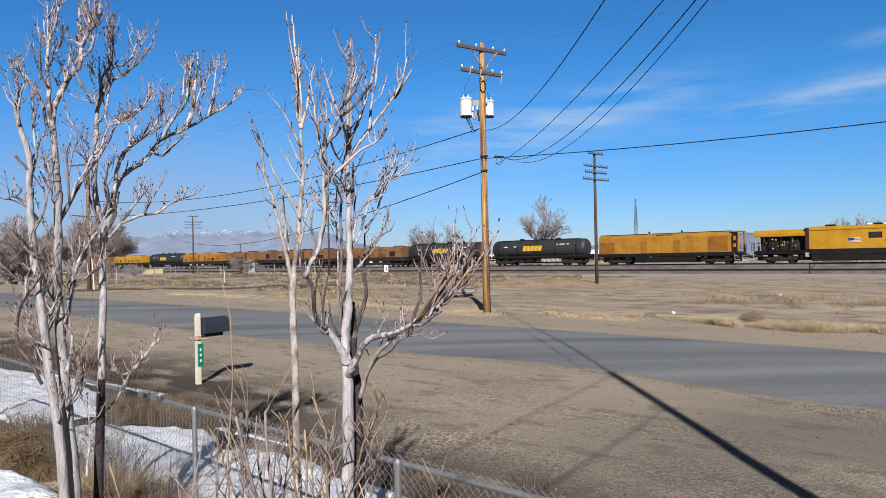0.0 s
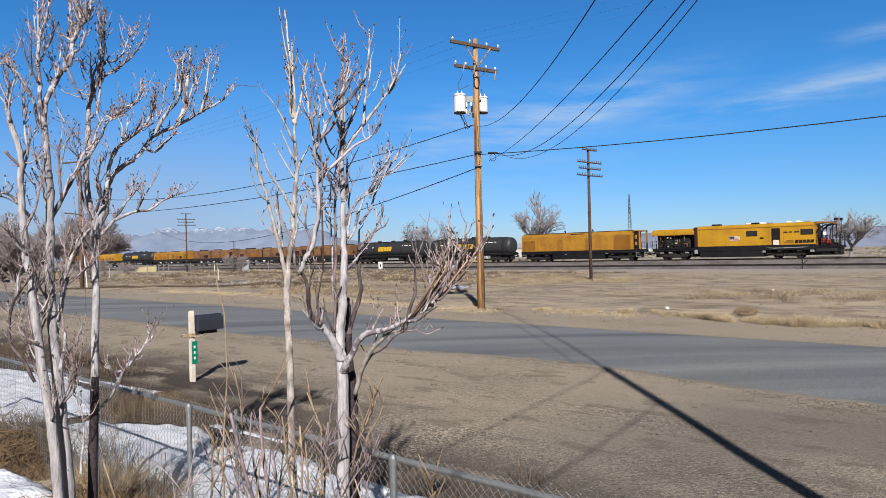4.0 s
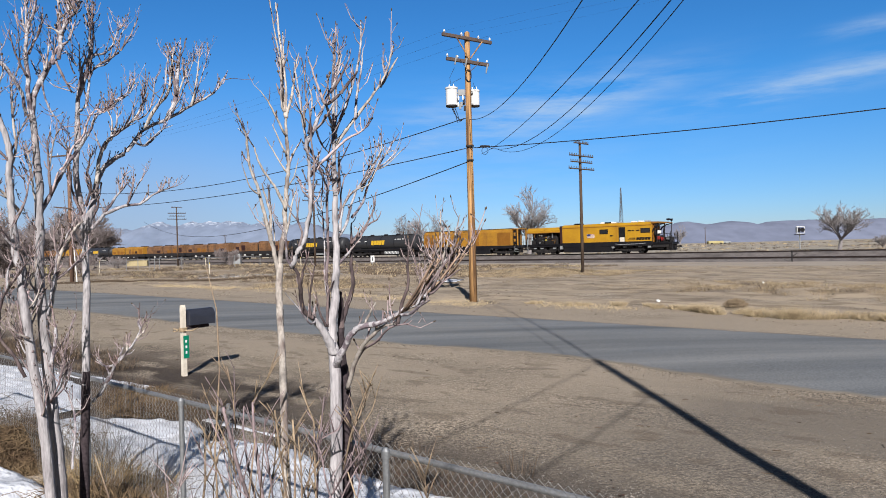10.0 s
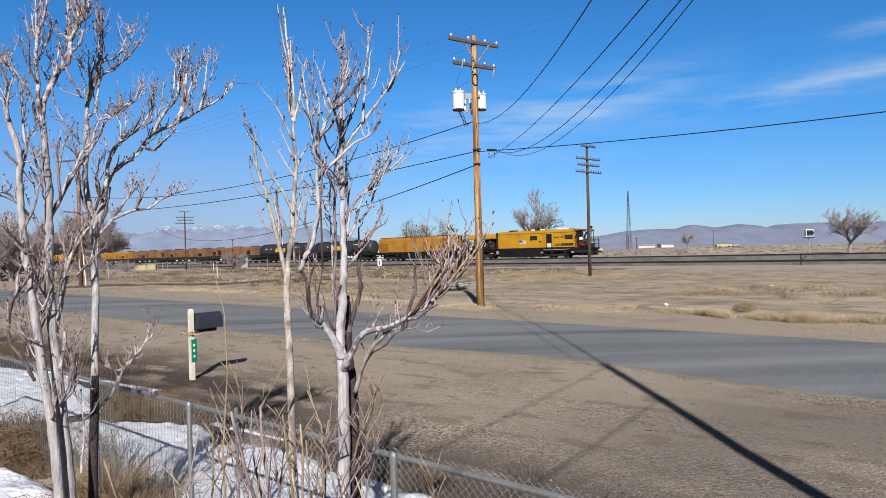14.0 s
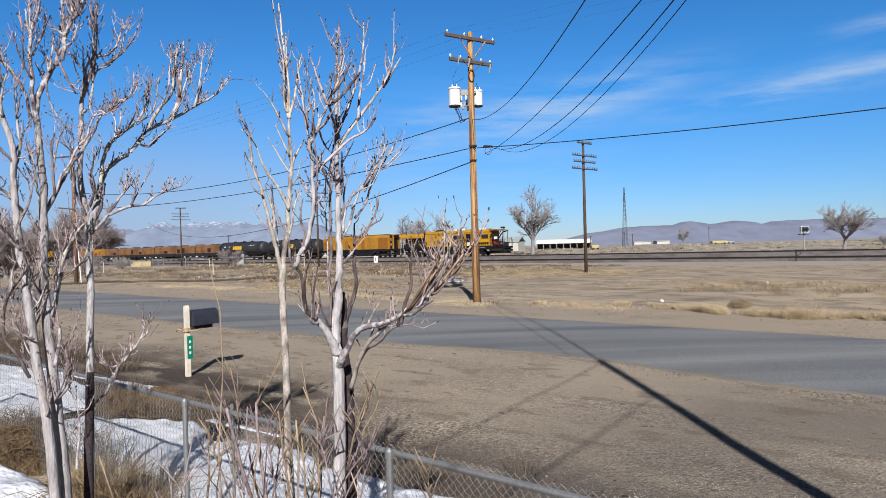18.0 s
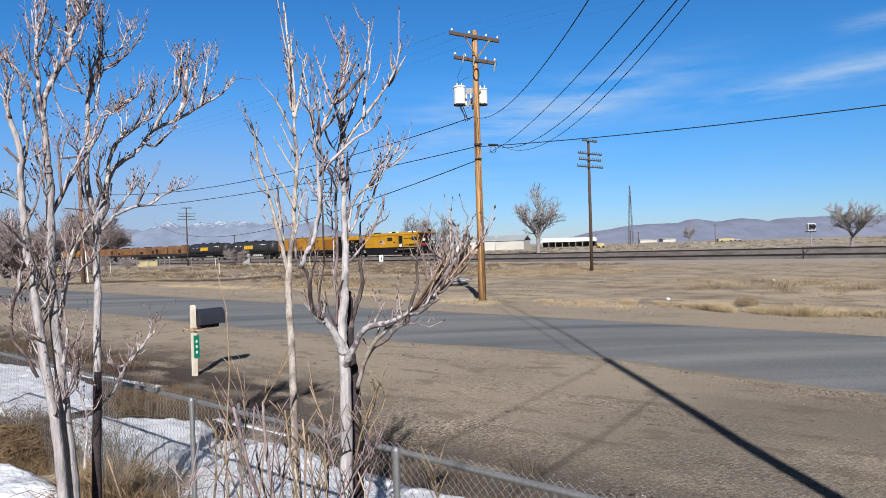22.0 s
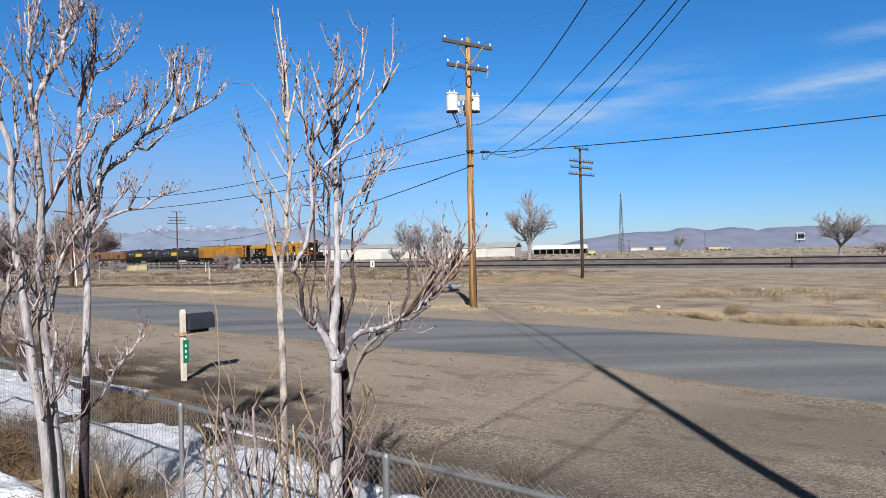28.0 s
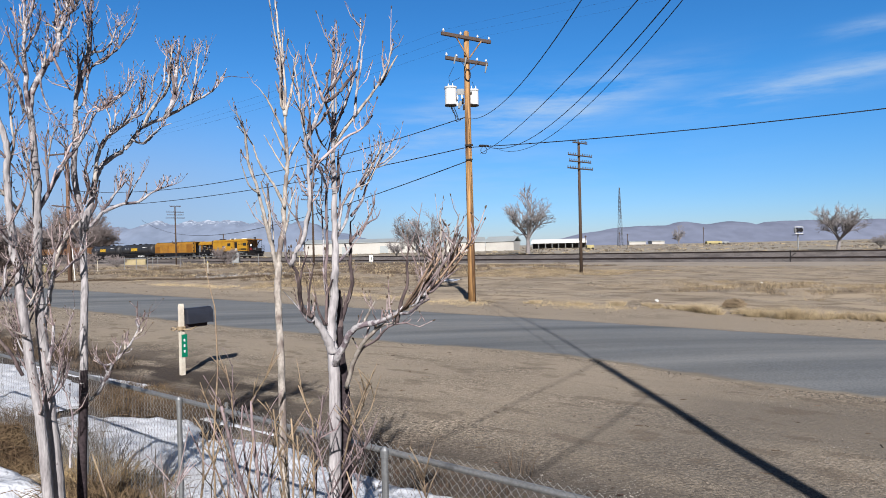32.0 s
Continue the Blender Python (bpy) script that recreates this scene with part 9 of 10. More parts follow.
snow_patch("snow", ((-15.6, 5.2), (-13.0, 5.38), (-11.2, 5.6)), ((-15.6, 5.4), (-13.2, 5.62), (-11.2, 5.76)), 9.0, 0.05, "narrow leftover strip of snow", 0.35)
snow_patch("snow", ((-10.2, 3.5), (-8.1, 3.25), (-6.7, 3.35), (-5.2, 3.2), (-3.2, 3.6)), ((-10.2, 4.1), (-9.2, 4.4), (-8.3, 4.85), (-7.6, 4.55), (-6.5, 4.85), (-5.6, 4.62), (-3.2, 4.9)), 7.0, 0.09, "melting snow strip along the fence")
snow_patch("snow", ((-8.5, 5.02), (-6.9, 5.08)), ((-8.5, 5.12), (-6.9, 5.2)), 2.0, 0.03, "thin sliver of snow under the fence", 0.3)
snow_patch("snow", ((-9.0, 1.3), (-7.8, 1.5), (-6.9, 1.9)), ((-9.0, 2.35), (-8.2, 2.5), (-7.4, 2.68), (-6.9, 2.55)), 5.0, 0.20, "old snow in the yard")
# a pale strip in the ditch, built as a snow sheet
snow_patch("snow", ((-27.8, 33.4), (-26.0, 33.4)), ((-27.8, 34.1), (-26.0, 34.3)), 12.0, 0.05, "thin pale strip lying in a ditch", 1.2, 0.09)


def gravel():
    """Loose stones on the verge."""
    rng = random.Random(21)
    g = Geo()
    for _ in range(150000):
        a, b = rng.uniform(-9.0, 2.5), rng.uniform(3.3, 11.6)
        near = 1 - smooth(6.0, 8.6, b + 0.9 * noise.noise((a * 0.35, b * 0.4, 6)) - 0.35 * max(0.0, a + 3))
        edge = smooth(9.6, 10.8, b + 0.8 * noise.noise((a * 0.5, b * 0.6, 16))) * smooth(-8, -5, a)
        if rng.random() > 0.10 + 0.70 * near * (0.35 + 0.65 * smooth(-0.25, 0.2, noise.noise((a * 0.5, b * 0.6, 1)))) * smooth(-8.5, -6, a) + 0.22 * edge:
            continue
        p = spot(a, b, ground_z(a, b))
        r = rng.uniform(0.0032, 0.0088) * (1.8 if rng.random() < 0.02 else 1)
        o = len(g.v)
        w = rng.uniform(0, 6.28)
        for k in range(4):
            q = w + k * 1.57 + rng.uniform(-0.3, 0.3)
            g.v.append((p.x + math.cos(q) * r, p.y + math.sin(q) * r * 0.8, p.z - 0.002))
        g.v.append((p.x + rng.uniform(-0.3, 0.3) * r, p.y, p.z + r * rng.uniform(0.5, 1.0)))
        g.f += [(o, o + 1, o + 4), (o + 1, o + 2, o + 4), (o + 2, o + 3, o + 4), (o + 3, o, o + 4)]
    crumbs = Geo()
    for _ in range(2600):
        a = rng.uniform(-26, 3)
        bulge = 0.75 * smooth(-2.6, -6.4, a) * (1 - 0.6 * smooth(-7.5, -11.0, a)) * (1 - smooth(-12.0, -18.0, a))
        b = ROAD_NEAR + bulge + rng.gauss(0.0, 0.22)
        if noise.noise((a * 0.7, 3.0, 8.0)) < -0.25:
            continue
        p = spot(a, b, ground_z(a, b) + 0.01)
        r, w, o = rng.uniform(0.005, 0.014), rng.uniform(0, 6.28), len(crumbs.v)
        for k in range(4):
            q = w + k * 1.57 + rng.uniform(-0.3, 0.3)
            crumbs.v.append((p.x + math.cos(q) * r, p.y + math.sin(q) * r * 0.8, p.z - 0.012))
        crumbs.v.append((p.x, p.y, p.z + r * rng.uniform(0.4, 0.9)))
        crumbs.f += [(o, o + 1, o + 4), (o + 1, o + 2, o + 4), (o + 2, o + 3, o + 4), (o + 3, o, o + 4)]
    tagged(part("asphalt_crumbs", crumbs, M_CRUMB, fix=False), "dark crumbs of broken asphalt along the road edge", "gravel", kind="stuff")
    leaves = Geo()
    for _ in range(4200):
        a, b = rng.uniform(-5.2, 0.6), rng.gauss(4.1, 0.7)
        if not 2.6 < b < 5.9 or noise.noise((a * 1.2, b * 1.4, 31)) < -0.15:
            continue
        p = spot(a, b, ground_z(a, b) + 0.004)
        w, r, curl, o = rng.uniform(0, 6.28), rng.uniform(0.01, 0.028), rng.uniform(0.2, 0.9), len(leaves.v)
        u, v = Vector((math.cos(w), math.sin(w), 0)) * r, Vector((-math.sin(w), math.cos(w), 0)) * r * 0.6
        leaves.v += [tuple(p - u + Vector((0, 0, r * curl))), tuple(p - v), tuple(p + u + Vector((0, 0, r * curl * 0.7))), tuple(p + v + Vector((0, 0, r * 0.3)))]
        leaves.f += [(o, o + 1, o + 2, o + 3)]
    tagged(part("leaf_litter", leaves, M_LEAF, fix=False), "dark brown dead leaves along the fence", "leaves", kind="stuff")
    tagged(part("gravel", g, M_STONE, fix=False), "loose grey-brown gravel on the road verge", "gravel", kind="stuff")


gravel()


def rubble():
    """Pale broken concrete and stones dumped on the dirt flat."""
    rng = random.Random(77)
    g = Geo()
    for _ in range(520):
        a, b = rng.gauss(-47.5, 3.2), rng.gauss(33.0, 2.2)
        p = spot(a, b, ground_z(a, b) - 0.02)
        r = rng.uniform(0.06, 0.2)
        o, w = len(g.v), rng.uniform(0, 6.28)
        for z, q in ((0, 1.0), (rng.uniform(0.3, 0.6), 0.75)):
            for k in range(5):
                e = w + k * 1.257 + rng.uniform(-0.25, 0.25)
                g.v.append((p.x + math.cos(e) * r * q, p.y + math.sin(e) * r * q * 0.7, p.z + r * z))
        g.f += [(o + k, o + (k + 1) % 5, o + 5 + (k + 1) % 5, o + 5 + k) for k in range(5)] + [tuple(o + 5 + k for k in range(5))]
    tagged(part("rubble", g, M_RUBBLE, fix=False), "scattered pale grey rubble on the dirt flat", "rubble", kind="stuff")


rubble()


def clods():
    """Clumps of dry dirt and ruts' crumbs on the flat, and broken twigs on the verge."""
    rng = random.Random(91)
    g, sticks = Geo(), Geo()
    for _ in range(9000):
        a, b = rng.uniform(-70, 8), 18.4 + 42 * rng.random() ** 1.4
        if noise.noise((a * 0.2, b * 0.3, 21.0)) + 0.5 * noise.noise((a * 0.7, b * 1.1, 23.0)) < 0.05:
            continue
        p = spot(a, b, ground_z(a, b) - 0.01)
        r = rng.uniform(0.02, 0.06) * (1.5 if rng.random() < 0.06 else 1)
        o, w = len(g.v), rng.uniform(0, 6.28)
        for k in range(5):
            e = w + k * 1.257 + rng.uniform(-0.25, 0.25)
            g.v.append((p.x + math.cos(e) * r * 1.3, p.y + math.sin(e) * r, p.z))
        g.v.append((p.x + rng.uniform(-0.3, 0.3) * r, p.y, p.z + r * rng.uniform(0.5, 0.9)))
        g.f += [(o + k, o + (k + 1) % 5, o + 5) for k in range(5)]
    tagged(part("dirt_clods", g, M_CLOD, fix=False), "crumbled dry dirt clods on the flat", "dirt", kind="stuff")
    for _ in range(110):
        a, b = rng.uniform(-15, 0), rng.uniform(4.5, 11.4)
        p = spot(a, b, ground_z(a, b) + 0.004)
        w, n = rng.uniform(0, 6.28), rng.uniform(0.03, 0.13)
        d = Vector((math.cos(w) * n, math.sin(w) * n, 0.0))
        side = Vector((-d.y, d.x, 0)) * rng.uniform(-0.06, 0.06)
        sticks.tube([p, p + d * 0.5 + side, p + d], [0.006, 0.006, 0.004], 4, cap=False)
    tagged(part("twig_litter", sticks, M_BROWNWEED, fix=False), "small broken twigs on the dirt verge", "twigs", kind="stuff")


clods()


def scrub():
    """Low grey-brown bushes scattered over the plain past the railway and along the lane."""
    rng = random.Random(31)
    g, pale, low = Geo(), Geo(), Geo()
    for k in range(11200):
        a, b = rng.uniform(-190, 70), 99 + 190 * rng.random() ** 2
        if k < 500:
            a, b = rng.uniform(-110, -35), rng.uniform(56, 72)
        elif k < 6500:
            a, b = rng.uniform(-86, -27), rng.uniform(27, 62)
            if noise.noise((a * 0.12, b * 0.2, 4.0)) < -0.12:
                continue
            p = spot(a, b)
            blades(rng.choice((g, low, low, pale, low)), p.x, p.y, ground_z(a, b), rng, 18, rng.uniform(0.08, 0.28), rng.uniform(0.3, 0.9), 0.013, 1.1)
            continue
        if noise.noise((a * 0.03, b * 0.04, 2.0)) + 0.4 * noise.noise((a * 0.2, b * 0.2, 5.0)) < -0.1:
            continue
        p = spot(a, b)
        blades(g if rng.random() < 0.7 else pale, p.x, p.y, ground_z(a, b), rng, 22, rng.uniform(0.12, 0.45) * (1.7 if rng.random() < 0.08 else 1), rng.uniform(0.5, 1.6), 0.04, 0.9)
    # dark weeds along the lane that turns off the road
    for _ in range(900):
        w = rng.random()
        a, b = -56 + 20 * w + rng.gauss(0, 0.4), 20.8 + 10.6 * w + rng.gauss(0, 0.35)
        p = spot(a, b)
        blades(low, p.x, p.y, ground_z(a, b), rng, 16, rng.uniform(0.05, 0.16), rng.uniform(0.3, 0.8), 0.012, 1.3)
    tagged(part("scrub", g, M_SCRUB, fix=False), "low grey-brown scrub on the plain", "scrub", kind="stuff")
    tagged(part("scrub", low, M_BROWNWEED, fix=False), "low brown brush beside the lane", "scrub", kind="stuff")
    tagged(part("scrub", pale, M_DRY, fix=False), "pale dry scrub on the plain", "scrub", kind="stuff")


scrub()


# ---- far things past the railway ----
def far_tree(x, y, h, width, seed, label, count=9, lean=0.0, low=0.24, fine=8, bark=None):
    """A bare tree: limbs that fork again and again into fine twigs inside a loose rounded crown."""
    a, b = plan(x, y)
    t = thing("tree", pose(x, y, ground_z(a, b)), label, "tree", "bare trees past the railway")
    rng = random.Random(seed)
    trunk, crown = Geo(), Geo()
    mid, rx, rz = Vector((lean * h * 0.5, 0, h * (0.5 + low * 0.42))), h * 0.44 * width, h * (0.52 - low * 0.42)
    r = h * 0.026
    kids = (4 + fine // 4, 4 + count // 5, 7)

    def grow(g, p, d, ln, rad, depth):
        e = p + d * ln
        q = e - mid
        out = math.sqrt((q.x / rx) ** 2 + (q.y / rx) ** 2 + (q.z / rz) ** 2)
        if out > 1.0:
            ln *= max(0.3, 1.45 - 0.5 * out)
            e = p + d * ln
        bow = p.lerp(e, 0.5) + Vector((rng.uniform(-1, 1), rng.uniform(-1, 1), rng.uniform(-0.3, 0.7))) * ln * 0.10
        tip = max(0.011, h * 0.0013, rad * 0.45)
        g.tube([p, bow, e], [rad, (rad + tip) / 2, tip], 5 if depth > 1 else 3, cap=False)
        if depth == 0:
            return
        n = kids[3 - depth] if depth < 4 else 5
        for k in range(n):
            s = 0.25 + 0.75 * (k + rng.random()) / n
            o = p.lerp(bow, s * 2) if s < 0.5 else bow.lerp(e, s * 2 - 1)
            side = Vector((rng.uniform(-1, 1), rng.uniform(-1, 1), rng.uniform(-0.7, 0.9)))
            go = (d * 0.70 + side * 0.80 + Vector((0, 0, 0.16))).normalized()
            grow(crown, o, go, ln * rng.uniform(0.36, 0.60), max(0.011, h * 0.0015, rad * (0.5 if depth > 1 else 0.42)), depth - 1)

    fork = Vector((lean * h * 0.25, 0, h * low))
    trunk.tube([(0, 0, -0.3), (lean * h * 0.1, 0, h * low * 0.55), fork], [r * 1.3, r, r * 0.85], 8, cap=False)
    mains = 7 if width > 1.3 else 9
    for k in range(mains):
        w = k * 6.283 / mains + rng.uniform(-0.3, 0.3)
        rise = rng.uniform(0.4, 1.6) if width > 1.15 else rng.uniform(0.3, 1.7)
        go = Vector((math.cos(w) * width, math.sin(w) * width, rise + 0.25)).normalized()
        start = fork - Vector((0, 0, r)) if k % 2 else Vector((lean * h * 0.12, 0, h * low * 0.75))
        grow(trunk, start, go, h * rng.uniform(0.34, 0.50) * (width if width > 1.3 else 0.9), r * rng.uniform(0.42, 0.6), 3)
    if width < 1.15 or width > 1.3:
        grow(trunk, fork, Vector((0.06, 0.05, 1)), h * (0.58 - 0.1 * width), r * 0.7, 3)
    part("trunk", trunk, bark or M_FARBARK, t, "bare trunk and limbs", fix=False)
    tagged(part("crown", crown, bark or M_FARBARK, t, "bare twiggy crown", fix=False), kind="stuff")


far_tree(20.0, 150, 15.4, 0.86, 6, "tall bare cottonwood with a rounded crown", 12, 0.0, 0.26, 14)
far_tree(67.6, 112, 10.9, 1.29, 8, "bare spreading tree with a leaning trunk", 16, 0.16, 0.20, 18)
far_tree(-4.6, 140, 10.6, 1.4, 15, "wide bare many-branched tree by the sheds", 22, 0.0, 0.12, 22)
far_tree(-10.0, 150, 6.8, 1.2, 19, "low bare many-branched tree by the sheds", 8, 0.0, 0.1)
far_tree(77.6, 116, 3.8, 1.28, 23, "bare bushy tree near the railway", 14, 0.0, 0.1, 14)
far_tree(-66.0, 100, 8.2, 1.3, 27, "bare bushy grey tree beside the road", 22, 0.0, 0.08, 26, bark=M_THICKET)
far_tree(-31.6, 98.3, 3.5, 1.35, 41, "dense bare brown bush by the lane", 18, 0.0, 0.03, 20, bark=M_THICKET)
far_tree(-47.0, 96, 1.9, 2.0, 43, "low bare brown bush by the lane", 12, 0.0, 0.03, 8, bark=M_THICKET)
far_tree(-51.0, 93, 1.9, 2.2, 47, "low bare brown bush by the lane", 12, 0.0, 0.03, 8, bark=M_THICKET)
far_tree(-43.3, 65, 8.8, 1.0, 51, "dense bare brown thicket beside the road", 22, 0.0, 0.04, 26, bark=M_THICKET)
far_tree(-40.5, 74, 2.6, 1.9, 53, "low bare brown thicket by the lane", 10, 0.0, 0.04, 6, bark=M_THICKET)
far_tree(-48.0, 70, 9.6, 1.1, 57, "dense bare brown thicket beside the road", 22, 0.0, 0.05, 26, bark=M_THICKET)
far_tree(-42.5, 86, 1.4, 2.0, 59, "low bare grey bush by the lane", 4, 0.0, 0.03, 2)
far_tree(-171.0, 276, 24.0, 1.1, 63, "bare brown tree past the railway", 30, 0.0, 0.08, 34, bark=M_THICKET)
far_tree(-157.0, 268, 26.0, 1.1, 65, "tall bare brown tree past the railway", 30, 0.0, 0.08, 34, bark=M_THICKET)
far_tree(-145.0, 262, 27.0, 1.1, 67, "tall bare brown tree past the railway", 30, 0.0, 0.08, 34, bark=M_THICKET)
far_tree(-134.5, 256, 24.0, 0.95, 69, "bare brown tree past the railway", 30, 0.0, 0.10, 34, bark=M_THICKET)
far_tree(85.0, 235, 8.4, 0.8, 45, "small bare tree on the plain", 6, 0.0, 0.2, 4)


def shed(name, x0, y0, x1, y1, z1, rise, deep, label, open_side=False):
    """A long low shed with its long wall from (x0, y0) to (x1, y1)."""
    run = math.hypot(x1 - x0, y1 - y0)
    a, b = plan((x0 + x1) / 2, (y0 + y1) / 2)
    zg = ground_z(a, b) - 0.6
    t = thing(name, pose(x0, y0, zg, 0, 0, math.degrees(math.atan2(y1 - y0, x1 - x0))), label, "shed", "sheds past the railway")
    h = z1 - zg
    if open_side:
        part("back_wall", Geo().box(0, run, deep - 0.2, deep, 0, h), M_SHED, t)
        # dark sheet put where the open shed is only shaded inside
        part("shade_sheet", Geo().box(0, run, deep * 0.4, deep * 0.4 + 0.2, 0, h), M_SHEDSHADE, t, "dark sheet for the shade inside the open shed")
        for k in range(9):
            x = run * k / 8
            part("post", Geo().box(x - 0.12, x + 0.12, 0, 0.25, 0, h), M_GREYBOX, t)
        part("fascia", Geo().box(-0.3, run + 0.3, -0.3, 0.0, h - 0.2, h + 0.55, 0.02), M_WHITE, t, "white roof fascia")
    else:
        part("wall", Geo().box(0, run, 0, deep, 0, h, 0.03), M_SHED, t, "cream sheet-metal walls")
        for k in range(2, int(run / 7)):
            if k % 2 == 0:
                d = part("door", Geo().box(k * 7.0, k * 7.0 + 3.0, -0.08, 0.05, 0.3, h * 0.72, 0.02), M_SHEDROOF, t, "pale roller door")
    roof = Geo()
    sec = [(-0.4, h), (deep / 2, h + rise), (deep + 0.4, h), (deep + 0.4, h + 0.15), (deep / 2, h + rise + 0.15), (-0.4, h + 0.15)]
    roof.prism(sec, -0.3, run + 0.3)
    part("roof", roof, M_WHITE if open_side else M_SHEDROOF, t, "shallow sheet-metal roof")


shed("shed", 2.0, 226, 15.5, 226, 2.35, 1.6, 14, "long cream sheet-metal shed with a pale roof")
shed("shed", 16.0, 232, 25.5, 229, 2.3, 1.7, 12, "cream gabled sheet-metal shed")
shed("shed", 36.5, 262, 57.0, 258, 1.35, 1.3, 12, "open-sided shed under a white roof", True)
shed("shed", -50.0, 242, -9.0, 242, 3.0, 1.3, 16, "long white sheet-metal warehouse")
shed("shed", 109.0, 380, 118.0, 378, 0.35, 0.3, 8, "small white building on the plain")
shed("shed", 135.0, 420, 143.0, 420, 0.2, 0.3, 8, "small white building on the plain")


def tower():
    x, y, h = 82.0, 300.0, 26.6
    t = thing("lattice_tower", pose(x, y, -1.0), "tall thin steel lattice mast on the plain", "tower")
    w = lambda q: 0.92 * (1 - q) ** 2.3 + 0.14
    for sx in (-1, 1):
        for sy in (-1, 1):
            part("leg", Geo().tube([(sx * w(0), sy * w(0), 0), (sx * w(1), sy * w(1), h)], 0.09, 5), M_MAST, t)
    g = Geo()
    for k in range(14):
        q0, q1 = k / 14, (k + 1) / 14
        for s in (-1, 1):
            g.tube([(-w(q0), s * w(q0), h * q0), (w(q1), s * w(q1), h * q1)], 0.05, 4)
            g.tube([(s * w(q0), w(q0), h * q0), (s * w(q1), -w(q1), h * q1)], 0.05, 4)
    tagged(part("bracing", g, M_MAST, t, "crossed steel bracing"), kind="stuff")


def signal():
    a, b = plan(67.7, 125)
    t = thing("railway_signal", pose(67.9, 125, -0.45), "black railway signal head in a white frame on a short mast", "railway signal")
    part("mast", Geo().tube([(0, 0, 0), (0, 0, 3.2)], 0.12, 8), M_GREYBOX, t)
    part("platform", Geo().box(-0.8, 0.8, -0.5, 0.5, 2.7, 2.85, 0.02), M_GREASE, t)
    part("hood", Geo().box(-0.5, -0.02, -0.4, 0.4, 3.25, 4.1, 0.06), M_BLACK, t, "black signal cabinet")
    part("edge_band", Geo().box(-0.62, -0.54, -0.42, 0.3, 3.15, 4.2, 0.01), M_WHITE, t, "white edge band")
    part("frame", Geo().box(-0.75, 0.85, -0.3, -0.24, 4.25, 4.33).box(-0.75, 0.85, -0.3, -0.24, 3.0, 3.06).box(0.78, 0.85, -0.3, -0.24, 3.0, 4.33), M_WHITE, t, "white frame round the heads")
    part("target", Geo().tube([(0.32, -0.5, 3.68), (0.32, -0.4, 3.68)], 0.42, 16), M_BLACK, t, "black round signal target")
    t2 = thing("switch_stand", pose(*spot(-14.8, SIDING_B - 3.0, -0.8)), "small dark switch stand beside the siding", "switch stand")
    part("post", Geo().tube([(0, 0, 0), (0, 0, 1.6)], 0.06, 6), M_GREASE, t2)
    part("base", Geo().box(-0.35, 0.35, -0.3, 0.3, 0.0, 0.35, 0.05), M_GREASE, t2)
    part("lever", Geo().tube([(0, 0, 0.9), (0.5, -0.1, 1.3)], 0.04, 6), M_GREASE, t2)


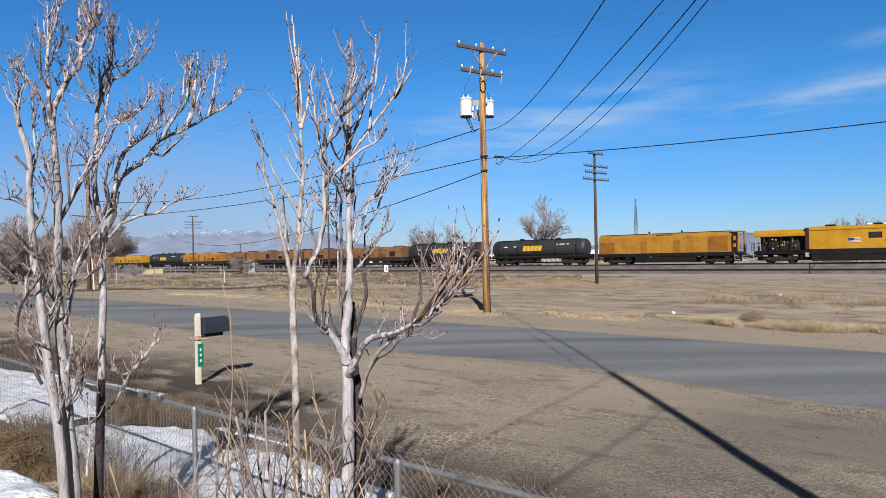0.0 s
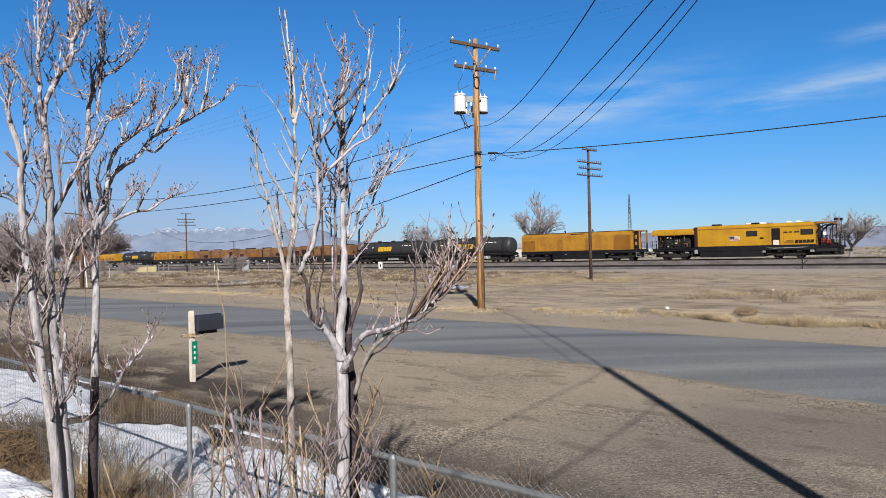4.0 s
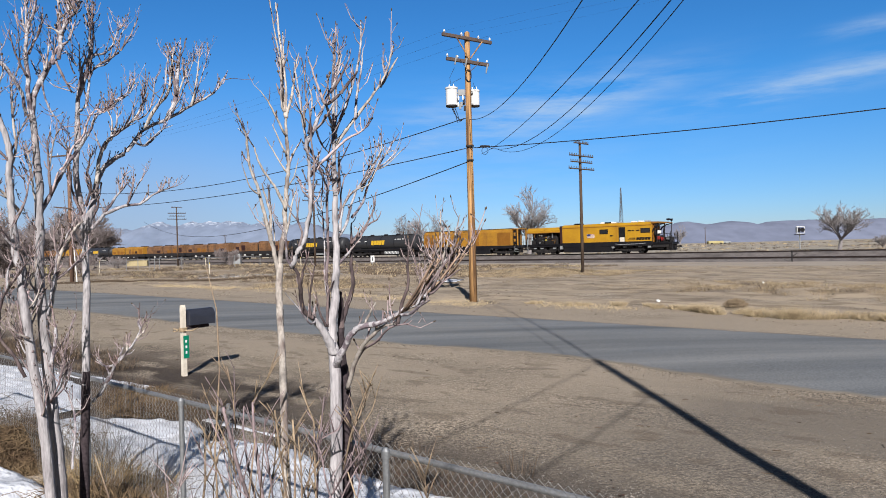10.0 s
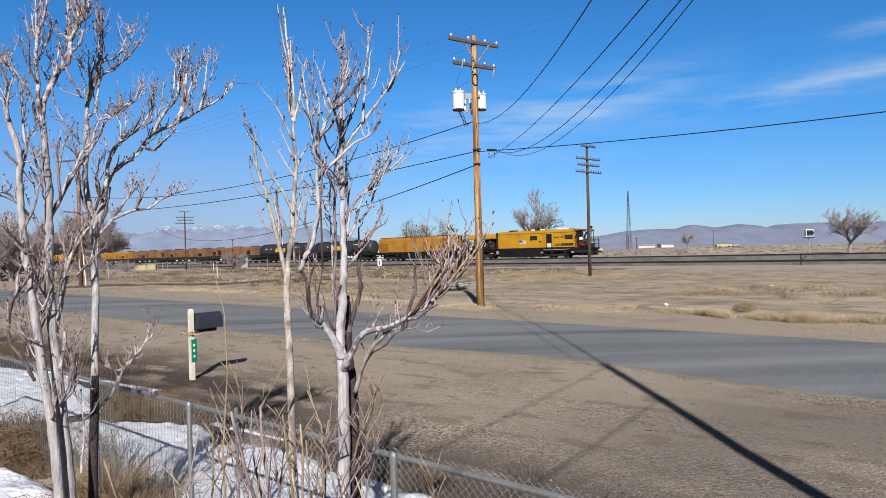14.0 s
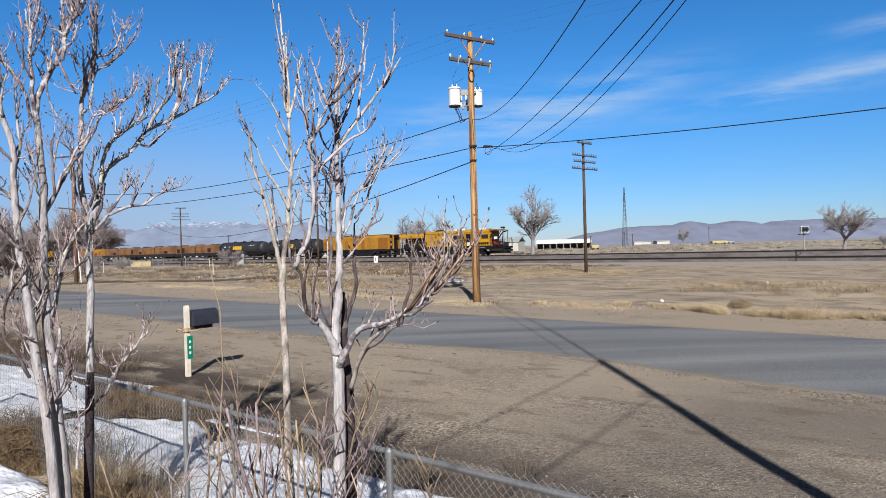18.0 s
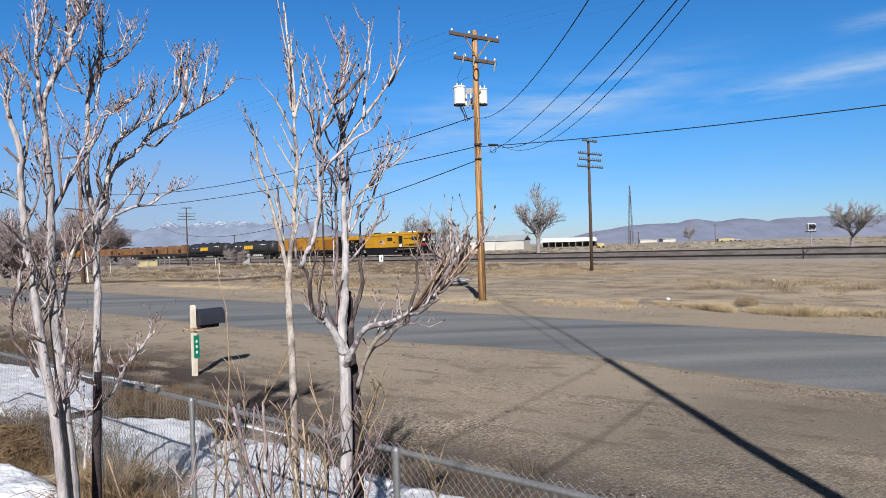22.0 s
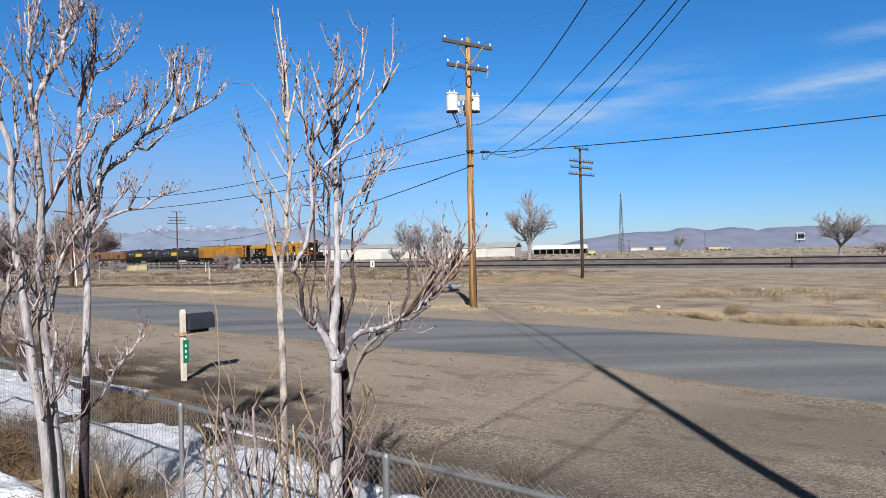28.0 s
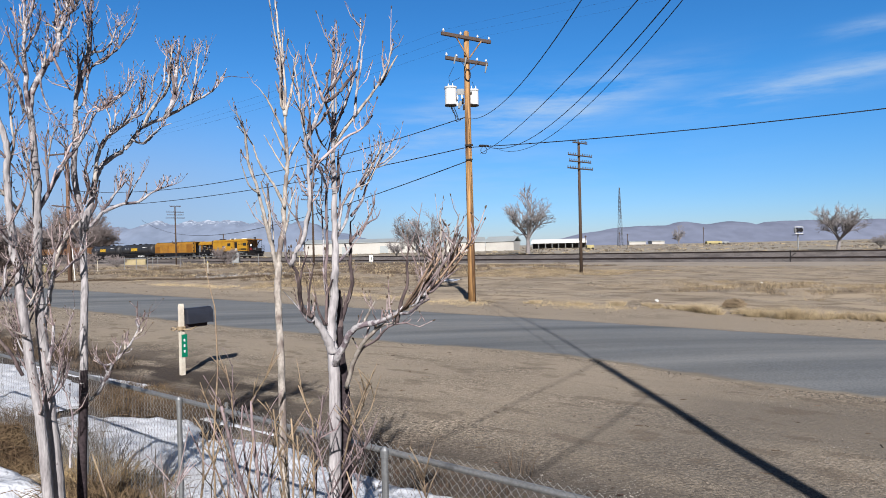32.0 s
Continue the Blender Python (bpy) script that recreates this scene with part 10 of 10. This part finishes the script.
def small_far():
    t = thing("track_sign", pose(-8.8, 84.0, -0.25), "small white trackside sign on a thin post", "sign")
    part("post", Geo().tube([(0, 0, 0), (0, 0, 1.3)], 0.035, 6), M_GREYBOX, t)
    sg = part("plate", Geo().box(-0.25, 0.25, -0.04, 0.0, 0.45, 1.3, 0.02), M_WHITE, t, "white plate with dark bars")
    part("bar", Geo().box(-0.06, 0.06, -0.05, -0.04, 0.6, 1.1), M_GREASE, sg)
    t = thing("utility_box", pose(-52.4, 110, -0.5, 0, 0, 10), "low tan metal box by the lane", "utility box")
    part("body", Geo().box(0, 3.2, 0, 1.2, 0, 1.2, 0.03), M_TANBOX, t)
    part("lid", Geo().box(-0.06, 3.26, -0.06, 1.26, 1.2, 1.28, 0.02), M_TANBOX, t)
    t = thing("utility_box", pose(-36.3, 115, -0.3), "grey metal cabinet beside the track", "utility box")
    part("body", Geo().box(0, 1.25, 0, 0.8, 0, 1.75, 0.03), M_GREYBOX, t)
    part("door", Geo().box(0.06, 1.19, -0.03, 0.0, 0.1, 1.65, 0.01), M_GREYBOX, t)
    # wire fence round a lot by the lane
    t = thing("lot_fence", pose(0, 0, 0), "pale steel post fence round a lot", "fence")
    for k in range(9):
        p = Vector((-35.8, 75)).lerp(Vector((-33.0, 92)), k / 8) if k < 4 else Vector((-35.8, 75)).lerp(Vector((-22.0, 80)), (k - 3) / 5)
        a, b = plan(p.x, p.y)
        z = ground_z(a, b)
        part("post", Geo().tube([(p.x, p.y, z - 0.2), (p.x, p.y, z + 1.55)], 0.04, 6), M_GALV, t)
    part("rail", Geo().tube([(-35.8, 75, 1.4), (-22.0, 80, 1.4)], 0.025, 5).tube([(-35.8, 75, 1.4), (-33.0, 92, 1.4)], 0.025, 5), M_GALV, t)
    for x, y, h in ((-21.1, 60, 1.2), (-40.4, 78, 1.3), (-30.0, 84, 1.3), (-17.6, 82.5, 1.2)):
        a, b = plan(x, y)
        t = thing("marker_post", pose(x, y, ground_z(a, b) - 0.1), "thin pale marker post on the dirt flat", "post", "marker posts")
        part("stake", Geo().tube([(0, 0, 0), (0, 0, h)], 0.04, 6), M_POST, t)
        part("tip", Geo().tube([(0, 0, h), (0, 0, h + 0.12)], [0.045, 0.03], 6), M_PLASTIC, t)
    t = thing("barrel", pose(-44.8, 75.0, ground_z(*plan(-44.8, 75))), "yellow plastic barrel beside the power pole", "barrel")
    part("drum", Geo().tube([(0, 0, 0), (0, 0, 0.35), (0, 0, 0.37), (0, 0, 0.6), (0, 0, 0.62), (0, 0, 1.0)], [0.32, 0.32, 0.34, 0.34, 0.32, 0.31], 14), M_PALEYELLOW, t)
    part("lid", Geo().tube([(0, 0, 1.0), (0, 0, 1.06)], [0.33, 0.3], 14), M_WHITE, t)
    for x, y, lbl in ((7.8, 23.9, "crumpled white plastic bag in the grass"), (14.2, 29.2, "crumpled white paper scrap on the dirt")):
        g = Geo().tube([(0, 0, 0), (0.02, 0, 0.04), (-0.02, 0.02, 0.07), (0.03, 0, 0.10)], [0.06, 0.075, 0.05, 0.02] if "bag" in lbl else [0.04, 0.045, 0.03, 0.01], 7)
        a, b = plan(x, y)
        tagged(part("litter", g, M_WHITE, m=pose(x, y, ground_z(a, b))), lbl, "litter")
    for x, y, w, h, mt, lbl in ((44.5, 200, 2.2, 1.6, M_PALEYELLOW, "small pale yellow vehicle body on the plain"), (105.3, 260, 6.0, 1.5, M_PALEYELLOW, "yellow machine on the plain"), (112.0, 262, 3.0, 1.2, M_GREYBOX, "grey trailer on the plain")):
        t = thing("trailer", pose(x, y, -0.9), lbl, "vehicle")
        part("body", Geo().box(0, w, 0, 2.2, 0.4, h, 0.15), mt, t)
        for q in (0.2, 0.8):
            part("wheel", Geo().tube([(w * q, -0.1, 0.4), (w * q, 0.15, 0.4)], 0.4, 10), M_BLACK, t)
    t = thing("yellow_block", pose(*spot(-11.5, SIDING_B - 2.5, -0.75), 0, 0, HEAD), "long low yellow track component", "track part")
    part("body", Geo().box(0, 2.2, 0, 0.4, 0, 0.3, 0.03), M_PLASTIC, t)
    for x, y, h in ((60.0, 220, 5.5), (66.0, 232, 5.0), (53.0, 240, 4.8), (100.0, 250, 7.0), (-65.4, 200, 7.6)):
        t = thing("far_pole", pose(x, y, -1.0), "thin dark pole on the plain", "pole", "poles on the plain")
        part("pole", Geo().tube([(0, 0, 0), (0, 0, h)], 0.12, 5), M_OLDPOLE, t)
        part("arm", Geo().box(-0.6, 0.6, -0.06, 0.06, h - 0.4, h - 0.28), M_OLDPOLE, t)


tower()
signal()
small_far()


# ---- what moves ----
TRAIN = ((0.0, -18.2), (3.0, -27.75), (6.0, -37.6), (9.0, -47.3), (13.0, -60.6), (14.5, -65.95), (16.5, -73.5), (18.0, -79.55), (19.0, -83.7), (24.0, -106.4), (28.0, -126.7), (31.0, -142.7), (32.0, -148.2))


def train_at(t):
    """The place of the train along the track: a smooth curve through the known places."""
    k = 0
    while k < len(TRAIN) - 2 and t > TRAIN[k + 1][0]:
        k += 1

    def slope(i):
        lo, hi = max(0, i - 1), min(len(TRAIN) - 1, i + 1)
        return (TRAIN[hi][1] - TRAIN[lo][1]) / (TRAIN[hi][0] - TRAIN[lo][0])
    t0, s0 = TRAIN[k]
    t1, s1 = TRAIN[k + 1]
    h = t1 - t0
    u = (t - t0) / h
    return (2 * u**3 - 3 * u**2 + 1) * s0 + (u**3 - 2 * u**2 + u) * h * slope(k) + (3 * u**2 - 2 * u**3) * s1 + (u**3 - u**2) * h * slope(k + 1)


def motions():
    tilt = pose(0, 0, 0, 0, -math.degrees(math.atan(GRADE)), HEAD)
    times = [i * 0.5 for i in range(65)]
    for car, mid in CARS:
        rows = []
        for t in times:
            a = train_at(t) + mid
            rows.append((t, Matrix.Translation(spot(a, TRACK_B, rail_z(a))) @ tilt))
        walk(car, rows)
    spin = [i * 0.1 for i in range(321)]
    start = train_at(0.0)
    for w in WHEELS:
        x = w.location.x
        walk(w, [(t, pose(x, 0, WHEEL_R, 0, math.degrees((train_at(t) - start) / WHEEL_R), 0)) for t in spin])


motions()
